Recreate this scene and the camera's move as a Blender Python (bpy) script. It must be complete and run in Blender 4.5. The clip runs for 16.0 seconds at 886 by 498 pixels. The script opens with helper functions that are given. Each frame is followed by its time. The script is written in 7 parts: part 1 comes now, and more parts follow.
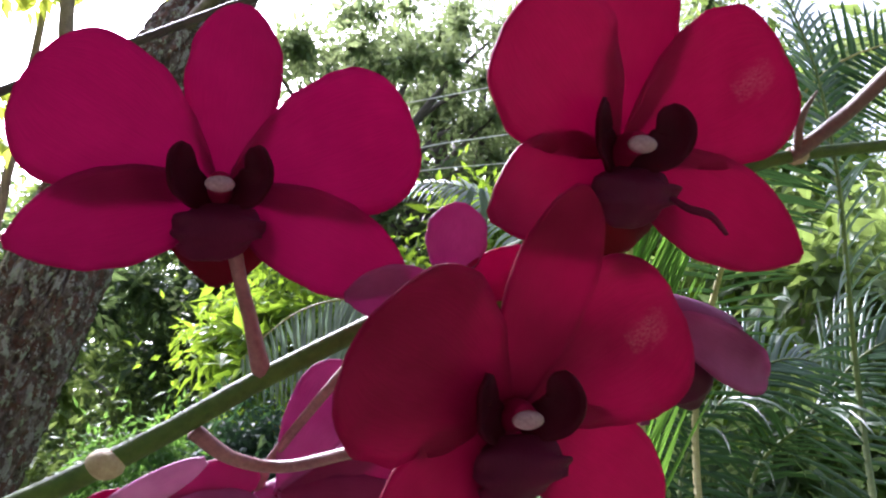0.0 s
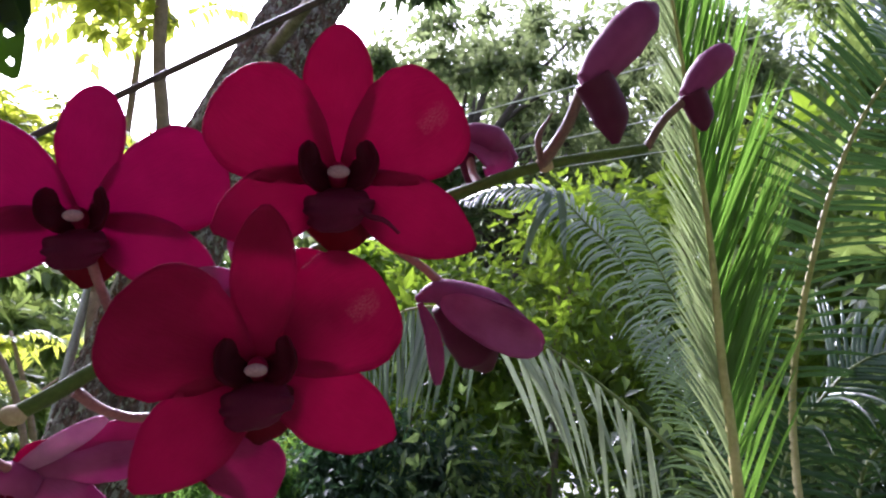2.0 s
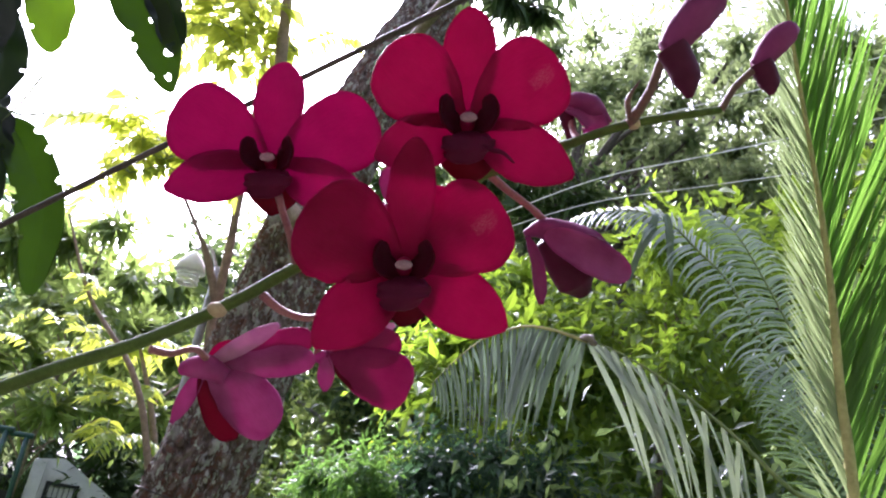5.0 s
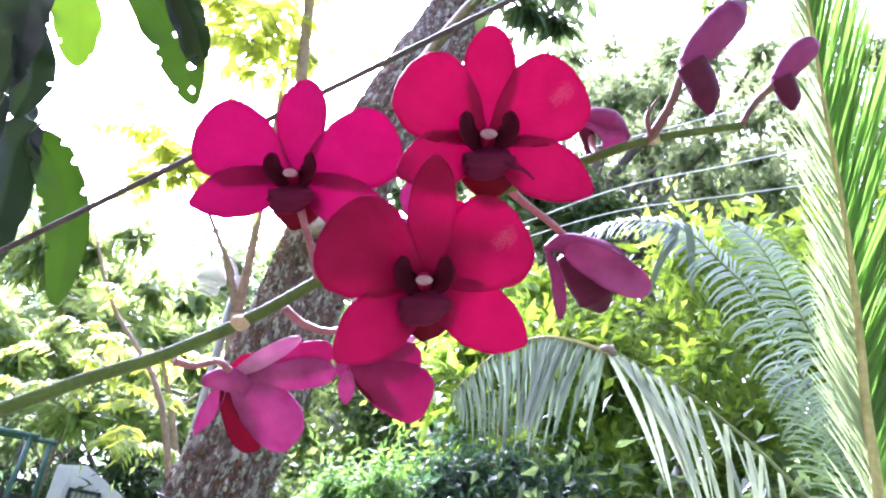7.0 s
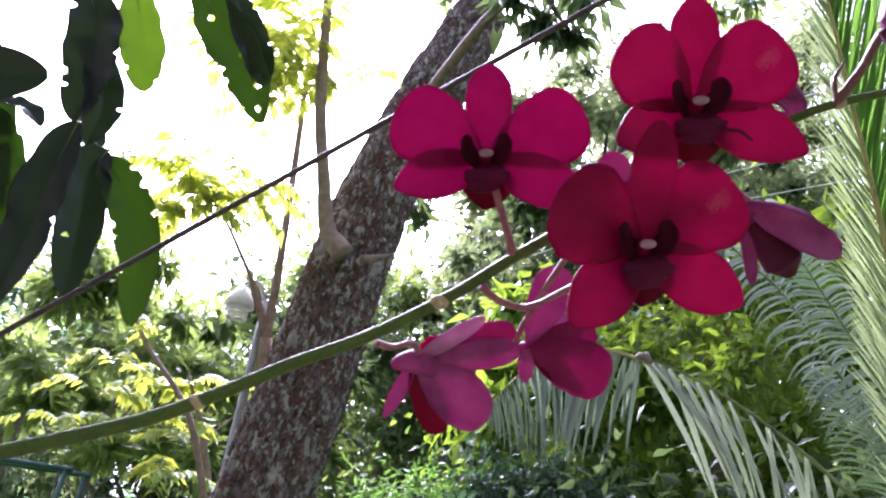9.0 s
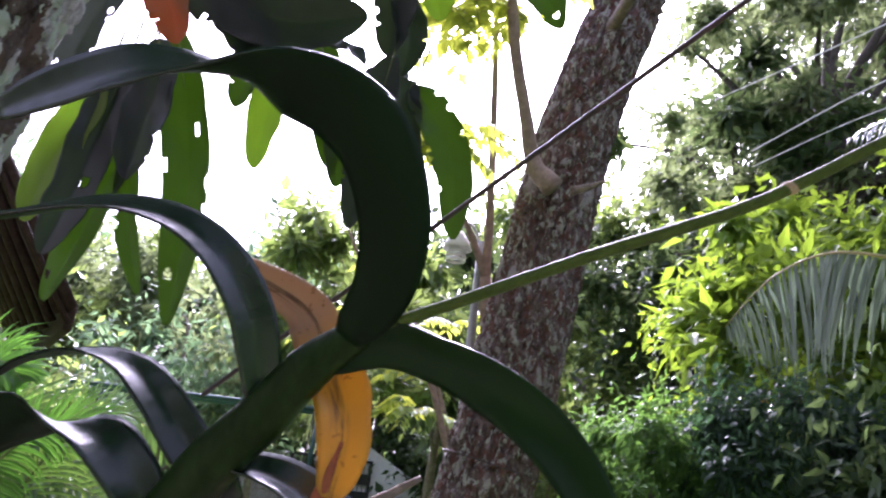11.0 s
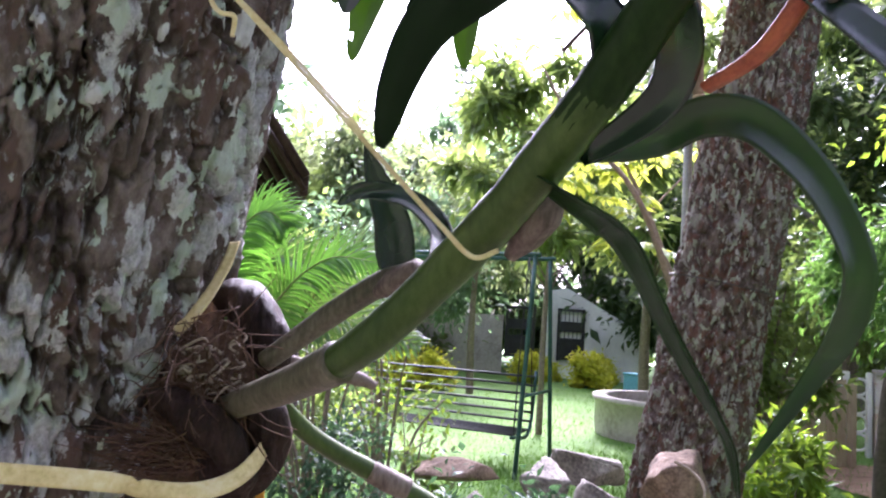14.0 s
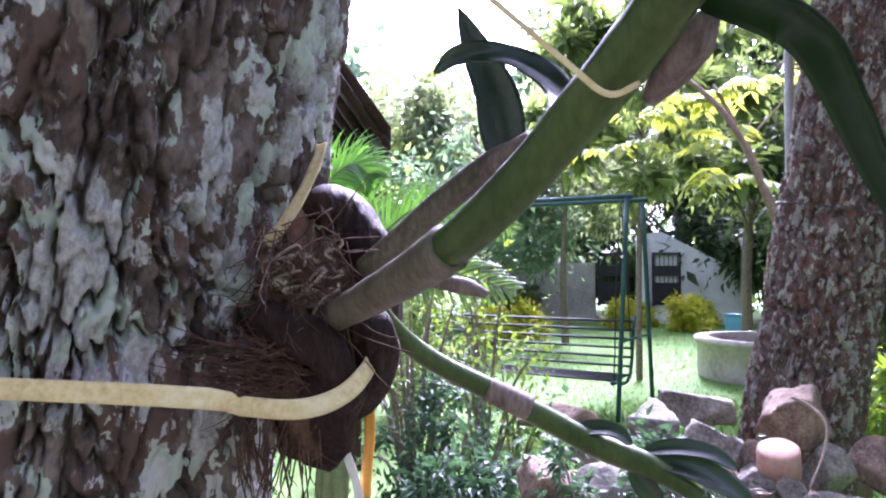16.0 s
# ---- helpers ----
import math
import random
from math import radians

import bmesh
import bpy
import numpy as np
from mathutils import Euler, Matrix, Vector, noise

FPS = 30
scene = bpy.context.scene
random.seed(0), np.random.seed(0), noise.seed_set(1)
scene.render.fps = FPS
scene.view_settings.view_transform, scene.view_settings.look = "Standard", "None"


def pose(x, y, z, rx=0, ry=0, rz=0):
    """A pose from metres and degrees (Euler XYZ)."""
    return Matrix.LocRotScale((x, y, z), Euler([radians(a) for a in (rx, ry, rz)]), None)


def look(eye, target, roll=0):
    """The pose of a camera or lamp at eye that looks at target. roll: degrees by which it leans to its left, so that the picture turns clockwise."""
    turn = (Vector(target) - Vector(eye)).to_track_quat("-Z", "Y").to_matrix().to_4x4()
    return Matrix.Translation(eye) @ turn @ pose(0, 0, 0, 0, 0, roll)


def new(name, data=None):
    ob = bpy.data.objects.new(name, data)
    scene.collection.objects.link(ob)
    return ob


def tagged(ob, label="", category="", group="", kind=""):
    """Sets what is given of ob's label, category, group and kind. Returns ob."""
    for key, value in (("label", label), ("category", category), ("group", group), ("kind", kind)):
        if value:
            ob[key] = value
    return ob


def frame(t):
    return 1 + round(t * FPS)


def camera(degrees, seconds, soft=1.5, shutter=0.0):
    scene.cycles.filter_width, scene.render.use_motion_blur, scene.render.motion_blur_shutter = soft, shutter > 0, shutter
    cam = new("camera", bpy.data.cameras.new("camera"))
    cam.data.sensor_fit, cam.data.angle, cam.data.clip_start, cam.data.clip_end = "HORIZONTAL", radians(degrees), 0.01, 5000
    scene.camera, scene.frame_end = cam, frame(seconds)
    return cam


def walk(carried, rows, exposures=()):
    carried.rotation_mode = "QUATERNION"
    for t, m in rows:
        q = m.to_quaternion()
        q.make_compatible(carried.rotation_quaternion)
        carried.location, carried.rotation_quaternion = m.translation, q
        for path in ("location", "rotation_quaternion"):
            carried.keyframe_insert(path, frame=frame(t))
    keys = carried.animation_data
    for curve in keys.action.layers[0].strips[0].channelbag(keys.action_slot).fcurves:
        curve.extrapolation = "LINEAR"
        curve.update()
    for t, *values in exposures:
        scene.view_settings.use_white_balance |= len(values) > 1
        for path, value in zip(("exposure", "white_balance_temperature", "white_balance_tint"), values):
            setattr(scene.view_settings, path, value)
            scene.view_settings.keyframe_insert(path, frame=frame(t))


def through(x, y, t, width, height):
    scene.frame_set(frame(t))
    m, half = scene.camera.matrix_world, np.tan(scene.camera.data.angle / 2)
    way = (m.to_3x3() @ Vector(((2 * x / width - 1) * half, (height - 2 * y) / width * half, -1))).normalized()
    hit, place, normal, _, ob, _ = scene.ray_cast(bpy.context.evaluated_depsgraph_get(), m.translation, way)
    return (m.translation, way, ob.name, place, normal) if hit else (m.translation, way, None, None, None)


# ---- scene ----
cam = camera(61.8, 16.0, soft=2.1, shutter=0.3)
PATH = [
    (0.0, pose(-0.0728, 0.0651, 1.3980, 111.35, -4.72, 0.03)),
    (0.5, pose(-0.0575, 0.0569, 1.3946, 110.79, -5.15, 1.48)),
    (1.0, pose(-0.0359, 0.0500, 1.3949, 112.09, -5.65, 2.57)),
    (1.5, pose(-0.0182, 0.0473, 1.3926, 111.81, -4.78, 5.47)),
    (2.0, pose(-0.0074, 0.0322, 1.3873, 111.19, -4.73, 7.70)),
    (2.5, pose(-0.0045, 0.0239, 1.3760, 111.66, -6.24, 10.11)),
    (3.0, pose(-0.0066, 0.0185, 1.3658, 111.94, -7.07, 11.81)),
    (3.5, pose(-0.0137, 0.0140, 1.3588, 112.04, -7.65, 13.24)),
    (4.0, pose(-0.0053, 0.0008, 1.3522, 112.16, -8.09, 13.98)),
    (6.5, pose(0.0012, 0.0049, 1.3485, 112.53, -9.61, 15.35)),
    (7.0, pose(0.0000, -0.0000, 1.3500, 112.80, -9.48, 16.00)),
    (7.5, pose(0.0029, 0.0080, 1.3546, 113.39, -9.17, 16.21)),
    (8.0, pose(-0.0084, 0.0113, 1.3476, 113.92, -8.51, 16.70)),
    (8.2, pose(-0.0164, 0.0103, 1.3458, 114.04, -8.17, 16.73)),
    (10.3, pose(-0.1127, -0.0697, 1.2798, 110.49, -8.28, 27.13)),
    (10.5, pose(-0.1253, -0.0730, 1.2729, 108.97, -8.90, 29.83)),
    (11.0, pose(-0.1498, -0.0805, 1.2584, 107.26, -7.10, 34.27)),
    (11.5, pose(-0.1611, -0.0896, 1.2402, 104.90, -6.08, 39.02)),
    (12.0, pose(-0.1738, -0.0934, 1.2223, 103.29, -4.93, 41.44)),
    (12.5, pose(-0.1900, -0.1033, 1.1913, 101.17, -4.49, 43.16)),
    (13.0, pose(-0.2034, -0.1148, 1.1519, 98.00, -4.61, 44.10)),
    (13.5, pose(-0.2180, -0.1289, 1.1198, 96.49, -4.41, 47.82)),
    (14.0, pose(-0.2387, -0.1315, 1.1034, 95.11, -3.47, 50.09)),
    (14.5, pose(-0.2494, -0.1373, 1.0895, 93.94, -1.81, 51.88)),
    (15.0, pose(-0.2645, -0.1386, 1.0825, 93.15, -1.40, 53.61)),
    (15.5, pose(-0.2924, -0.1195, 1.0742, 92.19, -0.38, 55.58)),
    (16.0, pose(-0.2998, -0.1028, 1.0632, 91.50, 0.00, 56.99)),
]
EXPOSURES = [
    (0.0, 1.95, 5500, 26), (1.5, 1.7, 5450, 32), (3.0, 1.45, 5550, 31), (3.5, 1.4, 5600, 31), (4.2, 1.4, 5700, 30),
    (6.3, 3.35, 5150, 40), (7.0, 3.35, 5150, 40), (8.0, 3.25, 5200, 39), (8.2, 2.85, 5350, 38), (10.3, 1.85, 5400, 43),
    (12.0, 2.2, 5600, 43), (13.0, 2.35, 5700, 35), (14.5, 2.5, 5350, 40), (16.0, 2.6, 5150, 46),
]
walk(cam, PATH, EXPOSURES)

# ---- light: a bright hazy sky, the sun low behind thin cloud beyond the trees ----
SUN_AZ, SUN_EL = 38.0, 42.0     # degrees to the left of +y, and up
world = bpy.data.worlds.new("sky")
scene.world = world
world.use_nodes = True
wn, wl = world.node_tree.nodes, world.node_tree.links
sky = wn.new("ShaderNodeTexSky")
sky.sky_type, sky.sun_disc = "NISHITA", False
sky.sun_elevation, sky.sun_rotation = radians(SUN_EL), radians(-SUN_AZ)
sky.air_density, sky.dust_density, sky.ozone_density = 1.0, 6.0, 0.6
haze = wn.new("ShaderNodeHueSaturation")
haze.inputs["Saturation"].default_value = 0.35
wl.new(sky.outputs[0], haze.inputs["Color"])
wl.new(haze.outputs[0], wn["Background"].inputs[0])
wn["Background"].inputs[1].default_value = 0.15
sun = new("sun", bpy.data.lights.new("sun", "SUN"))
sun.data.energy, sun.data.angle, sun.data.color = 5.0, radians(20), (1.0, 0.96, 0.88)
sun.matrix_world = look((0, 0, 0), (math.sin(radians(SUN_AZ)) * math.cos(radians(SUN_EL)),
                                    -math.cos(radians(SUN_AZ)) * math.cos(radians(SUN_EL)), -math.sin(radians(SUN_EL))))


# ---- materials ----
def material(name):
    m = bpy.data.materials.new(name)
    m.use_nodes = True
    t = m.node_tree
    b = t.nodes["Principled BSDF"]
    return m, t.nodes, t.links, b


def ramp(nodes, stops):
    r = nodes.new("ShaderNodeValToRGB")
    while len(r.color_ramp.elements) < len(stops):
        r.color_ramp.elements.new(0.5)
    for e, (p, c) in zip(r.color_ramp.elements, stops):
        e.position, e.color = p, (*c, 1)
    return r


def coords(nodes, links, scale=(1, 1, 1), space="Object"):
    tc, mp = nodes.new("ShaderNodeTexCoord"), nodes.new("ShaderNodeMapping")
    mp.inputs["Scale"].default_value = scale
    links.new(tc.outputs[space], mp.inputs[0])
    return mp.outputs[0]


def noise_tex(nodes, links, vec, scale, detail=4, rough=0.55):
    n = nodes.new("ShaderNodeTexNoise")
    n.inputs["Scale"].default_value, n.inputs["Detail"].default_value = scale, detail
    n.inputs["Roughness"].default_value = rough
    links.new(vec, n.inputs["Vector"])
    return n.outputs["Fac"]


def bump(nodes, links, b, height, strength, dist):
    n = nodes.new("ShaderNodeBump")
    n.inputs["Strength"].default_value, n.inputs["Distance"].default_value = strength, dist
    links.new(height, n.inputs["Height"])
    links.new(n.outputs[0], b.inputs["Normal"])


def mix(nodes, links, fac, a, b):
    n = nodes.new("ShaderNodeMix")
    n.data_type = "RGBA"
    for sock, v in ((n.inputs["Factor"], fac), (n.inputs["A"], a), (n.inputs["B"], b)):
        if isinstance(v, (int, float)):
            sock.default_value = v
        elif isinstance(v, tuple):
            sock.default_value = (*v, 1)
        else:
            links.new(v, sock)
    return n.outputs["Result"]


def plain(name, c1, c2, scale, rough=0.7, metal=0.0, relief=0.0, stretch=(1, 1, 1), third=None):
    """Two or three tones by noise at two scales, with fine relief."""
    m, n, l, b = material(name)
    v = coords(n, l, stretch)
    big, small = noise_tex(n, l, v, scale), noise_tex(n, l, v, scale * 7, 6, 0.65)
    add = n.new("ShaderNodeMath")
    add.operation = "MULTIPLY_ADD"
    l.new(small, add.inputs[0])
    add.inputs[1].default_value = 0.5
    half = n.new("ShaderNodeMath")
    half.operation = "MULTIPLY"
    l.new(big, half.inputs[0])
    half.inputs[1].default_value = 0.5
    l.new(half.outputs[0], add.inputs[2])
    stops = [(0.38, c1), (0.62, c2)] if third is None else [(0.36, c1), (0.5, c2), (0.66, third)]
    r = ramp(n, stops)
    l.new(add.outputs[0], r.inputs[0])
    l.new(r.outputs[0], b.inputs["Base Color"])
    b.inputs["Roughness"].default_value, b.inputs["Metallic"].default_value = rough, metal
    if relief:
        bump(n, l, b, small, 0.6, relief)
    return m


def leafy(name, dark, light, through, share=0.4, rough=0.5, vein=0.0, scale=3.0, gloss=0.5, isl=True):
    """Leaf surface: reflects and lets light through, varied from leaf to leaf and in patches."""
    m, n, l, b = material(name)
    v = coords(n, l)
    tone = noise_tex(n, l, v, scale, 3)
    if isl:
        g = n.new("ShaderNodeNewGeometry")
        mm = n.new("ShaderNodeMath")
        mm.operation = "MULTIPLY_ADD"
        l.new(g.outputs["Random Per Island"], mm.inputs[0])
        mm.inputs[1].default_value = 0.55
        sub = n.new("ShaderNodeMath")
        sub.operation = "MULTIPLY_ADD"
        l.new(tone, sub.inputs[0])
        sub.inputs[1].default_value, sub.inputs[2].default_value = 1.0, -0.25
        l.new(sub.outputs[0], mm.inputs[2])
        tone = mm.outputs[0]
    col = mix(n, l, tone, dark, light)
    l.new(col, b.inputs["Base Color"])
    b.inputs["Roughness"].default_value = rough
    b.inputs["Specular IOR Level"].default_value = gloss
    tr = n.new("ShaderNodeBsdfTranslucent")
    l.new(mix(n, l, tone, tuple(c * 0.7 for c in through), through), tr.inputs[0])
    ms = n.new("ShaderNodeMixShader")
    ms.inputs[0].default_value = share
    l.new(b.outputs[0], ms.inputs[1])
    l.new(tr.outputs[0], ms.inputs[2])
    l.new(ms.outputs[0], n["Material Output"].inputs[0])
    if vein:
        w = n.new("ShaderNodeTexWave")
        w.inputs["Scale"].default_value, w.inputs["Distortion"].default_value = 4, 2
        l.new(coords(n, l, (1, 30, 1), "UV"), w.inputs["Vector"])
        bump(n, l, b, w.outputs["Fac"], vein, 0.0004)
    return m


def petal_mat(name, deep, bright, through, share=0.5, scuff=None):
    """Velvety petal with faint lengthwise veins; scuff: a pale worn ring at that place of the petal (along, across)."""
    m, n, l, b = material(name)
    uv = coords(n, l, (2.5, 26, 1), "UV")
    veins = noise_tex(n, l, uv, 3.0, 4)
    patch = noise_tex(n, l, coords(n, l), 90.0, 3)
    add = n.new("ShaderNodeMath")
    add.operation = "MULTIPLY_ADD"
    l.new(veins, add.inputs[0])
    add.inputs[1].default_value = 0.45
    l.new(patch, add.inputs[2])
    r = ramp(n, [(0.5, deep), (0.95, bright)])
    l.new(add.outputs[0], r.inputs[0])
    colour = r.outputs[0]
    if scuff:
        sx = n.new("ShaderNodeVectorMath")
        sx.operation = "DISTANCE"
        l.new(coords(n, l, (1, 1, 0), "UV"), sx.inputs[0])
        sx.inputs[1].default_value = (scuff[0], scuff[1], 0)
        wob = n.new("ShaderNodeMath")
        wob.operation = "MULTIPLY_ADD"
        l.new(noise_tex(n, l, coords(n, l, (6, 6, 1), "UV"), 2.0, 4, 0.6), wob.inputs[0])
        wob.inputs[1].default_value = 0.22
        l.new(sx.outputs["Value"], wob.inputs[2])
        ring = ramp(n, [(0.10, (0.75,) * 3), (0.19, (0.5,) * 3), (0.24, (0, 0, 0))])
        l.new(wob.outputs[0], ring.inputs[0])
        speck = ramp(n, [(0.42, (0, 0, 0)), (0.7, (0.75,) * 3)])
        l.new(noise_tex(n, l, coords(n, l, (9, 9, 1), "UV"), 6.0, 6, 0.7), speck.inputs[0])
        mul = n.new("ShaderNodeMath")
        mul.operation = "MULTIPLY"
        l.new(ring.outputs[0], mul.inputs[0])
        l.new(speck.outputs[0], mul.inputs[1])
        colour = mix(n, l, mul.outputs[0], colour, (0.45, 0.27, 0.3))
    l.new(colour, b.inputs["Base Color"])
    b.inputs["Roughness"].default_value = 0.55
    b.inputs["Specular IOR Level"].default_value = 0.10
    tr = n.new("ShaderNodeBsdfTranslucent")
    l.new(mix(n, l, veins, tuple(c * 0.8 for c in through), through), tr.inputs[0])
    ms = n.new("ShaderNodeMixShader")
    ms.inputs[0].default_value = share
    l.new(b.outputs[0], ms.inputs[1])
    l.new(tr.outputs[0], ms.inputs[2])
    l.new(ms.outputs[0], n["Material Output"].inputs[0])
    bump(n, l, b, veins, 0.25, 0.0004)
    return m


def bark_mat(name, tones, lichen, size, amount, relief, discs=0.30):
    """Bark: brown plates with grey lichen patches on them, the cracks between kept darker by leaving lichen off."""
    m, n, l, b = material(name)
    v = coords(n, l, (1, 1, 0.5))
    base = noise_tex(n, l, v, 11 / size, 7, 0.68)
    r = ramp(n, [(0.34, tones[0]), (0.5, tones[1]), (0.66, tones[2])])
    l.new(base, r.inputs[0])
    v2 = coords(n, l, (1, 1, 0.62))
    fine = noise_tex(n, l, v2, 70 / size, 5, 0.7)
    lc = ramp(n, [(0.32, lichen[0]), (0.62, lichen[1])])
    l.new(fine, lc.inputs[0])
    edge = noise_tex(n, l, v2, 30 / size, 6, 0.65)

    def patch(scale, low, soft, off):
        """Ragged patches: a broad noise roughened by a finer one."""
        p = n.new("ShaderNodeMapping")
        p.inputs["Location"].default_value = (off, off * 1.7, off * 0.6)
        l.new(v2, p.inputs[0])
        add = n.new("ShaderNodeMath")
        add.operation = "MULTIPLY_ADD"
        l.new(edge, add.inputs[0])
        add.inputs[1].default_value = 0.30
        l.new(noise_tex(n, l, p.outputs[0], scale / size, 3, 0.5), add.inputs[2])
        mk = ramp(n, [(low + 0.15, (0, 0, 0)), (low + 0.15 + soft, (1, 1, 1))])
        l.new(add.outputs[0], mk.inputs[0])
        return mk.outputs[0]
    # plate mask: no lichen in the cracks, so their colour is darker
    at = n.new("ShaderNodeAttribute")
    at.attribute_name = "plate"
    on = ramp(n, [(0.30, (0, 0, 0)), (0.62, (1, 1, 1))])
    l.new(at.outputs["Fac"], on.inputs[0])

    def both(p, q):
        k = n.new("ShaderNodeMath")
        k.operation = "MULTIPLY"
        l.new(p, k.inputs[0])
        l.new(q, k.inputs[1])
        return k.outputs[0]
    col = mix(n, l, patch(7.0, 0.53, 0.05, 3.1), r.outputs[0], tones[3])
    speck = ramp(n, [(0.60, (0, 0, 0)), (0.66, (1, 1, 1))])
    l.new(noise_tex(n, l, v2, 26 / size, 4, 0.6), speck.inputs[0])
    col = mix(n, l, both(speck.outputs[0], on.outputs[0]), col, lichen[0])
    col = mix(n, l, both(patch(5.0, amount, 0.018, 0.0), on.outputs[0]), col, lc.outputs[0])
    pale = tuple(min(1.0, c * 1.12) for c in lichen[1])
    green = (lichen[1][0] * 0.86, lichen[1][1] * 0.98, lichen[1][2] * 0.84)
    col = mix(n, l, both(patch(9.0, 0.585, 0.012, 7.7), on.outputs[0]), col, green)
    vo = n.new("ShaderNodeTexVoronoi")
    vo.inputs["Scale"].default_value = 11 / size
    warp = n.new("ShaderNodeVectorMath")
    warp.operation = "ADD"
    nz = n.new("ShaderNodeTexNoise")
    nz.inputs["Scale"].default_value = 22 / size
    l.new(v2, nz.inputs["Vector"])
    sc = n.new("ShaderNodeVectorMath")
    sc.operation = "SCALE"
    sc.inputs["Scale"].default_value = 0.06 * size
    l.new(nz.outputs["Color"], sc.inputs[0])
    l.new(v2, warp.inputs[0])
    l.new(sc.outputs[0], warp.inputs[1])
    l.new(warp.outputs[0], vo.inputs["Vector"])
    pick = n.new("ShaderNodeSeparateColor")
    l.new(vo.outputs["Color"], pick.inputs[0])
    less = n.new("ShaderNodeMath")
    less.operation = "LESS_THAN"
    l.new(pick.outputs[0], less.inputs[0])
    less.inputs[1].default_value = discs
    disc = ramp(n, [(0.34, (1, 1, 1)), (0.38, (0, 0, 0))])
    l.new(vo.outputs["Distance"], disc.inputs[0])
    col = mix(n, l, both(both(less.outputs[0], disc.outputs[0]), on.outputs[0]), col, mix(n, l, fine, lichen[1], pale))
    l.new(col, b.inputs["Base Color"])
    b.inputs["Roughness"].default_value = 0.9
    b.inputs["Specular IOR Level"].default_value = 0.2
    hs = n.new("ShaderNodeMath")
    hs.operation = "ADD"
    l.new(base, hs.inputs[0])
    l.new(fine, hs.inputs[1])
    bump(n, l, b, hs.outputs[0], 0.9, relief)
    return m


def dying_mat():
    """Dying leaf: orange and yellow, tan towards the tip, with brown streaks and freckles along it."""
    m, n, l, b = material("dying_leaf")
    uv = coords(n, l, (1, 1, 1), "UV")
    sep = n.new("ShaderNodeSeparateXYZ")
    l.new(uv, sep.inputs[0])
    blotch = noise_tex(n, l, coords(n, l), 35, 4)
    col = mix(n, l, blotch, (0.40, 0.19, 0.015), (0.56, 0.33, 0.03))
    tip = ramp(n, [(0.52, (0, 0, 0)), (0.72, (1, 1, 1))])
    l.new(sep.outputs[0], tip.inputs[0])
    col = mix(n, l, tip.outputs[0], col, mix(n, l, blotch, (0.30, 0.18, 0.10), (0.46, 0.30, 0.18)))
    band = ramp(n, [(0.20, (0, 0, 0)), (0.42, (1, 1, 1)), (0.52, (1, 1, 1)), (0.62, (0, 0, 0))])
    l.new(sep.outputs[1], band.inputs[0])
    st = ramp(n, [(0.48, (0, 0, 0)), (0.64, (1, 1, 1))])
    l.new(noise_tex(n, l, coords(n, l, (4, 9, 1), "UV"), 1.0, 4, 0.6), st.inputs[0])
    both = n.new("ShaderNodeMath")
    both.operation = "MULTIPLY"
    l.new(band.outputs[0], both.inputs[0])
    l.new(st.outputs[0], both.inputs[1])
    col = mix(n, l, both.outputs[0], col, (0.09, 0.05, 0.03))
    fr = ramp(n, [(0.66, (0, 0, 0)), (0.70, (1, 1, 1))])
    l.new(noise_tex(n, l, coords(n, l), 260, 2), fr.inputs[0])
    col = mix(n, l, fr.outputs[0], col, (0.14, 0.06, 0.02))
    l.new(col, b.inputs["Base Color"])
    b.inputs["Roughness"].default_value = 0.45
    tr = n.new("ShaderNodeBsdfTranslucent")
    l.new(mix(n, l, both.outputs[0], mix(n, l, tip.outputs[0], (0.78, 0.47, 0.04), (0.50, 0.34, 0.20)), (0.12, 0.07, 0.03)), tr.inputs[0])
    ms = n.new("ShaderNodeMixShader")
    ms.inputs[0].default_value = 0.35
    l.new(b.outputs[0], ms.inputs[1])
    l.new(tr.outputs[0], ms.inputs[2])
    l.new(ms.outputs[0], n["Material Output"].inputs[0])
    return m


M_PET = petal_mat("crimson_petal", (0.155, 0.001, 0.023), (0.30, 0.004, 0.058), (0.68, 0.026, 0.25), 0.26)
M_PET_A = petal_mat("magenta_petal", (0.155, 0.001, 0.031), (0.29, 0.005, 0.078), (0.68, 0.04, 0.31), 0.26)
M_PET_S = petal_mat("scuffed_petal", (0.155, 0.001, 0.023), (0.30, 0.004, 0.058), (0.68, 0.026, 0.25), 0.26, scuff=(0.80, 0.54))
M_BACK = petal_mat("petal_reverse", (0.16, 0.02, 0.09), (0.36, 0.08, 0.23), (0.6, 0.08, 0.36), 0.25)
M_BUD = petal_mat("bud_skin", (0.12, 0.018, 0.07), (0.24, 0.05, 0.16), (0.4, 0.05, 0.22), 0.12)
M_BACKL = petal_mat("pale_petal_reverse", (0.34, 0.12, 0.26), (0.55, 0.26, 0.44), (0.6, 0.2, 0.45), 0.25)
M_WINE = petal_mat("wine_red_petal", (0.07, 0.0006, 0.010), (0.13, 0.002, 0.022), (0.5, 0.02, 0.12), 0.2)
M_PLUM = petal_mat("plum_petal", (0.13, 0.006, 0.045), (0.24, 0.02, 0.09), (0.6, 0.04, 0.28), 0.25)
M_BUDD = petal_mat("dark_bud_skin", (0.05, 0.007, 0.022), (0.09, 0.018, 0.045), (0.25, 0.02, 0.07), 0.12)
M_LIP = petal_mat("maroon_lip", (0.03, 0.001, 0.008), (0.08, 0.004, 0.02), (0.3, 0.004, 0.03), 0.25)
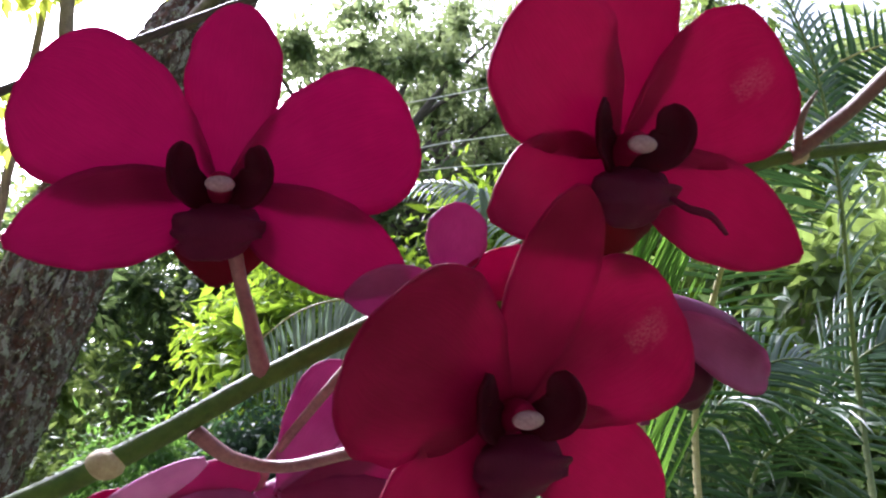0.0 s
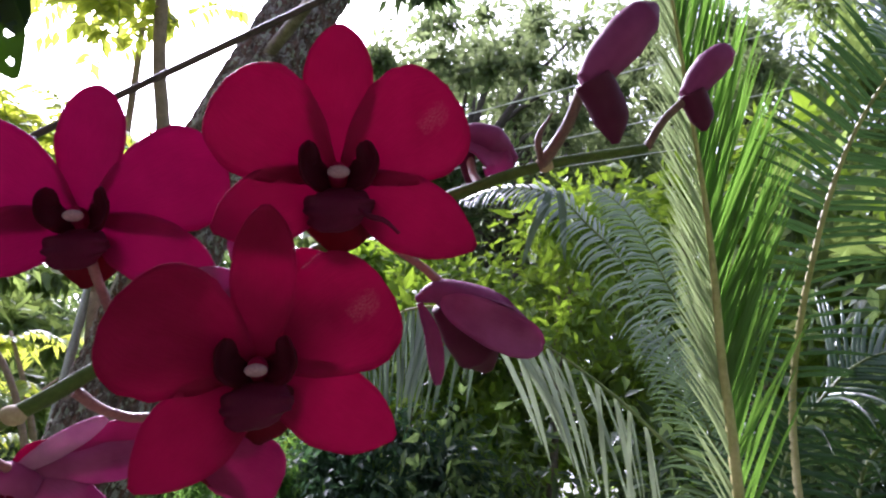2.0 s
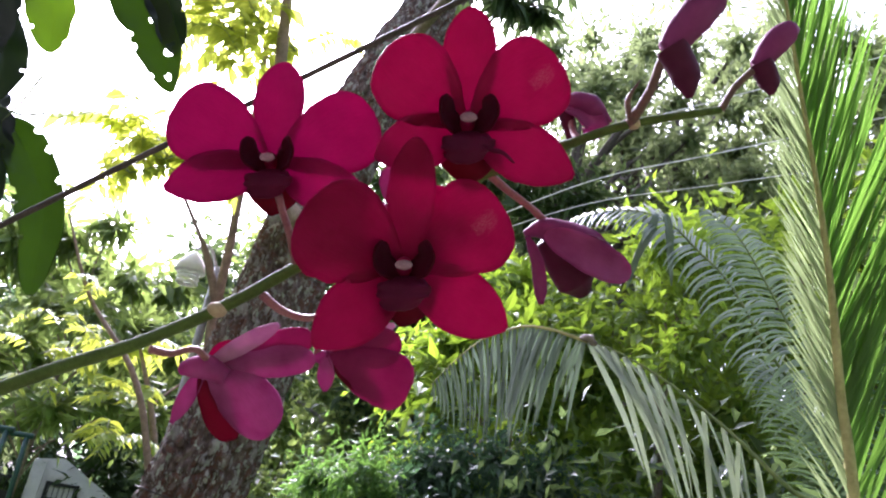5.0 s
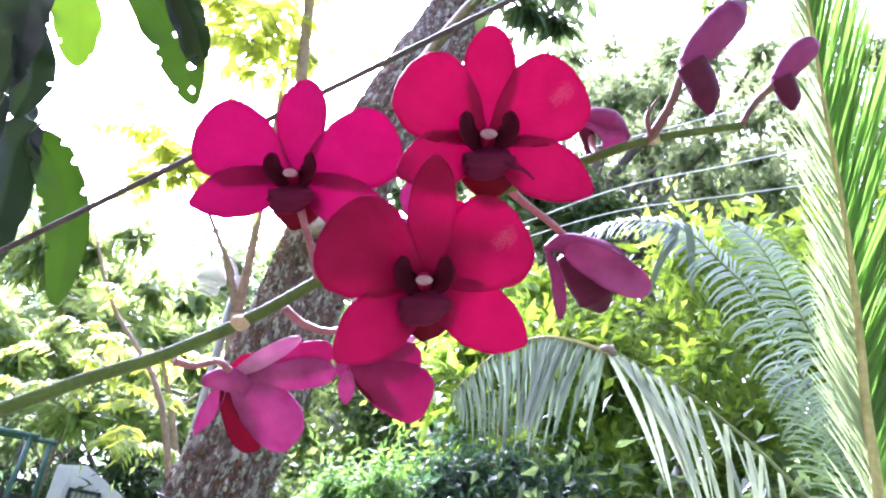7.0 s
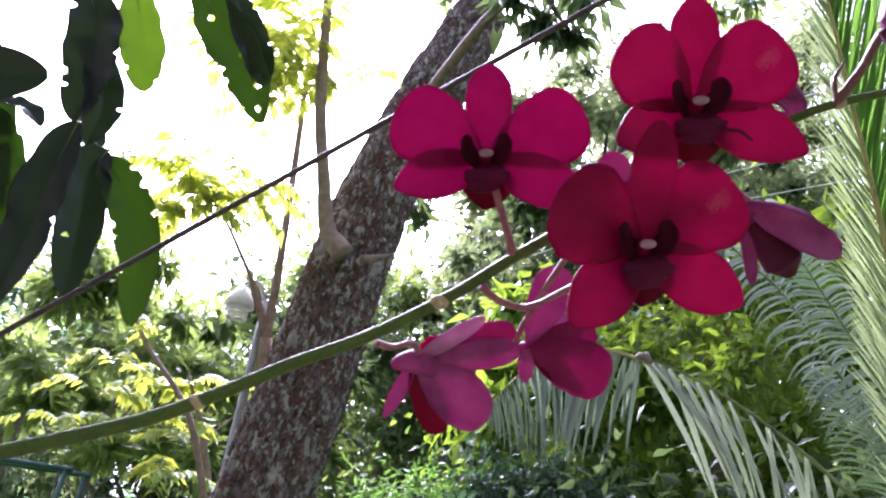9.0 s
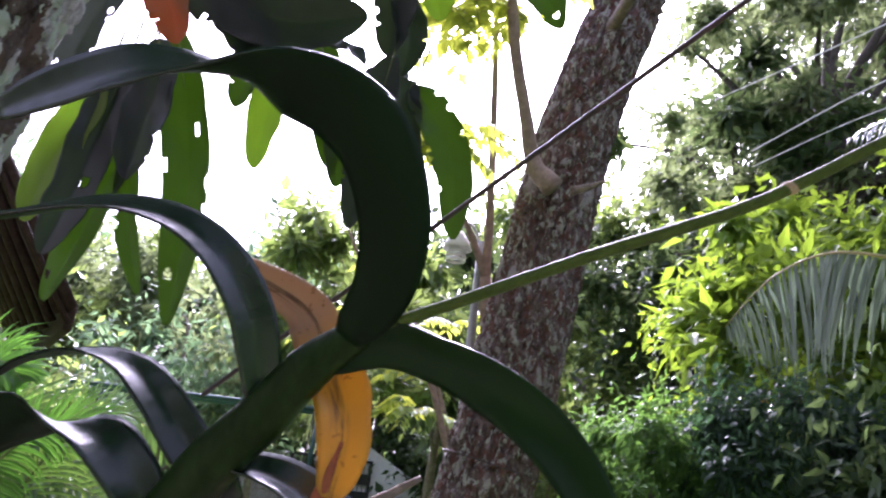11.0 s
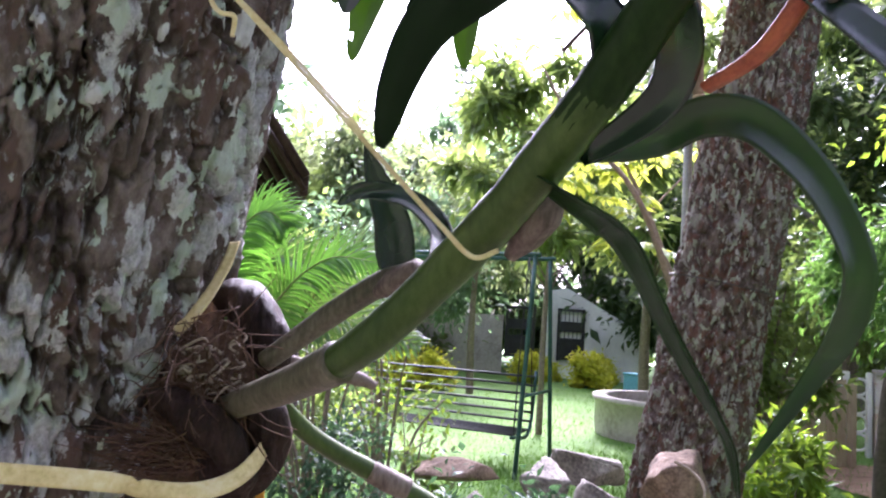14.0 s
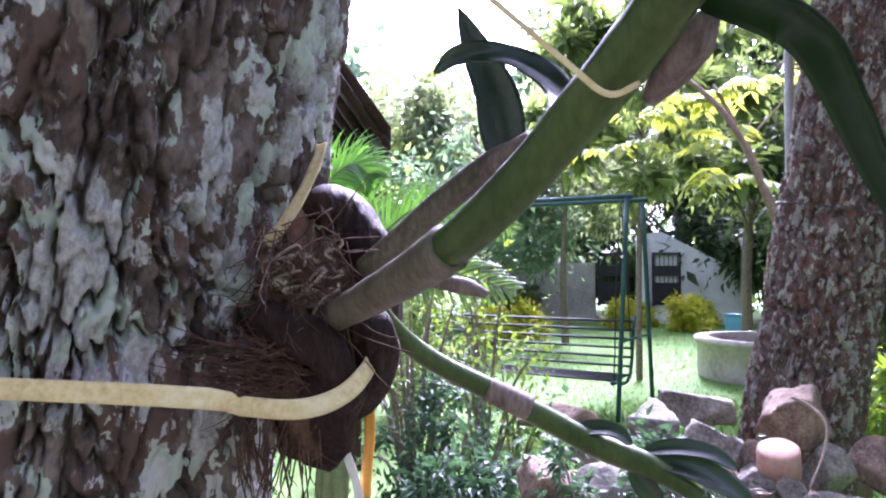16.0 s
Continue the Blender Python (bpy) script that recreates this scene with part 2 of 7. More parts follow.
M_LIP2 = petal_mat("purple_lip", (0.060, 0.003, 0.020), (0.13, 0.010, 0.045), (0.35, 0.02, 0.1), 0.2)
M_CAP = plain("anther_cap", (0.20, 0.09, 0.13), (0.36, 0.21, 0.26), 300, 0.4)
M_SCAPE = plain("green_scape", (0.036, 0.068, 0.005), (0.070, 0.110, 0.012), 120, 0.55, 0, 0.0003)
M_PED = plain("pink_pedicel", (0.16, 0.05, 0.06), (0.28, 0.11, 0.11), 150, 0.5, 0, 0.0002)
M_PEDB = plain("brown_pedicel", (0.075, 0.036, 0.032), (0.14, 0.08, 0.05), 150, 0.55, 0, 0.0002)
M_NODE = plain("pale_bract", (0.3, 0.22, 0.12), (0.45, 0.36, 0.22), 200, 0.7, 0, 0.0003)
M_CANE = plain("green_cane", (0.026, 0.050, 0.009), (0.062, 0.092, 0.022), 30, 0.34, 0, 0.0006, (1, 1, 0.4))
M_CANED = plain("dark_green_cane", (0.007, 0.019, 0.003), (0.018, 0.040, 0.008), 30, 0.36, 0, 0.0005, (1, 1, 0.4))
M_SHEATH = plain("papery_sheath", (0.055, 0.038, 0.032), (0.14, 0.105, 0.09), 40, 0.8, 0, 0.0010, (1, 1, 0.3), (0.24, 0.20, 0.175))
M_CSHEATH = plain("brown_old_cane", (0.030, 0.030, 0.014), (0.080, 0.070, 0.042), 45, 0.55, 0, 0.0008, (1, 1, 0.4), (0.15, 0.13, 0.10))
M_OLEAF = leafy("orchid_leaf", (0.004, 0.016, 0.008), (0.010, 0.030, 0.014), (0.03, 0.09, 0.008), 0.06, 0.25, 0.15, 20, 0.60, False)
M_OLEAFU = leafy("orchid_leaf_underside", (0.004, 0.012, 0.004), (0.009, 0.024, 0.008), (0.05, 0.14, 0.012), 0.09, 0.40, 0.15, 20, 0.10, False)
M_OLEAFG = leafy("orchid_leaf_green", (0.005, 0.015, 0.005), (0.013, 0.034, 0.009), (0.12, 0.30, 0.02), 0.17, 0.28, 0.15, 20, 0.6, False)
# shaded copy of the orchid leaf, gloss cut so it stays dark
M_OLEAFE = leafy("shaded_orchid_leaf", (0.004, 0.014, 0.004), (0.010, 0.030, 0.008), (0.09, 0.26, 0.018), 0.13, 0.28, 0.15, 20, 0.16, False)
M_YLEAF = dying_mat()
M_RED = plain("red_brown_stalk", (0.20, 0.04, 0.015), (0.35, 0.09, 0.03), 60, 0.5, 0, 0.0004)
M_MANGO = leafy("mango_leaf", (0.018, 0.036, 0.012), (0.036, 0.060, 0.018), (0.17, 0.28, 0.02), 0.45, 0.4, 0.2, 18, 0.35, False)
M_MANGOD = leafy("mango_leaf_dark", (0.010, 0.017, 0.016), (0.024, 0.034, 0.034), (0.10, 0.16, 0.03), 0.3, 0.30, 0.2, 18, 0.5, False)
M_MANGOY = leafy("mango_leaf_young", (0.09, 0.14, 0.03), (0.14, 0.2, 0.04), (0.35, 0.5, 0.04), 0.5, 0.45, 0.2, 18, 0.4, False)
M_MANGOO = leafy("mango_leaf_rust", (0.2, 0.07, 0.02), (0.32, 0.12, 0.03), (0.5, 0.15, 0.02), 0.3, 0.5, 0.2, 18, 0.4, False)
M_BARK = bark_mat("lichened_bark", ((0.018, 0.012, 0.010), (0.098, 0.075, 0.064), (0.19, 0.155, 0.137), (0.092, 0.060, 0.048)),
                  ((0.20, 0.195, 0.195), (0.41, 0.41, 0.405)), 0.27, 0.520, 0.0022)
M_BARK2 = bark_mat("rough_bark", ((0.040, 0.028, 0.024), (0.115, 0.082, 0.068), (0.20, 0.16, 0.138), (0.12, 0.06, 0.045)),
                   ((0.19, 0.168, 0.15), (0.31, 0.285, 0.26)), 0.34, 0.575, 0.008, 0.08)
M_TWIG = plain("twig_bark", (0.10, 0.075, 0.055), (0.24, 0.19, 0.15), 25, 0.85, 0, 0.002)
M_SAPL = plain("sapling_bark", (0.16, 0.11, 0.085), (0.30, 0.22, 0.17), 20, 0.8, 0, 0.002)
M_GREYT = plain("grey_tree_bark", (0.12, 0.11, 0.10), (0.28, 0.25, 0.22), 6, 0.9, 0, 0.01)
M_DARKT = plain("dark_limb_bark", (0.045, 0.036, 0.030), (0.11, 0.09, 0.075), 6, 0.9, 0, 0.01)
M_HUSK = plain("coconut_husk", (0.009, 0.0045, 0.0035), (0.022, 0.011, 0.009), 45, 0.66, 0, 0.006, (1, 1, 0.3), (0.055, 0.030, 0.023))
M_SCAPE.node_tree.nodes["Principled BSDF"].inputs["Specular IOR Level"].default_value = 0.3
M_HUSK.node_tree.nodes["Principled BSDF"].inputs["Specular IOR Level"].default_value = 0.2
# for the unseen wall only: dark, to cut reflections in the leaves
M_BLOCKER = plain("dark_blocker_render", (0.035, 0.042, 0.028), (0.085, 0.09, 0.062), 1.6, 0.95, 0, 0.006, (1, 1, 1), (0.15, 0.145, 0.115))
M_CANE.node_tree.nodes["Principled BSDF"].inputs["Specular IOR Level"].default_value = 0.2
M_CANED.node_tree.nodes["Principled BSDF"].inputs["Specular IOR Level"].default_value = 0.12
M_FIBRE = plain("husk_fibre", (0.035, 0.017, 0.009), (0.12, 0.062, 0.034), 60, 0.9, 0, 0.001)
M_ROOT = plain("dry_root", (0.16, 0.12, 0.09), (0.35, 0.29, 0.22), 100, 0.85, 0, 0.0004)
M_STRAP = plain("yellow_strap", (0.42, 0.32, 0.14), (0.60, 0.49, 0.25), 25, 0.5, 0, 0.0004, (1, 1, 1), (0.7, 0.63, 0.42))
M_STRAPO = plain("orange_strap", (0.6, 0.25, 0.02), (0.75, 0.38, 0.05), 25, 0.5)
M_STRAPW = plain("white_strap", (0.6, 0.6, 0.57), (0.75, 0.75, 0.72), 25, 0.5)
M_NET = plain("grey_net_thread", (0.22, 0.21, 0.21), (0.38, 0.37, 0.37), 40, 0.8)
M_WIRE = plain("rusty_wire", (0.03, 0.024, 0.022), (0.08, 0.06, 0.05), 90, 0.6, 0.3, 0.0004)
M_LINE = plain("white_line", (0.45, 0.45, 0.42), (0.6, 0.6, 0.57), 10, 0.6)
M_GRASS = leafy("grass", (0.055, 0.125, 0.018), (0.10, 0.20, 0.035), (0.238, 0.462, 0.056), 0.40, 0.7)
M_SOIL = plain("bare_garden_soil", (0.055, 0.042, 0.031), (0.115, 0.09, 0.07), 3.0, 0.95, 0, 0.015, (1, 1, 1), (0.17, 0.14, 0.115))
M_EARTH = plain("orange_tan_earth", (0.20, 0.12, 0.075), (0.34, 0.22, 0.15), 2.0, 0.95, 0, 0.012, (1, 1, 1), (0.42, 0.31, 0.23))
M_LAWN = plain("lawn", (0.07, 0.15, 0.022), (0.12, 0.24, 0.04), 1.3, 0.9, 0, 0.02, (1, 1, 1), (0.17, 0.29, 0.065))
M_STONE = plain("rubble_stone", (0.05, 0.044, 0.039), (0.16, 0.143, 0.12), 9, 0.92, 0, 0.02, (1, 1, 1), (0.31, 0.285, 0.24))
M_STONEB = plain("brown_stone", (0.055, 0.034, 0.024), (0.17, 0.117, 0.08), 9, 0.92, 0, 0.02, (1, 1, 1), (0.33, 0.24, 0.17))
M_POT = plain("terracotta", (0.26, 0.15, 0.11), (0.40, 0.25, 0.19), 8, 0.85, 0, 0.003)
M_CONC = plain("weathered_concrete", (0.26, 0.23, 0.20), (0.42, 0.38, 0.34), 2.5, 0.9, 0, 0.006, (1, 1, 1), (0.52, 0.48, 0.44))
M_GREENP = plain("dark_green_paint", (0.012, 0.05, 0.045), (0.025, 0.085, 0.075), 9, 0.4, 0.2, 0.001)
M_SLAT = plain("bench_slat", (0.012, 0.013, 0.012), (0.04, 0.04, 0.038), 5, 0.8, 0, 0.001)
M_BLACK = plain("black_gate_paint", (0.012, 0.012, 0.014), (0.03, 0.03, 0.033), 4, 0.5, 0.3)
M_WHITE = plain("white_wall", (0.66, 0.65, 0.62), (0.82, 0.81, 0.78), 0.9, 0.85, 0, 0.004)
M_DIRTY = plain("stained_white_wall", (0.42, 0.18, 0.09), (0.66, 0.6, 0.55), 1.4, 0.9, 0, 0.004, (1, 1, 2.2), (0.74, 0.72, 0.69))
M_BAMB = plain("pale_boards", (0.34, 0.26, 0.18), (0.52, 0.42, 0.31), 6, 0.8, 0, 0.003, (1, 1, 0.2))
M_ROOF = plain("maroon_roof_sheet", (0.020, 0.011, 0.010), (0.045, 0.026, 0.022), 2.2, 0.55, 0, 0.004)
M_ROOFT = plain("roof_timber", (0.026, 0.015, 0.012), (0.06, 0.038, 0.03), 5, 0.7, 0, 0.003)
for m in (M_ROOF, M_ROOFT):
    m.node_tree.nodes["Principled BSDF"].inputs["Specular IOR Level"].default_value = 0.08
M_BLUE = plain("blue_plastic", (0.12, 0.36, 0.52), (0.2, 0.48, 0.65), 6, 0.45)
M_LAMPW = plain("white_enamel", (0.6, 0.6, 0.58), (0.75, 0.75, 0.73), 10, 0.35)
M_POLE = plain("galvanised_pole", (0.22, 0.23, 0.23), (0.36, 0.37, 0.37), 8, 0.5, 0.5)
M_YFLOW = leafy("yellow_petal", (0.65, 0.38, 0.01), (0.8, 0.5, 0.02), (0.9, 0.6, 0.04), 0.4, 0.5, 0, 30, 0.3, False)
M_YBUSH = leafy("yellow_hedge_leaf", (0.42, 0.44, 0.02), (0.68, 0.66, 0.04), (0.75, 0.75, 0.05), 0.35, 0.5)
M_FYEL = leafy("yellow_green_leaf", (0.08, 0.15, 0.015), (0.19, 0.28, 0.03), (0.60, 0.66, 0.07), 0.52, 0.5)
M_FLIME = leafy("bright_green_leaf", (0.062, 0.12, 0.018), (0.145, 0.22, 0.034), (0.36, 0.54, 0.03), 0.45, 0.5)
M_FGRN = leafy("green_leaf", (0.038, 0.068, 0.020), (0.086, 0.13, 0.038), (0.35, 0.47, 0.10), 0.46, 0.45)
M_FDARK = leafy("dark_leaf", (0.014, 0.035, 0.012), (0.04, 0.08, 0.025), (0.165, 0.240, 0.070), 0.35, 0.5, gloss=0.28)
M_FBLUE = leafy("grey_green_leaf", (0.055, 0.11, 0.06), (0.12, 0.19, 0.11), (0.247, 0.403, 0.169), 0.43, 0.45, gloss=0.4)
M_FFAR = leafy("far_leaf", (0.04, 0.07, 0.03), (0.10, 0.14, 0.06), (0.30, 0.37, 0.14), 0.47, 0.55, gloss=0.3)
M_PALMY = leafy("young_palm_leaf", (0.042, 0.105, 0.012), (0.095, 0.19, 0.028), (0.18, 0.36, 0.04), 0.42, 0.36)
M_PALM = leafy("palm_leaf", (0.025, 0.07, 0.018), (0.07, 0.14, 0.035), (0.14, 0.26, 0.03), 0.35, 0.35)
M_PALMK = leafy("deep_green_palm_leaf", (0.014, 0.042, 0.016), (0.035, 0.08, 0.03), (0.06, 0.13, 0.03), 0.12, 0.30, gloss=0.3)
M_PALMW = leafy("pale_palm_leaf", (0.17, 0.205, 0.165), (0.32, 0.36, 0.295), (0.3, 0.36, 0.2), 0.25, 0.33, gloss=0.6)
M_PALMB = leafy("grey_palm_leaf", (0.08, 0.12, 0.09), (0.19, 0.235, 0.185), (0.16, 0.22, 0.13), 0.18, 0.33, gloss=0.7)
M_PALMP = leafy("pale_green_palm_leaf", (0.16, 0.215, 0.11), (0.33, 0.39, 0.24), (0.34, 0.42, 0.17), 0.35, 0.34, gloss=0.5)
M_PALMG = leafy("dull_green_palm_leaf", (0.045, 0.085, 0.045), (0.11, 0.16, 0.09), (0.14, 0.22, 0.08), 0.25, 0.34, gloss=0.6)
M_PALMF = leafy("feather_palm_leaf", (0.030, 0.095, 0.010), (0.075, 0.18, 0.022), (0.15, 0.38, 0.03), 0.42, 0.4, gloss=0.3)
M_FERN = leafy("fern_leaf", (0.020, 0.070, 0.012), (0.055, 0.14, 0.024), (0.19, 0.37, 0.055), 0.40, 0.5, gloss=0.3)
M_VINE = leafy("vine_leaf", (0.014, 0.040, 0.022), (0.046, 0.085, 0.048), (0.08, 0.17, 0.06), 0.30, 0.5, gloss=0.22)
M_RIB = plain("palm_rib", (0.24, 0.22, 0.07), (0.42, 0.36, 0.15), 8, 0.5, 0, 0.002)
M_RIBG = plain("green_palm_rib", (0.08, 0.12, 0.03), (0.17, 0.2, 0.06), 8, 0.5, 0, 0.002)


# ---- builders ----
rnd = random.Random(11)
V = Vector


def mesh_ob(name, bm, mat, smooth=True):
    me = bpy.data.meshes.new(name)
    bm.to_mesh(me)
    bm.free()
    for m in (mat if isinstance(mat, (list, tuple)) else [mat]):
        me.materials.append(m)
    if smooth:
        me.polygons.foreach_set("use_smooth", [True] * len(me.polygons))
    return new(name, me)


def part(name, bm, mat, parent, label="", smooth=True):
    ob = mesh_ob(name, bm, mat, smooth)
    ob.parent = parent
    if label:
        tagged(ob, label)
    return ob


def thing(name, label, category, at=(0, 0, 0), group="", kind=""):
    ob = new(name)
    ob.location = at
    ob.empty_display_size = 0.05
    bpy.context.view_layer.update()
    return tagged(ob, label, category, group, kind)


def raw(name, verts, faces, mat, parent=None, smooth=False, uvs=None):
    """A mesh object from arrays, for leaves and grass."""
    me = bpy.data.meshes.new(name)
    verts, faces = np.asarray(verts, np.float32), np.asarray(faces, np.int32)
    k = faces.shape[1]
    me.vertices.add(len(verts))
    me.vertices.foreach_set("co", verts.ravel())
    me.loops.add(faces.size)
    me.loops.foreach_set("vertex_index", faces.ravel())
    me.polygons.add(len(faces))
    me.polygons.foreach_set("loop_start", np.arange(0, faces.size, k, dtype=np.int32))
    me.polygons.foreach_set("use_smooth", np.full(len(faces), smooth))
    me.update(calc_edges=True)
    me.materials.append(mat)
    ob = new(name, me)
    if parent:
        ob.parent = parent
    return ob


def spline(pts, n):
    """n points on a smooth curve through pts."""
    p = [V(q) for q in pts]
    p = [p[0] * 2 - p[1]] + p + [p[-1] * 2 - p[-2]]
    m, out = len(p) - 3, []
    for i in range(n):
        s = i / (n - 1) * m
        k = min(int(s), m - 1)
        u = s - k
        a, b, c, d = p[k:k + 4]
        out.append(0.5 * ((2 * b) + (c - a) * u + (2 * a - 5 * b + 4 * c - d) * u * u + (3 * b - a - 3 * c + d) * u ** 3))
    return out


def value(vals, u):
    s = u * (len(vals) - 1)
    k = min(int(s), len(vals) - 2)
    return vals[k] + (vals[k + 1] - vals[k]) * (s - k)


def tube(pts, radii, n=24, sides=10, bm=None, flat=1.0, rough=0.0, seed=0.0, caps=True):
    """A tapered tube through pts; flat squeezes it, rough makes it uneven."""
    bm = bm or bmesh.new()
    path = spline(pts, n)
    rings, side = [], None
    for i, p in enumerate(path):
        t = (path[min(i + 1, n - 1)] - path[max(i - 1, 0)]).normalized()
        ref = side if side else (V((0, 0, 1)) if abs(t.z) < 0.9 else V((1, 0, 0)))
        b = t.cross(ref.cross(t)).cross(t).normalized() if side is None else (ref - t * ref.dot(t)).normalized()
        side = b
        c = t.cross(b)
        r = value(radii, i / (n - 1))
        ring = []
        for k in range(sides):
            a = 2 * math.pi * k / sides
            rr = r
            if rough:
                rr *= 1 + rough * noise.noise(V((p.x, p.y, p.z)) * (0.6 / max(r, 1e-4)) + V((math.cos(a), math.sin(a), seed)) * 1.3)
            ring.append(bm.verts.new(p + b * math.cos(a) * rr + c * math.sin(a) * rr * flat))
        rings.append(ring)
    for i in range(n - 1):
        for k in range(sides):
            bm.faces.new((rings[i][k], rings[i][(k + 1) % sides], rings[i + 1][(k + 1) % sides], rings[i + 1][k]))
    if caps:
        bm.faces.new(rings[0][::-1])
        bm.faces.new(rings[-1])
    return bm


def box(bm, size, at=(0, 0, 0), rot=None, bevel=0.0):
    r = bmesh.ops.create_cube(bm, size=1)
    vs = r["verts"]
    bmesh.ops.scale(bm, verts=vs, vec=size)
    if bevel:
        es = list({e for v in vs for e in v.link_edges})
        o = bmesh.ops.bevel(bm, geom=es, offset=bevel, segments=2, affect="EDGES", profile=0.7)
        vs = list({v for f in o["faces"] for v in f.verts} | {v for v in vs if v.is_valid})
    if rot:
        bmesh.ops.rotate(bm, verts=vs, cent=(0, 0, 0), matrix=Euler([radians(a) for a in rot]).to_matrix())
    bmesh.ops.translate(bm, verts=vs, vec=at)
    return bm


def blade(pts, width, face, shape=(0.5, 0.6), n=36, across=8, cup=0.15, fold=0.0, wave=0.0, bites=0, seed=0, thick=0.0006, layers=True):
    """A leaf: a strip through pts, its face turned to `face` (one or two directions), cupped, with wavy or bitten margins and real thickness."""
    r = random.Random(seed)
    path = spline(pts, n)
    faces = [V(f).normalized() for f in (face if isinstance(face[0], (tuple, list, Vector)) else (face, face))]
    a, b = shape
    peak = (a / (a + b)) ** a * (b / (a + b)) ** b
    bm = bmesh.new()
    uv = bm.loops.layers.uv.new("UVMap")
    top, bot, par = [], [], {}
    ph = r.uniform(0, 6.28)
    for i, p in enumerate(path):
        u = i / (n - 1)
        t = (path[min(i + 1, n - 1)] - path[max(i - 1, 0)]).normalized()
        f = V((0, 0, 0))
        s = u * (len(faces) - 1)
        k = min(int(s), len(faces) - 2)
        f = faces[k].lerp(faces[k + 1], s - k)
        side = t.cross(f).normalized()
        nor = side.cross(t).normalized()
        uu = min(max(u, 0.004), 0.996)
        hw = width / 2 * uu ** a * (1 - uu) ** b / peak
        hw = max(hw, 0.0008)
        rt, rb = [], []
        for j in range(across + 1):
            v = j / across * 2 - 1
            edge = 1 + (wave * noise.noise(V((u * 9 + ph, v * 1.5, seed * 3.1))) if abs(v) > 0.7 else 0)
            lift = cup * hw * v * v + fold * hw * abs(v) + wave * hw * 0.8 * abs(v) ** 2 * math.sin(u * 21 + ph + v * 1.7)
            q = p + side * (hw * v * edge) + nor * lift
            rt.append(bm.verts.new(q + nor * thick / 2))
            rb.append(bm.verts.new(q - nor * thick / 2))
            par[rt[-1]] = par[rb[-1]] = (u, (v + 1) / 2)
        top.append(rt)
        bot.append(rb)
    gone = set()
    for _ in range(bites):
        ci, cj = r.uniform(n * 0.12, n * 0.9), r.choice([-0.3, -0.3, across - 0.7, across - 0.7, r.uniform(2, across - 3)])
        ri, rj = r.uniform(0.012, 0.03) * n, r.uniform(0.06, 0.13) * across
        gone |= {(i, j) for i in range(n - 1) for j in range(across) if ((i - ci) / ri) ** 2 + ((j - cj) / rj) ** 2 < 1}
    keep = [(i, j) for i in range(n - 1) for j in range(across) if (i, j) not in gone]
    for i, j in keep:
        f1 = bm.faces.new((top[i][j], top[i][j + 1], top[i + 1][j + 1], top[i + 1][j]))
        f2 = bm.faces.new((bot[i][j], bot[i + 1][j], bot[i + 1][j + 1], bot[i][j + 1]))
        f2.material_index = 1 if layers else 0
        f1.smooth = f2.smooth = True
    ks = set(keep)
    for i, j in keep:
        for (x, y), (v0, v1) in (((i, j - 1), ((i, j), (i + 1, j))), ((i, j + 1), ((i + 1, j + 1), (i, j + 1))),
                                 ((i - 1, j), ((i, j + 1), (i, j))), ((i + 1, j), ((i + 1, j), (i + 1, j + 1)))):
            if (x, y) not in ks:
                try:
                    bm.faces.new((top[v0[0]][v0[1]], top[v1[0]][v1[1]], bot[v1[0]][v1[1]], bot[v0[0]][v0[1]]))
                except ValueError:
                    pass
    bmesh.ops.delete(bm, geom=[v for v in bm.verts if not v.link_faces], context="VERTS")
    for f in bm.faces:
        for lo in f.loops:
            lo[uv].uv = par[lo.vert]
    return bm


def leaf_arrays(centres, dirs, normals, lens, widths):
    """Folded, pointed leaves as six-cornered shapes of four triangles each."""
    c, d, nn = centres, dirs, normals
    d = d / (np.linalg.norm(d, axis=1, keepdims=True) + 1e-9)
    s = np.cross(d, nn)
    s /= np.linalg.norm(s, axis=1, keepdims=True) + 1e-9
    up = np.cross(s, d)
    L, w = lens[:, None], widths[:, None]
    v = np.stack([c, c + d * L * 0.35 + s * w * 0.5 + up * w * 0.16, c + d * L * 0.35 - s * w * 0.5 + up * w * 0.16,
                  c + d * L * 0.45, c + d * L - up * w * 0.25], 1)
    n = len(c)
    f = np.array([[0, 1, 3], [0, 3, 2], [1, 4, 3], [3, 4, 2]])
    faces = (np.arange(n)[:, None, None] * 5 + f[None]).reshape(-1, 3)
    return v.reshape(-1, 3), faces


def crown_points(rs, clumps, n, spread):
    k = rs.integers(0, len(clumps), n)
    r = rs.normal(size=(n, 3))
    r /= np.linalg.norm(r, axis=1, keepdims=True)
    rad = np.minimum(np.abs(rs.normal(size=n)) * 0.62, 1.6) * rs.uniform(0.6, 1.5, len(clumps))[k]
    return clumps[k] + r * rad[:, None] * spread, r


def foliage(name, parent, clumps, spread, n, leaf, mat, seed, droop=0.5, ratio=0.42, kind=""):
    rs = np.random.default_rng(seed)
    clumps = np.asarray(clumps, float)
    c, out = crown_points(rs, clumps, n, np.asarray(spread, float))
    d = out + rs.normal(size=(n, 3)) * 0.7 + np.array([0, 0, -droop])
    nn = rs.normal(size=(n, 3)) * 0.6 + np.array([0, 0, 1.0])
    L = leaf * rs.uniform(0.6, 1.25, n)
    v, f = leaf_arrays(c, d, nn, L, L * ratio * rs.uniform(0.8, 1.2, n))
    return raw(name, v, f, mat, parent)


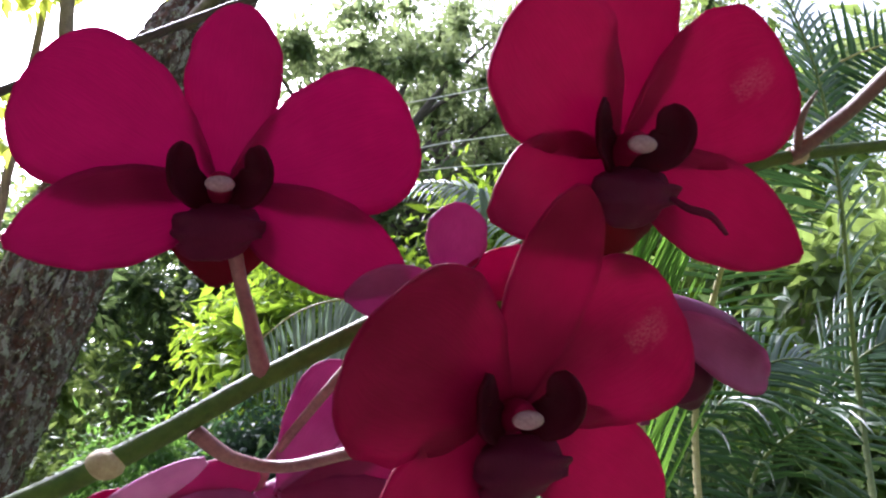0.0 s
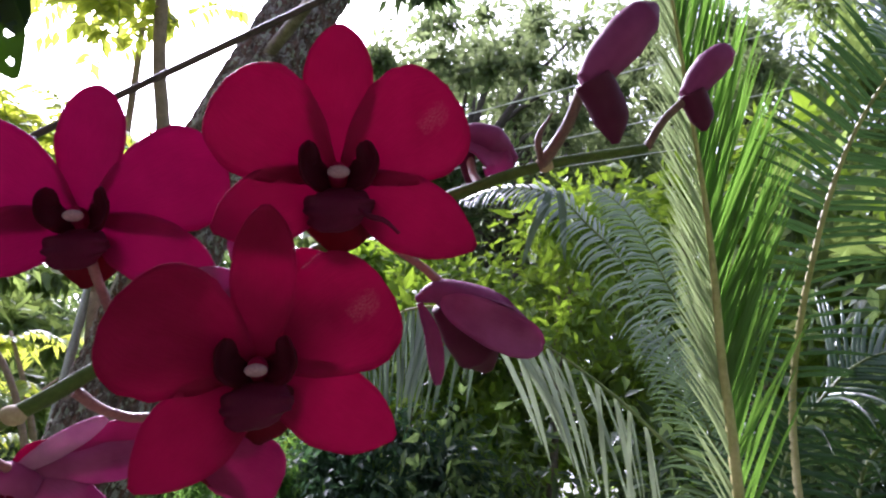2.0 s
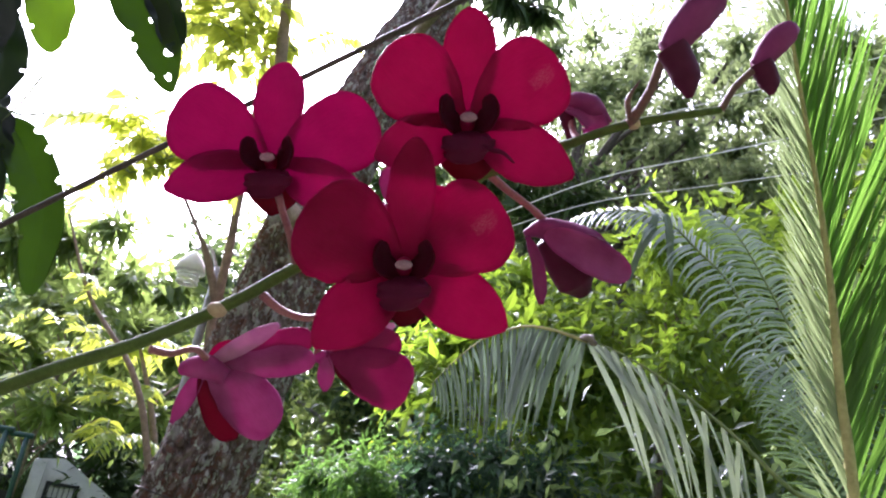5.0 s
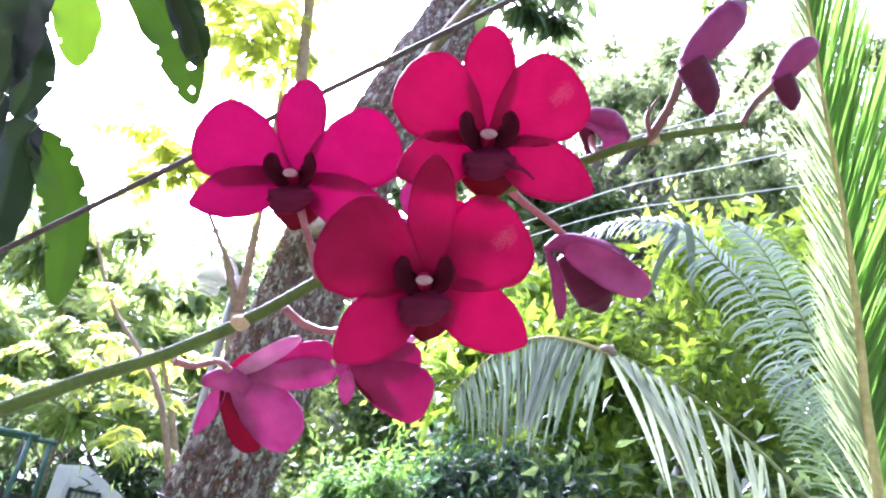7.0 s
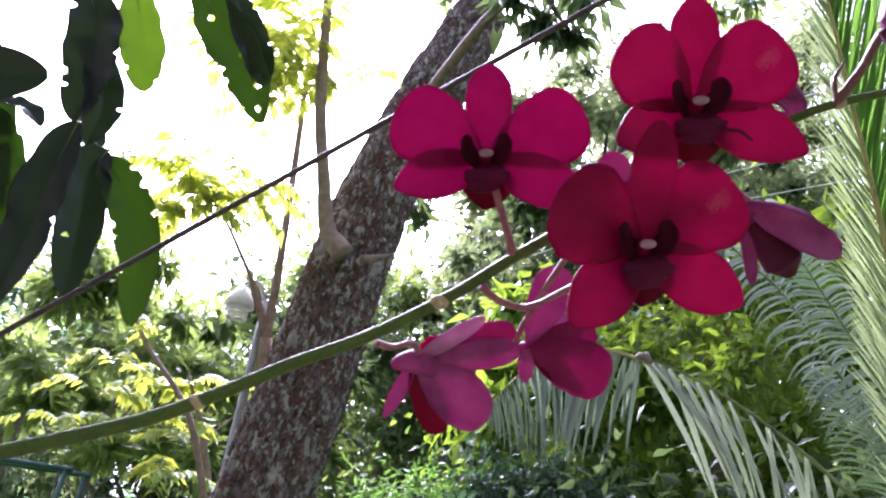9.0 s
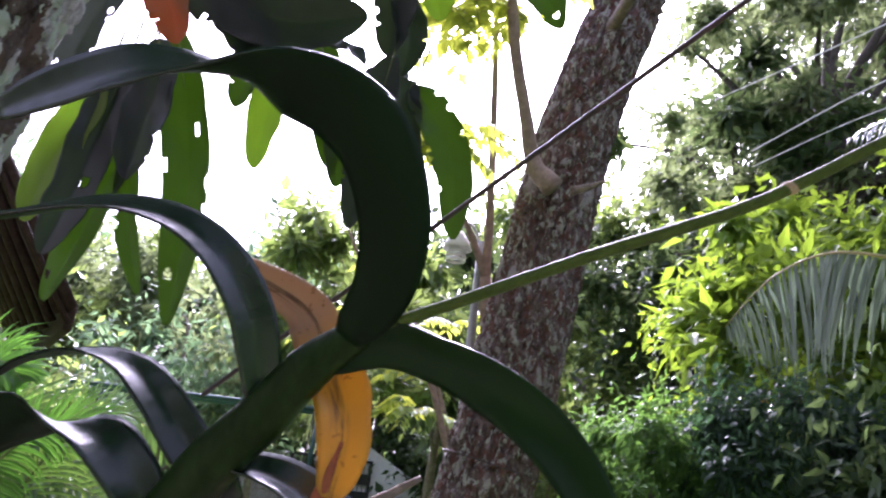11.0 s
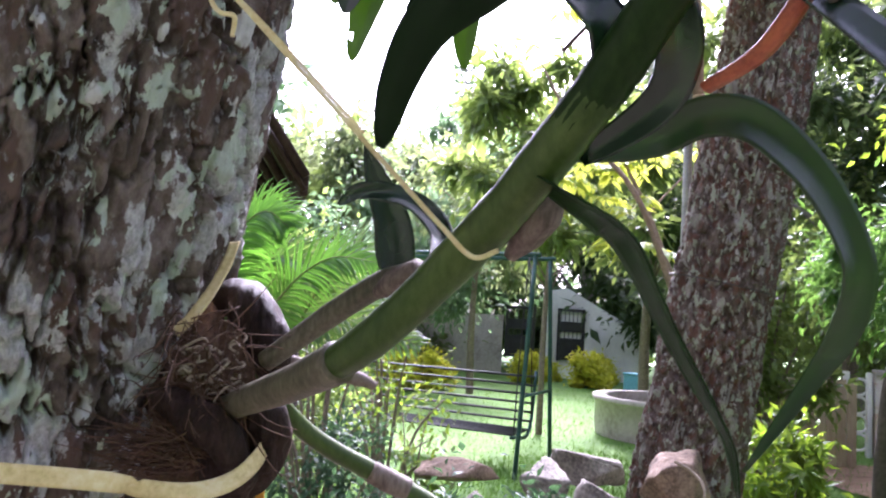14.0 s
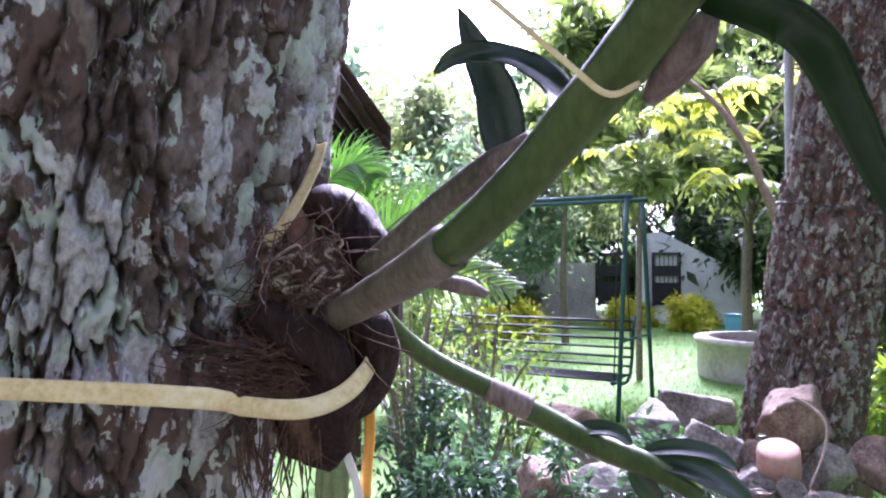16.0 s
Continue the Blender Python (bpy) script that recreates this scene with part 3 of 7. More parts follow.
def tree(name, label, base, height, radius, leaf, n, mat, seed, bark=None, trunk_r=0.12, clumps=26, low=0.35, droop=0.5, lean=(0, 0), ratio=0.42, limbs=7, category="tree", tuft=0.36, dense=True):
    """Trunk with limbs to the clumps of a ragged crown of separate leaves."""
    r = random.Random(seed)
    ob = thing(name, label, category, base)
    top = V((lean[0], lean[1], height))
    path = [V((0, 0, -0.1)), top * 0.3 + V((r.uniform(-.1, .1), r.uniform(-.1, .1), 0)), top * 0.62, top * 0.93]
    bark = bark or M_GREYT
    part("trunk", tube(path, [trunk_r * 1.25, trunk_r, trunk_r * 0.7, trunk_r * 0.25], 22, 10, rough=0.12, seed=seed), bark, ob)
    cs = []
    for i in range(clumps):
        a, h = r.uniform(0, 6.283), r.uniform(low, 1.0)
        w = radius * math.sqrt(max(0.08, 1 - ((h - (low + 1) / 2) / ((1 - low) * 0.62)) ** 2)) * r.uniform(0.35, 1.05)
        cs.append(top * h + V((math.cos(a) * w, math.sin(a) * w, r.uniform(-.1, .1) * height)))
    for i in range(limbs):
        q = cs[i]
        p0 = top * max(0.15, min(0.85, q.z / height - 0.22))
        part("limb", tube([p0, p0.lerp(q, 0.5) + V((r.uniform(-.1, .1), r.uniform(-.1, .1), 0.12)) * radius, q],
                          [trunk_r * 0.4, trunk_r * 0.24, trunk_r * 0.08], 12, 6, rough=0.15, seed=seed + i), bark, ob)
    foliage("crown", ob, cs, (radius * tuft, radius * tuft, radius * tuft * 0.75), n, leaf, mat, seed, droop, ratio)
    if dense:
        k = radius * tuft * 0.7
        foliage("inner_crown", ob, cs, (k, k, k * 0.75), n * 2 // 5, leaf * 1.9, mat, seed + 7, droop, ratio)
    return ob


def bush(name, label, base, size, leaf, n, mat, seed, droop=0.2, ratio=0.45, clumps=18, stems=6, category="shrub", group="", tuft=0.36, low=0.1):
    r = random.Random(seed)
    ob = thing(name, label, category, base, group)
    sx, sy, sz = size
    cs = []
    for i in range(clumps):
        a, h = r.uniform(0, 6.283), r.uniform(low, 0.95)
        w = math.sqrt(max(0.1, 1 - (h * 0.95) ** 2)) * r.uniform(0.3, 0.9)
        cs.append(V((math.cos(a) * w * sx, math.sin(a) * w * sy, h * sz)))
    for i in range(stems):
        q = cs[i]
        part("stem", tube([V((q.x * 0.12, q.y * 0.12, -0.05)), q * 0.5 + V((0, 0, 0.1 * sz)), q], [0.010 * sz, 0.007 * sz, 0.003 * sz], 10, 6), M_TWIG, ob)
    foliage("foliage", ob, cs, (sx * tuft, sy * tuft, sz * tuft * 0.9), n, leaf, mat, seed, droop, ratio)
    return ob


def frond(parent, pts, length, n, mat, rib, seed, rib_r=0.014, droop=0.5, width=0.03, spread=1.0, start=0.12, up=(0, 0, 1), lift=0.25, fold=0.5, fwd=(0.35, 0.75), short=1.0, short_mat=None, even=False, slim=1.0, ragged=0.07):
    """A palm frond: a tapering rib and two rows of folded, drooping leaflets of two bends each."""
    r = random.Random(seed)
    fr = part("frond", tube(pts, [rib_r, rib_r * 0.75, rib_r * 0.4, rib_r * 0.15], 26, 7), rib, parent)
    path = spline(pts, 121)
    both = {1: ([], []), -1: ([], [])}
    U = V(up)
    for i in range(n):
        u = start + (1 - start) * (i + 0.5) / n
        k = min(int(u * 120), 119)
        p, t = path[k], (path[k + 1] - path[max(k - 1, 0)]).normalized()
        side = t.cross(U).normalized()
        nor = side.cross(t).normalized()
        env = 1.0 if even else math.sin(math.pi * min(1, 0.18 + u * 0.82)) ** 0.55
        for sg in (1, -1):
            vs, fs = both[sg if short_mat else 1]
            L = length * env * r.uniform(0.88, 1.08) * (short if sg < 0 else 1.0)
            d = (side * sg * spread + t * (fwd[0] + fwd[1] * u) + nor * lift + V((r.uniform(-ragged, ragged), r.uniform(-ragged, ragged), r.uniform(-ragged, ragged)))).normalized()
            w = width * r.uniform(0.85, 1.15) * (slim if sg < 0 else 1.0)
            q, b0 = p.copy(), len(vs)
            m = 5
            for s in range(m + 1):
                x = s / m
                ww = w * 1.2 * (0.55 + 0.9 * x) * (1 - x) ** 0.8 if s < m else 0.001
                across = d.cross(nor).normalized() if abs(d.dot(nor)) < 0.98 else t
                hgt = d.cross(across).normalized()
                vs += [q + across * ww * 0.5 + hgt * ww * fold * 0.5, q - hgt * 0.0, q - across * ww * 0.5 + hgt * ww * fold * 0.5]
                q = q + d * (L / m)
                d = (d + V((0, 0, -1)) * droop * (0.25 + 0.55 * x) * r.uniform(0.8, 1.2)).normalized()
            for s in range(m):
                o = b0 + 3 * s
                fs += [(o, o + 1, o + 4, o + 3), (o + 1, o + 2, o + 5, o + 4)]
    for sg, m in ((1, mat), (-1, short_mat)):
        if both[sg][0]:
            tagged(raw("leaflets", [tuple(q) for q in both[sg][0]], both[sg][1], m, fr, True), kind="stuff")
    return fr


def bark_trunk(name, axis, radii, rows, cols, plate, depth, mat, parent, seed, arc=(0, 6.2832), gutter=0.10):
    """A trunk whose surface is broken into raised bark plates parted by deep, crooked cracks."""
    path = spline(axis, rows)
    vs = np.zeros((rows, cols, 3), np.float32)
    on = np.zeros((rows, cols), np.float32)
    closed = arc[1] - arc[0] > 6.28
    zs = 0.0
    for i, p in enumerate(path):
        t = (path[min(i + 1, rows - 1)] - path[max(i - 1, 0)]).normalized()
        if i:
            zs += (p - path[i - 1]).length
        b = V((1, 0, 0))
        b = (b - t * b.dot(t)).normalized()
        c = t.cross(b)
        r0 = value(radii, i / (rows - 1))
        for k in range(cols):
            a = arc[0] + (arc[1] - arc[0]) * k / (cols if closed else cols - 1)
            ca, sa = math.cos(a), math.sin(a)
            big = 1 + 0.05 * noise.noise(V((ca * 1.2, sa * 1.2, zs * 1.5 / r0 * 0.4 + seed)))
            q = V((ca * r0 / plate, sa * r0 / plate, zs / plate * 0.30 + seed * 7))
            wv = noise.noise_vector(q * 1.1) * 0.42 + noise.noise_vector(q * 4.3) * 0.22 + noise.noise_vector(q * 11.0) * 0.07
            ds, ps = noise.voronoi(q + wv)
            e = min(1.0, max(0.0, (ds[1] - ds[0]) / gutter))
            h = e * (0.80 + 0.40 * noise.noise(ps[0] * 3.3))
            d2, p2 = noise.voronoi(V((q.x * 1.9, q.y * 1.9, q.z * 4.2)) + wv * 1.6)
            e2 = min(1.0, max(0.0, (d2[1] - d2[0]) / 0.09))
            h += e * (0.16 * e2 + 0.22 * noise.noise(p2[0] * 2.7))
            f = noise.noise(V((q.x * 2.3, q.y * 2.3, q.z * 3.4)) + wv) * 3.5
            h += 0.09 * math.floor(f) + 0.05 * noise.noise(q * 7.0) + 0.07 * noise.noise(q * 19.0)
            w = q * 0.55
            fis = min(1.0, abs(noise.noise(V((w.x, w.y, w.z * 0.75)) + wv * 0.35)) / 0.055)
            h -= 0.75 * (1 - fis) * (1 - fis)
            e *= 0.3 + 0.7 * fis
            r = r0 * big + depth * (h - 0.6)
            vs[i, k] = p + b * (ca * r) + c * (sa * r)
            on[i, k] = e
    idx = np.arange(rows * cols).reshape(rows, cols)
    nx = np.roll(idx, -1, 1)
    if closed:
        f = np.stack([idx[:-1], nx[:-1], nx[1:], idx[1:]], -1).reshape(-1, 4)
    else:
        f = np.stack([idx[:-1, :-1], idx[:-1, 1:], idx[1:, 1:], idx[1:, :-1]], -1).reshape(-1, 4)
    ob = raw(name, vs.reshape(-1, 3), f, mat, parent, True)
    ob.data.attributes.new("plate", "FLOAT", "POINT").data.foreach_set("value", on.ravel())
    return ob


# ---- ground, lawn and garden ----
GZ = -0.30


def ground_z(x, y):
    return GZ + 0.05 * noise.noise(V((x * 0.25, y * 0.25, 3.1))) * min(1.0, (abs(x) + abs(y)) * 0.2)


def make_ground():
    xs = sorted({round(v, 2) for v in [-400, -150, -70, -45, 45, 70, 150, 400] + [i * 0.8 for i in range(-45, 46)]})
    vs = [(x, y, ground_z(x, y)) for y in xs for x in xs]
    n = len(xs)
    fs = [(j * n + i, j * n + i + 1, (j + 1) * n + i + 1, (j + 1) * n + i) for j in range(n - 1) for i in range(n - 1)]
    return tagged(raw("ground", vs, fs, M_LAWN, None, True), "mown green lawn and garden soil under the trees", "lawn", "", "structure")


make_ground()


def make_bed():
    """Bare trodden soil under the trees, laid just over the lawn."""
    # Also spread unseen below the camera, to keep green bounce light off the trunk.
    n = 48
    vs, fs = [(-0.7, -0.5, GZ + 0.03)], []
    for ring in (0.5, 1.0):
        for k in range(n):
            a = 2 * math.pi * k / n
            rr = ring * (2.9 + 0.5 * noise.noise(V((math.cos(a) * 2, math.sin(a) * 2, 5))))
            x, y = -0.7 + math.cos(a) * rr * 1.6, -0.5 + math.sin(a) * rr
            vs.append((x, y, ground_z(x, y) + (0.03 if ring < 1 else 0.012)))
    for k in range(n):
        j = (k + 1) % n
        fs += [(0, 1 + k, 1 + j, 1 + j), (1 + k, 1 + n + k, 1 + n + j, 1 + j)]
    me = bpy.data.meshes.new("soil_bed")
    me.from_pydata(vs, [], [tuple(dict.fromkeys(f)) for f in fs])
    me.materials.append(M_SOIL)
    return tagged(new("soil_bed", me), "bare trodden brown garden soil under the trees", "soil", "", "structure")


make_bed()


def make_path():
    """Trodden orange-tan earth along the foot of the boundary wall."""
    n = 40
    me = bpy.data.meshes.new("earth_path")
    vs = []
    for k in range(n):
        a = 2 * math.pi * k / n
        rr = 1 + 0.18 * noise.noise(V((math.cos(a) * 2, math.sin(a) * 2, 9)))
        x, y = -1.0 + math.cos(a) * rr * 3.0 - math.sin(a) * rr * 0.6, 9.3 + math.sin(a) * rr * 1.1 + math.cos(a) * rr * 1.7
        vs.append((x, y, ground_z(x, y) + 0.02))
    me.from_pydata(vs, [], [tuple(range(n))])
    me.materials.append(M_EARTH)
    return tagged(new("earth_path", me), "trodden orange-tan bare earth along the garden wall", "soil", "", "structure")


make_path()


def light_blocker():
    """Unseen plain wall closing the place behind the walk; added dark to block light."""
    bm = box(bmesh.new(), (16.0, 0.25, 5.4), (-0.5, -4.2, GZ + 2.7), None, 0.02)
    return tagged(mesh_ob("unseen_blocker", bm, M_BLOCKER, False), "plain unseen dark wall added behind the camera to block light", "wall", "", "structure")


light_blocker()


def make_grass(centre, size, n, seed, h):
    rs = np.random.default_rng(seed)
    p = (rs.random((n, 2)) - 0.5) * np.array(size) + np.array(centre)[:2]
    c = np.array([(x, y, ground_z(x, y)) for x, y in p])
    d = rs.normal(size=(n, 3)) * 0.45 + np.array([0, 0, 1])
    L = h * rs.uniform(0.5, 1.4, n)
    v, f = leaf_arrays(c, d, rs.normal(size=(n, 3)), L, L * 0.13)
    return tagged(raw("grass", v, f, M_GRASS), "short bright green lawn grass blades", "grass", "", "stuff")


make_grass((-6.0, 8.2), (9, 9), 36000, 5, 0.045)
make_grass((-3.6, 4.6), (4, 4), 14000, 6, 0.06)


def stone(size, at, rot, mat, seed, label, name="stone"):
    bm = bmesh.new()
    bmesh.ops.create_icosphere(bm, subdivisions=4, radius=1.0)
    r = random.Random(seed)
    cuts = [V((r.gauss(0, 1), r.gauss(0, 1), r.gauss(0, 1))).normalized() for _ in range(14)]
    lim = [r.uniform(0.42, 0.72) for _ in cuts]
    for v in bm.verts:
        q = v.co.copy()
        m = max(abs(q.x), abs(q.y), abs(q.z))
        q = q.lerp(q / m * 0.85, 0.85)
        for c, k in zip(cuts, lim):
            d = q.dot(c)
            if d > k:
                q -= c * (d - k) * 0.97
        q *= 1 + 0.10 * noise.noise(q * 1.9 + V((seed, 0, 0))) + 0.05 * noise.noise(q * 6 + V((seed, 4, 0))) + 0.03 * noise.noise(q * 15 + V((seed, 4, 0)))
        v.co = V((q.x * size[0], q.y * size[1], q.z * size[2])) * 0.6
    ob = mesh_ob(name, bm, mat)
    ob.matrix_world = pose(*at, *rot)
    return tagged(ob, label, "stone", "heaped rubble stones")


def basin():
    at = V((-5.8097, 8.4810, -0.3000))
    ob = thing("garden_basin", "round weathered concrete planter basin on the lawn", "basin", at)
    R, T, Hh = 0.95, 0.12, 0.50
    prof = [(R, 0), (R + 0.015, 0.1), (R + 0.01, Hh - 0.07), (R + 0.05, Hh - 0.06), (R + 0.05, Hh), (R - T, Hh), (R - T, 0.30)]
    bm = bmesh.new()
    rings = []
    for k in range(48):
        a = 2 * math.pi * k / 48
        rings.append([bm.verts.new((math.cos(a) * (q[0] + 0.008 * noise.noise(V((a * 3, q[1] * 4, 1)))), math.sin(a) * q[0], q[1])) for q in prof])
    for k in range(48):
        a, b = rings[k], rings[(k + 1) % 48]
        for j in range(len(prof) - 1):
            bm.faces.new((a[j], b[j], b[j + 1], a[j + 1]))
    part("wall", bm, M_CONC, ob)
    bm = bmesh.new()
    bmesh.ops.create_circle(bm, cap_ends=True, segments=40, radius=R - T + 0.01)
    bmesh.ops.translate(bm, verts=bm.verts, vec=(0, 0, 0.34))
    part("soil", bm, M_STONEB, ob, "dry brown soil")


basin()


def blue_box():
    at = V((-9.5435, 12.9568, -0.3000))
    ob = thing("storage_box", "pale blue plastic box standing on the lawn", "box", at)
    bm = box(bmesh.new(), (0.38, 0.32, 0.40), (0, 0, 0.20), None, 0.02)
    part("body", bm, M_BLUE, ob)
    part("lid", box(bmesh.new(), (0.41, 0.35, 0.05), (0, 0, 0.425), None, 0.015), M_BLUE, ob)


blue_box()


def swing():
    f1, f2 = V((-4.8740, 4.6490, -0.3000)), V((-5.3180, 5.6430, -0.3000))
    mid = (f1 + f2) / 2
    ax = (f2 - f1).normalized()
    along = V((-ax.y, ax.x, 0))
    if along.x > 0:
        along = -along
    top = 2.02
    ob = thing("garden_swing", "dark green steel garden swing with a slatted bench seat", "swing", (mid.x, mid.y, GZ))
    L = 2.55
    inv = V((mid.x, mid.y, GZ))
    for s, nm in ((0, "a"), (1, "b")):
        o = along * L * s
        for sg in (-1, 1):
            foot = ax * sg * 0.5 + o
            head = ax * sg * 0.22 + o + V((0, 0, top))
            part("post", tube([foot, foot.lerp(head, 0.5), head], [0.022] * 3, 6, 10), M_GREENP, ob)
        part("rung", tube([ax * -0.36 + o + V((0, 0, 0.72)), o + V((0, 0, 0.72)), ax * 0.36 + o + V((0, 0, 0.72))], [0.015] * 3, 4, 8), M_GREENP, ob)
    for sg in (-1, 1):
        a = ax * sg * 0.22 + V((0, 0, top))
        part("top_rail", tube([a - along * 0.05, a + along * L / 2, a + along * (L + 0.05)], [0.024] * 3, 5, 10), M_GREENP, ob)
    s0, s1 = 0.14, L - 0.14
    for k in range(6):
        c = ax * (-0.22 + 0.085 * k) + V((0, 0, 0.34))
        part("seat_slat", tube([c + along * s0, c + along * (s0 + s1) / 2, c + along * s1], [0.038] * 3, 4, 8, flat=0.3), M_SLAT, ob)
    for k in range(6):
        c = ax * (0.24 + 0.02 * k) + V((0, 0, 0.42 + 0.085 * k))
        part("back_slat", tube([c + along * s0, c + along * (s0 + s1) / 2, c + along * s1], [0.036] * 3, 4, 8, flat=0.35), M_SLAT, ob)
    for q in (s0, s1):
        arm = [ax * -0.26 + along * q + V((0, 0, 0.32)), ax * 0.22 + along * q + V((0, 0, 0.32)), ax * 0.37 + along * q + V((0, 0, 0.90))]
        part("side_frame", tube(arm, [0.018] * 3, 12, 8), M_GREENP, ob)
        for e in (-0.2, 0.3):
            part("hanger", tube([ax * e + along * q + V((0, 0, 0.34)), ax * e * 0.6 + along * q + V((0, 0, 1.2)), along * q + V((0, 0, top))], [0.006] * 3, 6, 6), M_BLACK, ob)


swing()


# ---- far side of the garden: low white building, black gates, walls ----
def gate_house():
    at = V((-12.3502, 14.5869, -0.3000)) + V((0, 0, 0.42))
    ob = thing("garden_building", "low white rendered building with a sloping lean-to wall", "building", at)
    out = (V((0, 0, 0)) - V((at.x, at.y, 0))).normalized()
    rt = V((-out.y, out.x, 0))
    R = Matrix((( rt.x, -out.x, 0), (rt.y, -out.y, 0), (0, 0, 1))).to_4x4()
    bm = bmesh.new()
    prof = [(-1.0, -0.45), (1.6, -0.45), (1.6, 0.75), (-0.4, 1.85), (-1.0, 1.75)]
    fr = [bm.verts.new((x, 0, z)) for x, z in prof]
    bk = [bm.verts.new((x, 0.25, z)) for x, z in prof]
    bm.faces.new(fr)
    bm.faces.new(bk[::-1])
    for i in range(len(prof)):
        j = (i + 1) % len(prof)
        bm.faces.new((fr[i], bk[i], bk[j], fr[j]))
    bm.transform(R)
    part("wall", bm, M_WHITE, ob, smooth=False)

    def local(name, size, p, mat, label=""):
        b = box(bmesh.new(), size, p, None, 0.01)
        b.transform(R)
        return part(name, b, mat, ob, label, False)
    for gx, w in ((-0.28, 0.62), (-1.55, 0.7)):
        g = local("gate", (w, 0.05, 0.07), (gx, -0.05, 1.30), M_BLACK, "black sheet-steel gate leaf with open bars")
        for px in (-w / 2, w / 2):
            b = box(bmesh.new(), (0.07, 0.06, 1.32), (gx + px, -0.05, 0.68), None, 0.01)
            b.transform(R)
            part("gate_stile", b, M_BLACK, g, "", False)
        for z, h in ((0.32, 0.55), (0.88, 0.26)):
            b = box(bmesh.new(), (w, 0.04, h), (gx, -0.05, z), None, 0.005)
            b.transform(R)
            part("gate_panel", b, M_BLACK, g, "", False)
        for k in range(6):
            b = box(bmesh.new(), (0.018, 0.02, 1.2), (gx - w / 2 + w * (k + 0.5) / 6, -0.05, 0.68))
            b.transform(R)
            part("gate_bar", b, M_BLACK, g, "", False)
    local("side_wall", (3.2, 0.2, 1.5), (-3.6, 0.1, 0.33), M_CONC)
    local("pillar", (0.24, 0.22, 2.2), (-0.84, -0.06, 0.65), M_WHITE)


gate_house()

def hedge(at, s, seed):
    return bush("hedge_bush", "clipped round yellow-green hedge bush on the lawn", at, (s, s * 0.9, s * 1.25), 0.10, 2600, M_YBUSH, seed, 0.0, 0.6, 26, 5, "bush", "clipped yellow hedge bushes", 0.34)


hedge((-10.7211, 12.8183, -0.3000), 0.56, 31)
hedge((-11.9846, 12.2449, -0.3000), 0.5, 32)
hedge((-12.2533, 13.0864, -0.3000), 0.42, 33)
hedge((-11.1219, 8.7787, -0.3000), 0.5, 34)
hedge((-11.1138, 7.9785, -0.3000), 0.45, 35)
hedge((-11.2870, 14.0284, -0.3000), 0.45, 36)


def white_wall():
    a, b = V((-3.8308, 9.7378, -0.3000)), V((1.3589, 12.9288, -0.3000))
    d = (b - a)
    ob = thing("boundary_wall", "low whitewashed garden wall with rusty orange stains", "wall", a, "", "structure")
    ang = math.degrees(math.atan2(d.y, d.x))
    m = box(bmesh.new(), (d.length, 0.20, 0.48), (d.length / 2, 0, 0.24), None, 0.015)
    m.transform(Matrix.Rotation(radians(ang), 4, "Z"))
    part("plinth", m, M_BAMB, ob, "rough tan plinth")
    m = box(bmesh.new(), (d.length, 0.16, 0.54), (d.length / 2, 0, 0.74), None, 0.015)
    m.transform(Matrix.Rotation(radians(ang), 4, "Z"))
    part("panel", m, M_DIRTY, ob)
    m = box(bmesh.new(), (d.length, 0.24, 0.06), (d.length / 2, 0, 1.03), None, 0.012)
    m.transform(Matrix.Rotation(radians(ang), 4, "Z"))
    part("coping", m, M_CONC, ob)
    # open pattern block at the end
    for k in range(4):
        pts = [V((math.cos(t) * 0.1, 0, math.sin(t) * 0.1)) for t in [i * math.pi / 8 for i in range(17)]]
        g = tube([q + V((-0.16, 0, 0.18 + 0.22 * k)) for q in pts], [0.018] * 3, 34, 6, caps=False)
        g.transform(Matrix.Rotation(radians(ang), 4, "Z"))
        part("pattern_block", g, M_WHITE, ob)
    for x in (-0.05, -0.30):
        m = box(bmesh.new(), (0.06, 0.12, 1.02), (x, 0, 0.51), None, 0.01)
        m.transform(Matrix.Rotation(radians(ang), 4, "Z"))
        part("jamb", m, M_WHITE, ob)


white_wall()


def board_fence():
    a, b = V((-4.4151, 7.8482, -0.3000)), V((-3.6525, 8.6413, -0.3000))
    ob = thing("board_fence", "short fence of pale upright bamboo boards", "fence", a)
    d = b - a
    n = 11
    for k in range(n):
        p = d * (k / (n - 1))
        bm = box(bmesh.new(), (0.10, 0.025, 0.95 + 0.04 * math.sin(k * 2.3)), (p.x, p.y, 0.47), (0, 0, math.degrees(math.atan2(d.y, d.x))), 0.006)
        part("board", bm, M_BAMB, ob)


board_fence()


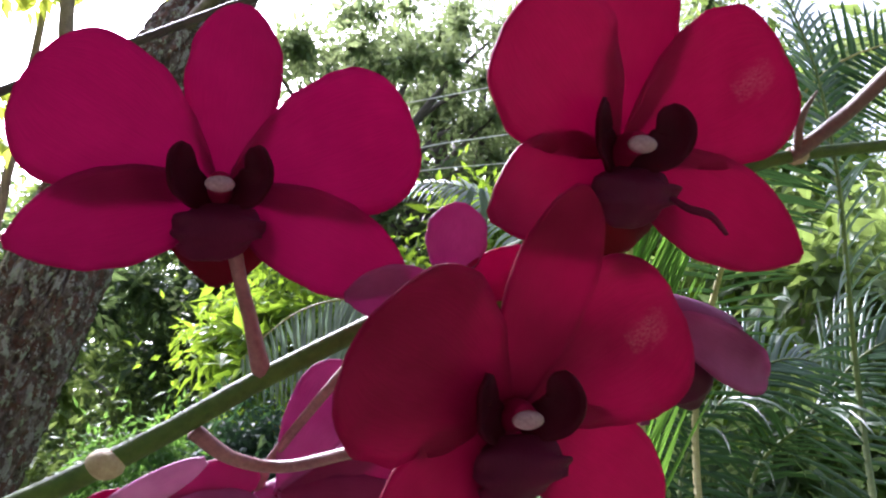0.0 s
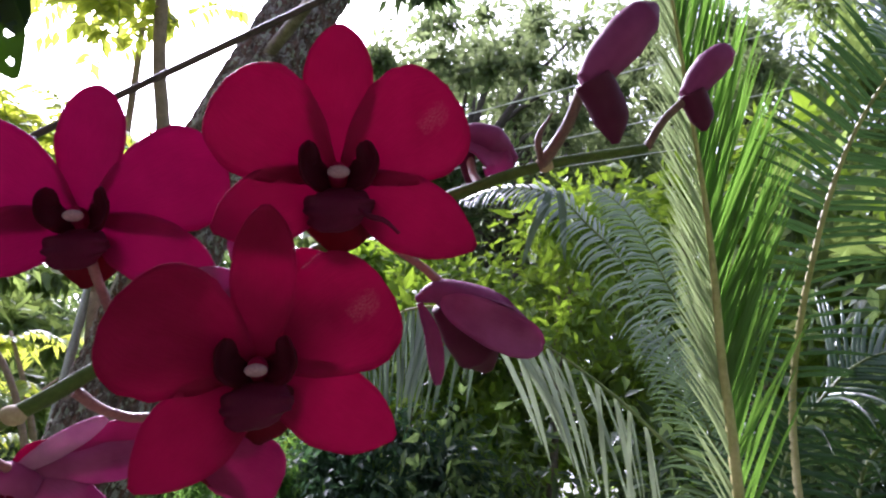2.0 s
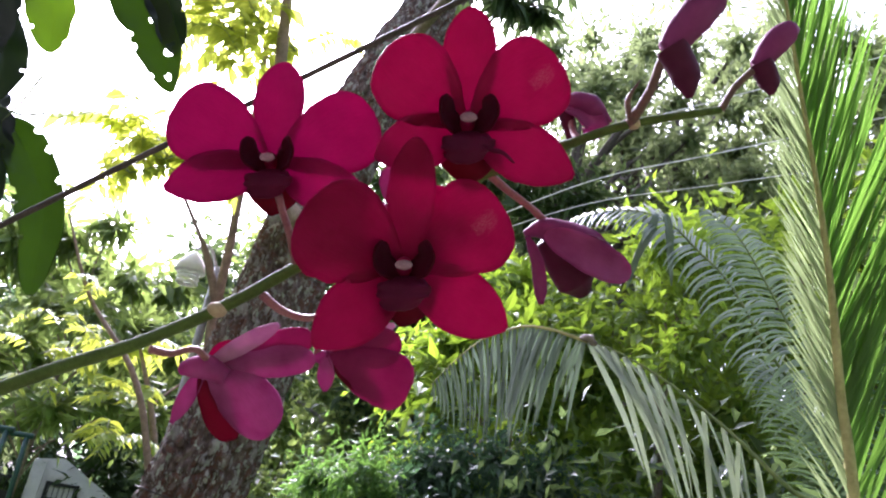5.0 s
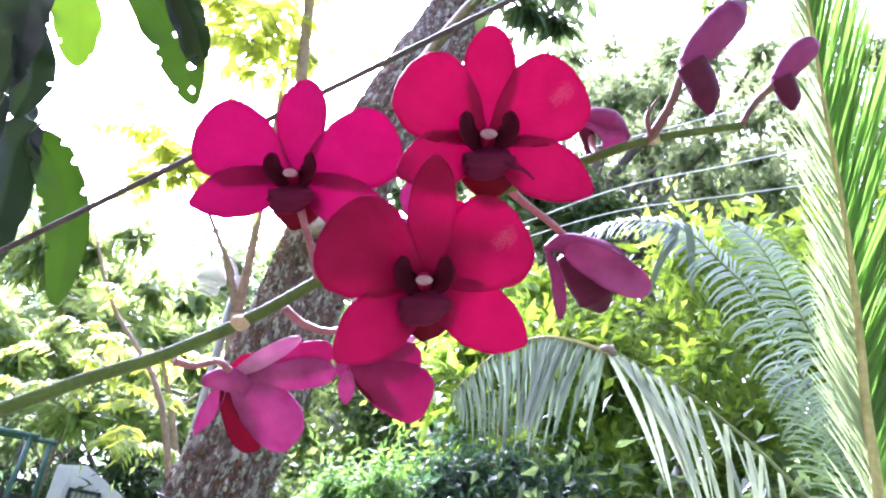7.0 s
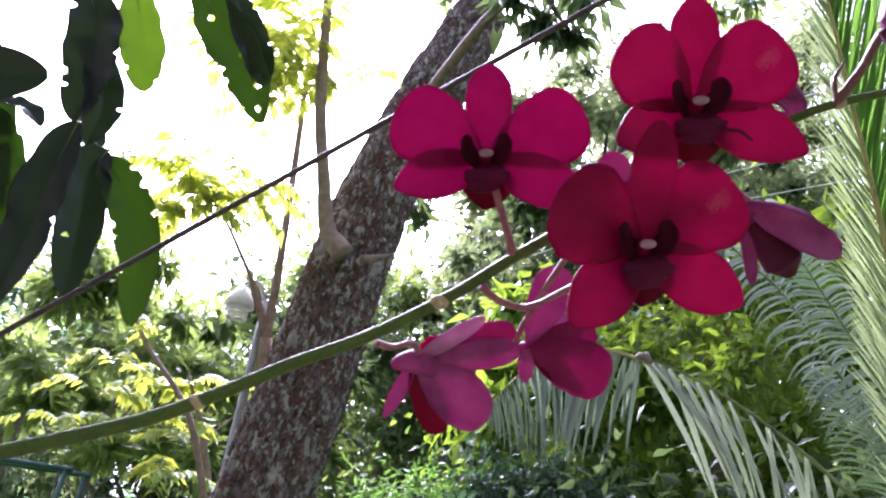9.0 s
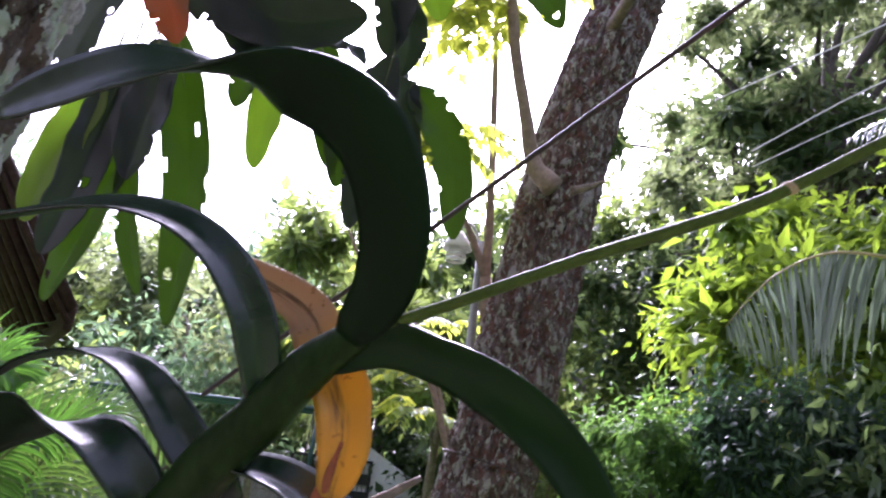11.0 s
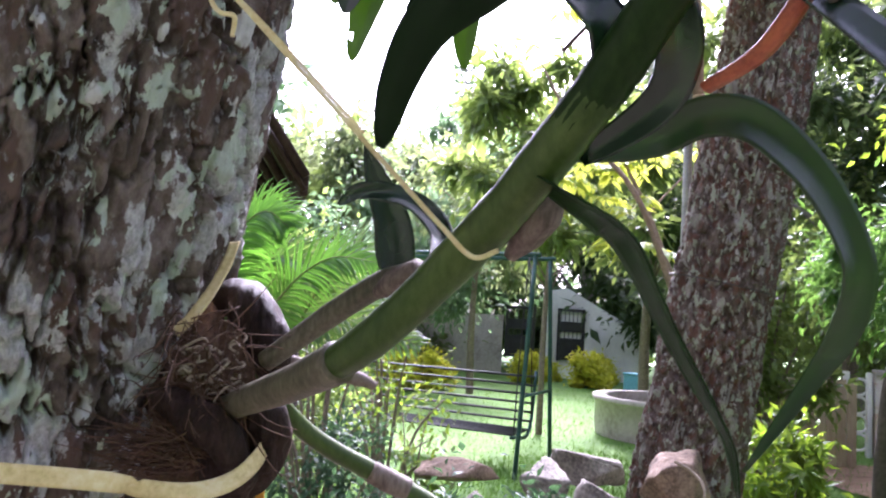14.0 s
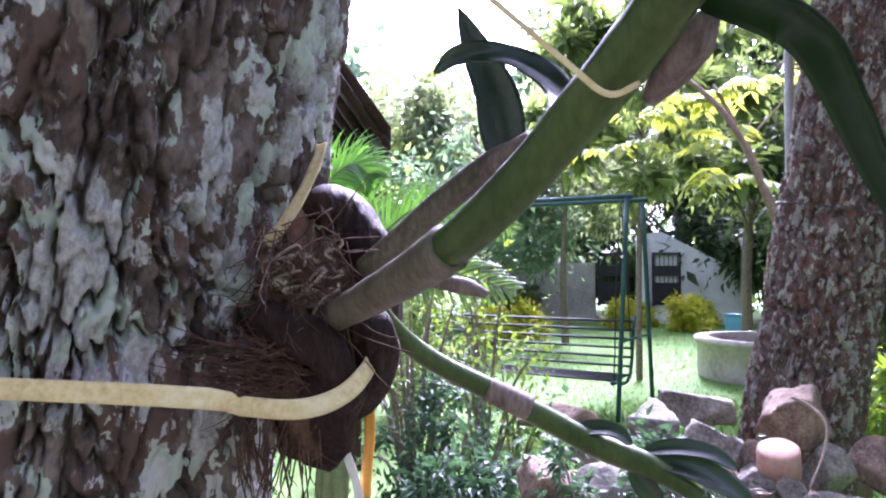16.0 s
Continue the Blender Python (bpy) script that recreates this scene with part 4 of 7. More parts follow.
def hut():
    """Open-sided hut: a steep dark sheet roof with rafters and barge board, plastered wall below."""
    at = V((-5.4428, 2.1129, -0.3000))
    ob = thing("garden_hut", "garden hut with a dark maroon sheet roof", "hut", at)
    out = (V((-0.29, -0.09, 0)) - V((at.x, at.y, 0))).normalized()
    rt = V((-out.y, out.x, 0))
    rot = Matrix(((rt.x, -out.x, 0), (rt.y, -out.y, 0), (0, 0, 1))).to_4x4()

    def slab(name, pts, thick, mat, label=""):
        bm = bmesh.new()
        f = [bm.verts.new(p) for p in pts]
        bm.faces.new(f)
        e = bmesh.ops.extrude_face_region(bm, geom=bm.faces[:])
        bmesh.ops.translate(bm, verts=[v for v in e["geom"] if isinstance(v, bmesh.types.BMVert)], vec=(0, 0, thick))
        bmesh.ops.recalc_face_normals(bm, faces=bm.faces)
        bm.transform(rot)
        return part(name, bm, mat, ob, label, False)
    # ridge runs away from the viewer; the slope falls to the right
    r0, r1 = V((-1.2, -0.9, 4.6)), V((-1.2, 3.2, 4.6))
    e0, e1 = V((0.42, -0.9, 2.24)), V((0.42, 3.2, 2.24))
    slab("roof", [r0, e0, e1, r1], 0.05, M_ROOF)
    slab("roof_slope", [r0, r1, V((-2.8, 3.2, 2.24)), V((-2.8, -0.9, 2.24))], 0.05, M_ROOF)
    for k in range(9):
        y = -0.85 + 0.5 * k
        bm = tube([V((-1.2, y, 4.56)), V((-0.4, y, 3.38)), V((0.38, y, 2.21))], [0.035] * 3, 4, 6)
        bm.transform(rot)
        part("rafter", bm, M_ROOFT, ob)
    for off, w in ((0.0, 0.035), (-0.09, 0.02)):
        bm = tube([V((-1.2, -0.93 + off * 0.2, 4.6 + off)), V((-0.4, -0.93, 3.42 + off)), V((0.44, -0.93, 2.23 + off))], [w] * 3, 4, 6)
        bm.transform(rot)
        part("barge_board", bm, M_ROOFT, ob)
    bm = box(bmesh.new(), (0.05, 4.1, 0.14), (0.44, 1.15, 2.18), None, 0.01)
    bm.transform(rot)
    part("fascia", bm, M_ROOFT, ob)
    bm = box(bmesh.new(), (2.2, 0.14, 2.0), (-1.35, 0.2, 1.0), None, 0.01)
    bm.transform(rot)
    part("wall", bm, M_CONC, ob)
    bm = box(bmesh.new(), (0.5, 0.1, 0.1), (0.0, -0.6, 1.72), (0, 8, 0), 0.01)
    bm.transform(rot)
    part("tie_beam", bm, M_WHITE, ob, "pale weathered tie beam")
    for y in (-0.5, 2.8):
        bm = box(bmesh.new(), (0.11, 0.11, 2.0), (0.25, y, 1.0), None, 0.01)
        bm.transform(rot)
        part("post", bm, M_ROOFT, ob)


hut()


# ---- rubble heap at the foot of the leaning tree ----
S_LAB = "rough broken grey-pink rubble stone on the heap"
stone((0.36, 0.26, 0.17), (-2.5537, 2.7939, 0.4138), (4, 3, 60), M_STONE, 1, "long flat grey rubble stone on top of the heap")
stone((0.42, 0.30, 0.26), (-2.2377, 3.0070, 0.3664), (8, -6, 50), M_STONEB, 2, "large brown rubble block on top of the heap")
stone((0.24, 0.22, 0.20), (-2.4923, 2.4317, 0.3631), (30, 20, 10), M_STONE, 3, S_LAB)
stone((0.20, 0.18, 0.2), (-2.3674, 2.6273, 0.2948), (12, 40, 80), M_STONE, 4, S_LAB)
stone((0.30, 0.24, 0.22), (-2.6093, 1.8921, 0.2054), (5, 10, 20), M_STONEB, 5, S_LAB)
stone((0.34, 0.28, 0.26), (-2.4001, 2.0301, 0.2119), (15, 5, 44), M_STONE, 6, S_LAB)
stone((0.18, 0.14, 0.14), (-2.7482, 2.2271, 0.2456), (25, 15, 70), M_STONE, 7, S_LAB)
stone((0.26, 0.22, 0.24), (-2.0834, 3.0691, 0.1971), (20, 5, 15), M_STONE, 8, S_LAB)
stone((0.28, 0.26, 0.26), (-2.0950, 3.4191, 0.1819), (10, 35, 5), M_STONEB, 9, S_LAB)
stone((0.30, 0.24, 0.24), (-2.1546, 2.5935, 0.1711), (10, 10, 75), M_STONE, 10, S_LAB)
stone((0.32, 0.3, 0.24), (-2.3036, 2.3626, 0.2054), (0, 12, 30), M_STONE, 11, S_LAB)
stone((0.16, 0.14, 0.13), (-2.2832, 2.6656, 0.2827), (40, 12, 30), M_STONE, 12, S_LAB)
stone((0.14, 0.10, 0.20), (-2.2138, 2.6817, 0.2596), (20, 12, 30), M_STONE, 13, S_LAB)
stone((0.32, 0.3, 0.26), (-2.0069, 2.8253, 0.0795), (0, 12, 60), M_STONE, 14, S_LAB)
stone((0.32, 0.3, 0.28), (-2.4074, 2.2116, 0.0223), (0, 22, 60), M_STONEB, 15, S_LAB)
stone((0.36, 0.34, 0.30), (-2.2724, 2.6069, -0.0597), (0, 2, 20), M_STONE, 16, S_LAB)
stone((0.36, 0.34, 0.30), (-2.1652, 2.9620, -0.1936), (5, 2, 50), M_STONE, 17, S_LAB)
stone((0.36, 0.34, 0.30), (-2.6334, 2.0513, -0.0597), (5, 2, 80), M_STONE, 18, S_LAB)
stone((0.40, 0.36, 0.34), (-2.4590, 2.5121, -0.2425), (0, 2, 40), M_STONEB, 19, S_LAB)
stone((0.55, 0.4, 0.16), (-3.6053, 2.9302, 0.1913), (0, 2, 40), M_STONEB, 20, "flat brown boulder lying in the lawn")
for i in range(12):
    q = V((-2.3344, 2.5586, -0.3000)) + V((rnd.uniform(-0.75, 0.75), rnd.uniform(-0.35, 0.35), 0.1))
    stone((0.34, 0.3, 0.26), q, (rnd.uniform(0, 20), rnd.uniform(0, 20), rnd.uniform(0, 180)), (M_STONE, M_STONEB)[i % 2], 40 + i, "grey rubble stone at the bottom of the heap")
for i in range(9):
    q = V((-2.3465, 2.6122, -0.3000)) + V((rnd.uniform(-0.6, 0.6), rnd.uniform(-0.28, 0.28), 0.32))
    stone((0.3, 0.28, 0.24), q, (rnd.uniform(0, 20), rnd.uniform(0, 20), rnd.uniform(0, 180)), (M_STONE, M_STONEB)[i % 2], 60 + i, "grey rubble stone in the middle of the heap")


for i in range(34):
    q = V((-2.1790, 2.4253, -0.3000)) + V((rnd.uniform(-0.42, 0.42), rnd.uniform(-0.12, 0.3), 0.0))
    q.z = GZ + 0.46 + rnd.uniform(-0.06, 0.05)
    k = rnd.uniform(0.07, 0.15)
    stone((k, k * rnd.uniform(0.6, 1.0), k * rnd.uniform(0.6, 0.9)), q, (rnd.uniform(0, 60), rnd.uniform(0, 60), rnd.uniform(0, 180)), (M_STONE, M_STONE, M_STONEB)[i % 3], 80 + i, "small broken grey stone wedged in the heap")


def broken_pot():
    ob = thing("clay_block", "short round terracotta block lying on the rubble", "block", (-2.0627, 2.6379, 0.2828))
    bm = bmesh.new()
    prof = [(0.055, -0.07), (0.085, -0.04), (0.08, 0.068), (0.07, 0.076), (0.02, 0.078)]
    rings = [[bm.verts.new((math.cos(a) * r, math.sin(a) * r, z)) for r, z in prof] for a in [2 * math.pi * k / 28 for k in range(28)]]
    for k in range(28):
        a, b = rings[k], rings[(k + 1) % 28]
        for j in range(len(prof) - 1):
            bm.faces.new((a[j], b[j], b[j + 1], a[j + 1]))
    bm.faces.new([r[-1] for r in rings])
    bm.faces.new([r[0] for r in rings][::-1])
    bm.transform(pose(0, 0, 0, 18, 12, 0))
    part("body", bm, M_POT, ob)


broken_pot()
tw = thing("dry_twine", "frayed dry twine hanging over the rubble", "twine", (-2.0924, 2.8569, 0.5033))
part("cord", tube([V((-2.1177, 2.8169, 0.5246)) - tw.location, V((0.03, 0.0, -0.01)), V((-1.9842, 2.8433, 0.4298)) - tw.location, V((-1.9676, 2.7829, 0.3098)) - tw.location, V((-1.9697, 2.6930, 0.2008)) - tw.location], [0.008, 0.007, 0.005, 0.004], 30, 6, rough=0.3), M_ROOT, tw)


# ---- the leaning tree ----
def leaning_tree():
    base = V((-2.70, 3.69, GZ))
    ob = thing("leaning_tree", "thick tree trunk with furrowed grey-brown bark leaning over the garden", "tree", base)
    b = V((0.119, 0.103, 1.0))
    ax = [b * h for h in (-0.1, 0.9, 1.8, 2.9, 3.9)] + [b * 4.9 + V((0.1, 0.06, 0)), b * 5.8 + V((0.25, 0.12, 0))]
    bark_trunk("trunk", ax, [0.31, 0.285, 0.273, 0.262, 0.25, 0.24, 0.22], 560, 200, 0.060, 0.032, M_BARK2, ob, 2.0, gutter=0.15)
    f = ax[-1]
    k0 = V((-2.2693, 3.6192, 3.1882)) - base
    part("side_branch", tube([k0 + V((0.12, 0.05, -0.15)), k0, V((-2.2678, 3.4521, 3.4568)) - base, V((-2.2674, 3.2499, 3.8153)) - base, V((-2.2497, 3.0643, 4.3329)) - base, V((-2.2532, 2.8601, 5.1974)) - base], [0.075, 0.055, 0.042, 0.038, 0.034, 0.03], 40, 10, rough=0.1), M_SAPL, ob)
    part("twig_stub", tube([V((-2.0304, 3.6731, 2.9985)) - base, V((-1.9190, 3.7052, 3.0271)) - base, V((-1.8267, 3.7109, 3.0541)) - base], [0.03, 0.02, 0.008], 8, 7, rough=0.3), M_TWIG, ob)
    # leaves hanging from the bough
    cs = [V((-0.9792, 3.3618, 4.4139)) - base, V((-0.8197, 3.5180, 4.4522)) - base, V((-1.1139, 3.2487, 4.5597)) - base, V((-0.7636, 3.5255, 4.7431)) - base]
    part("limb", tube([b * 4.6, cs[2], cs[1]], [0.05, 0.03, 0.01], 12, 7), M_TWIG, ob)
    foliage("hanging_leaves", ob, cs, (0.16, 0.16, 0.14), 420, 0.16, M_FDARK, 71, 1.2, 0.32)
    # crown above, out of the walk's sight but shading the place
    cs = [f + V((rnd.uniform(-1.6, 2.2), rnd.uniform(-0.6, 2.4), rnd.uniform(1.6, 3.6))) for _ in range(22)]
    foliage("crown", ob, cs, (0.5, 0.5, 0.4), 3500, 0.15, M_FGRN, 72, 0.7, 0.36)


leaning_tree()
tie = thing("tie_wire", "thin dark wire tied round the leaning trunk", "wire", (-2.501, 3.862, 1.37))
part("loop", tube([V((0.300 * math.cos(a), 0.300 * math.sin(a), -0.05 * math.cos(a) - 0.03 * math.sin(a))) for a in [i * 2 * math.pi / 16 for i in range(17)]], [0.004] * 3, 60, 6), M_WIRE, tie)


def sapling(name, label, pts, radii, leaves, seed):
    """Slender stems carrying sprays of paired, drooping yellow-green leaflets."""
    base = V(pts[0][0])
    ob = thing(name, label, "sapling", base)
    for p, r in zip(pts, radii):
        part("stem", tube([V(q) - base for q in p], r, 26, 9, rough=0.08, seed=seed), M_SAPL, ob)
    r = random.Random(seed)
    vs_c, vs_d, vs_n, vs_l, vs_w = [], [], [], [], []
    for at, count, length in leaves:
        at = V(at) - base
        for k in range(count):
            a = r.uniform(0, 6.283)
            d = V((math.cos(a), math.sin(a), r.uniform(0.0, 0.7))).normalized()
            q = [at, at + d * length * 0.5 + V((0, 0, 0.04)), at + d * length + V((0, 0, -0.10 * r.uniform(0.3, 1.6)))]
            part("leaf_stalk", tube(q, [0.004, 0.003, 0.0015], 8, 5), M_RIBG, ob)
            path = spline(q, 12)
            for i in range(2, 12):
                t = (path[i] - path[i - 1]).normalized()
                s = t.cross(V((0, 0, 1))).normalized()
                for sg in (1, -1):
                    if r.random() < 0.85:
                        vs_c.append(path[i])
                        vs_d.append(s * sg + t * 0.5 + V((0, 0, -0.55)))
                        vs_n.append(V((r.gauss(0, .3), r.gauss(0, .3), 1)))
                        L = length * r.uniform(0.25, 0.37)
                        vs_l.append(L)
                        vs_w.append(L * r.uniform(0.36, 0.46))
    v, f = leaf_arrays(*(np.array([tuple(q) for q in z]) for z in (vs_c, vs_d, vs_n)), np.array(vs_l), np.array(vs_w))
    tagged(raw("leaflets", v, f, M_FYEL, ob), kind="stuff")
    return ob


FORK = V((-2.7771, 3.9938, 2.5913))
FB = V((-2.6901, 4.4763, -0.3000))
sapling("sapling", "slender forked sapling with drooping yellow-green leaflets behind the leaning trunk",
        [[FB, FB.lerp(FORK, 0.5) + V((0.02, 0, 0)), FORK],
         [FORK, (-2.7235, 3.8793, 2.9929), (-2.6268, 3.6436, 3.6236), (-2.5540, 3.4504, 4.0976), (-2.5173, 3.3139, 4.5237)],
         [FORK, (-2.8310, 3.8612, 2.8334), (-2.8355, 3.6761, 2.9683), (-2.9114, 3.4193, 3.2118)]],
        [[0.05, 0.045, 0.042], [0.034, 0.028, 0.024, 0.02, 0.014], [0.03, 0.024, 0.014, 0.008]],
        [((-2.5325, 2.9909, 3.9747), 5, 0.42), ((-2.3427, 3.0317, 4.0385), 5, 0.42), ((-2.4290, 3.1018, 3.8081), 4, 0.4), ((-2.1938, 3.2279, 3.9774), 4, 0.4), ((-2.5655, 2.9828, 4.2275), 5, 0.45), ((-2.3036, 3.0717, 4.2415), 4, 0.45),
         ((-2.5815, 3.0805, 4.0430), 6, 0.45), ((-2.9224, 3.0807, 3.2658), 6, 0.45), ((-2.7799, 3.1512, 3.1966), 5, 0.4), ((-2.9931, 3.1382, 3.0784), 5, 0.4), ((-2.7877, 3.1376, 3.1691), 5, 0.4), ((-2.6229, 3.2184, 3.2139), 4, 0.4)], 81)
sapling("sapling", "thin bare-stemmed young tree with sprays of yellow-green leaves",
        [[(-3.330, 5.649, GZ), (-3.5929, 4.9535, 1.5183), (-3.7221, 4.6117, 2.1881), (-4.0436, 4.2825, 2.6707), (-4.2068, 3.9902, 3.2000)]],
        [[0.034, 0.028, 0.022, 0.014, 0.007]],
        [((-4.4652, 4.4329, 2.2426), 4, 0.42), ((-4.3098, 4.4085, 2.4262), 3, 0.36), ((-4.6595, 4.4634, 2.0130), 4, 0.42), ((-4.0564, 4.3778, 2.7052), 3, 0.3), ((-3.9115, 4.8675, 1.7123), 3, 0.34)], 82)
sapling("sapling", "slanting young stem with a few bright leaves beside the lamp pole",
        [[(-3.5363, 5.4185, -0.3000), (-3.9876, 5.7804, 1.2330), (-4.0208, 5.5208, 1.7507), (-4.1145, 5.3560, 2.1765), (-4.2341, 5.1515, 2.6024)],
         [(-4.1014, 5.3813, 2.0725), (-4.0279, 5.4859, 2.2475), (-3.9201, 5.6417, 2.4604)]],
        [[0.05, 0.035, 0.03, 0.024, 0.012], [0.014, 0.011, 0.006]],
        [((-4.1476, 5.3097, 2.0819), 4, 0.5), ((-4.2682, 5.1059, 2.4604), 5, 0.5), ((-3.9030, 5.6588, 2.6497), 5, 0.45), ((-4.3218, 5.2405, 1.7618), 4, 0.5), ((-4.4381, 5.0293, 2.4349), 4, 0.45)], 83)


def lamp_post():
    top = V((-2.9487, 3.8643, 2.7970))
    ob = thing("garden_lamp", "white shaded garden lamp on a slim grey pole", "lamp", (top.x + 0.11, top.y + 0.13, GZ))
    o = ob.location
    part("pole", tube([V((0, 0, 0)), V((0.0, 0, 1.5)), V((0.0, 0, top.z - GZ + 0.05))], [0.032, 0.03, 0.026], 10, 12), M_POLE, ob)
    c = top - V(o)
    part("arm", tube([V((0, 0, c.z + 0.02)), c.lerp(V((0, 0, c.z)), 0.5) + V((0, 0, 0.16)), c + V((0, 0, 0.12))], [0.012] * 3, 6, 8), M_POLE, ob)
    bm = bmesh.new()
    prof = [(0.015, 0.10), (0.04, 0.08), (0.08, 0.02), (0.10, -0.04), (0.096, -0.04), (0.075, 0.01), (0.03, 0.065)]
    rings = [[bm.verts.new((c.x + math.cos(a) * r, c.y + math.sin(a) * r, c.z + z)) for r, z in prof] for a in [2 * math.pi * k / 28 for k in range(28)]]
    for k in range(28):
        a, b = rings[k], rings[(k + 1) % 28]
        for j in range(len(prof) - 1):
            bm.faces.new((a[j], b[j], b[j + 1], a[j + 1]))
    part("shade", bm, M_LAMPW, ob, "white enamelled shade")
    for k in range(3):
        bm = bmesh.new()
        pts = [V((c.x + math.cos(a) * 0.06, c.y + math.sin(a) * 0.06, c.z - 0.055 - 0.03 * k)) for a in [i * math.pi / 6 for i in range(13)]]
        part("louvre_ring", tube(pts, [0.012] * 3, 26, 6), M_LAMPW, ob)


lamp_post()


# ---- coconut palm ----
def coconut_palm():
    base = V((0.8236, 3.2381, -0.3000))
    ob = thing("coconut_palm", "young coconut palm with one upright bright frond and drooping grey-green ones", "palm", base)
    c = base

    def F(pts, *a, **k):
        return frond(ob, [V(p) - c for p in pts], *a, **k)
    part("stem", tube([V((0, 0, -0.05)), V((0.02, 0, 0.5)), V((0.03, 0.0, 1.0))], [0.13, 0.11, 0.06], 14, 14, rough=0.12), M_RIB, ob)
    # upright young frond: pale short leaflets on one side, long bright ones on the other
    F([(0.72, 3.05, 0.70), (0.639, 2.904, 1.748), (0.603, 2.853, 2.055), (0.574, 2.768, 2.354), (0.525, 2.643, 2.668), (0.447, 2.466, 2.999), (0.355, 2.238, 3.346), (0.266, 2.029, 3.612)],
      0.74, 200, M_PALMY, M_RIB, 91, 0.024, 0.05, 0.019, 0.46, 0.1, (0.25, -0.95, 0.1), 0.0, fwd=(0.85, 0.35), short=0.48, short_mat=M_PALMP, slim=0.62, ragged=0.11)
    # dark frond arching away to the east
    F([(0.8891, 3.0116, 1.2000), (0.9679, 3.2795, 2.0411), (1.0220, 2.9356, 2.6442), (1.1642, 2.7304, 3.0655), (1.3952, 2.5975, 3.3358), (1.7961, 2.5374, 3.4795)],
      0.42, 66, M_PALMK, M_RIB, 92, 0.018, 0.16, 0.025, 1.0, 0.08, (0.35, -0.9, 0.25), 0.1, fwd=(0.1, 0.3))
    F([(1.3771, 2.6915, 1.0000), (1.5611, 3.0760, 2.0746), (1.3507, 2.6532, 2.8667), (1.1777, 2.4597, 3.3489), (0.8774, 2.2903, 3.7586)],
      0.42, 60, M_PALMK, M_RIBG, 97, 0.016, 0.2, 0.026, 1.0, 0.12, (0.4, -0.8, 0.4), 0.1, fwd=(0.1, 0.4))
    # grey frond bending over, kinked where its rib has cracked: sparse broad leaflets before the kink, dense fine ones past it
    F([(0.86, 3.26, 1.15), (0.713, 3.261, 1.637), (0.487, 3.235, 1.782), (0.262, 3.18, 1.968), (0.012, 3.104, 2.13), (-0.192, 3.071, 2.229), (-0.31, 3.053, 2.257)],
      0.60, 13, M_PALMW, M_RIBG, 93, 0.013, 0.30, 0.056, 0.50, 0.40, (0.2, -0.5, 0.85), -0.70, fwd=(-0.75, -0.25), even=True, ragged=0.16)
    F([(-0.29, 3.06, 2.25), (-0.461, 3.025, 2.286), (-0.593, 3.023, 2.287), (-0.75, 3.039, 2.225), (-0.885, 3.085, 2.12), (-0.976, 3.103, 2.014)],
      0.48, 32, M_PALMB, M_RIB, 100, 0.008, 0.6, 0.026, 0.30, 0.02, (0.2, -0.5, 0.85), -0.55, fwd=(0.0, 0.45))
    part("cracked_rib", tube([V((-0.27, 3.03, 2.235)) - c, V((-0.30, 3.03, 2.262)) - c, V((-0.335, 3.04, 2.262)) - c], [0.010, 0.020, 0.008], 8, 8, rough=0.5), M_TWIG, ob, "brown cracked place in a frond's rib")
    # grey-green fronds behind, with short drooping leaflets
    F([(0.87, 3.45, 1.25), (0.805, 3.775, 1.911), (0.66, 3.84, 2.256), (0.489, 3.799, 2.503), (0.302, 3.712, 2.81), (0.141, 3.658, 2.963), (0.011, 3.608, 3.077), (-0.144, 3.578, 3.132), (-0.347, 3.614, 3.144), (-0.557, 3.672, 3.087)],
      0.33, 60, M_PALMB, M_RIBG, 94, 0.012, 0.55, 0.019, 0.85, 0.2, (0.3, -0.7, 0.6), -0.05, fwd=(0.1, 0.3))
    F([(0.87, 3.40, 1.25), (0.791, 3.673, 1.92), (0.692, 3.623, 2.263), (0.554, 3.564, 2.547), (0.424, 3.538, 2.807), (0.311, 3.52, 3.0), (0.154, 3.521, 3.134)],
      0.33, 70, M_PALMG, M_RIBG, 95, 0.012, 0.5, 0.017, 0.9, 0.2, (0.3, -0.7, 0.6), 0.0, fwd=(0.1, 0.3))
    for q in ([(-0.018, 3.5, 3.085), (0.004, 3.53, 2.98), (0.008, 3.552, 2.91), (0.025, 3.603, 2.735)], [(-0.06, 3.512, 3.09), (-0.1, 3.53, 2.97), (-0.145, 3.564, 2.877), (-0.191, 3.608, 2.708)]):
        part("torn_leaflet", blade([V(p) - c for p in q], 0.045, (0.3, -0.9, 0.1), (0.2, 0.5), 16, 4, 0.1, 0.3, 0.1, 0, 4, 0.001), [M_PALMB, M_PALMB], ob)
    F([(0.9079, 3.3188, 1.1000), (0.9963, 3.6162, 1.7525), (1.1673, 3.3816, 2.1215), (1.4278, 3.3518, 2.2795), (1.7953, 3.4235, 2.2197)],
      0.50, 44, M_PALMK, M_RIBG, 96, 0.013, 0.5, 0.024, 0.9, 0.12, (0.3, -0.6, 0.7), 0.0)
    F([(0.84, 3.3615, 1.1000), (0.80, 3.70, 1.55), (0.72, 3.74, 1.95), (0.60, 3.76, 2.25), (0.42, 3.80, 2.47)],
      0.36, 44, M_PALMG, M_RIBG, 98, 0.013, 0.5, 0.020, 0.9, 0.12, (0.3, -0.6, 0.7), 0.0)
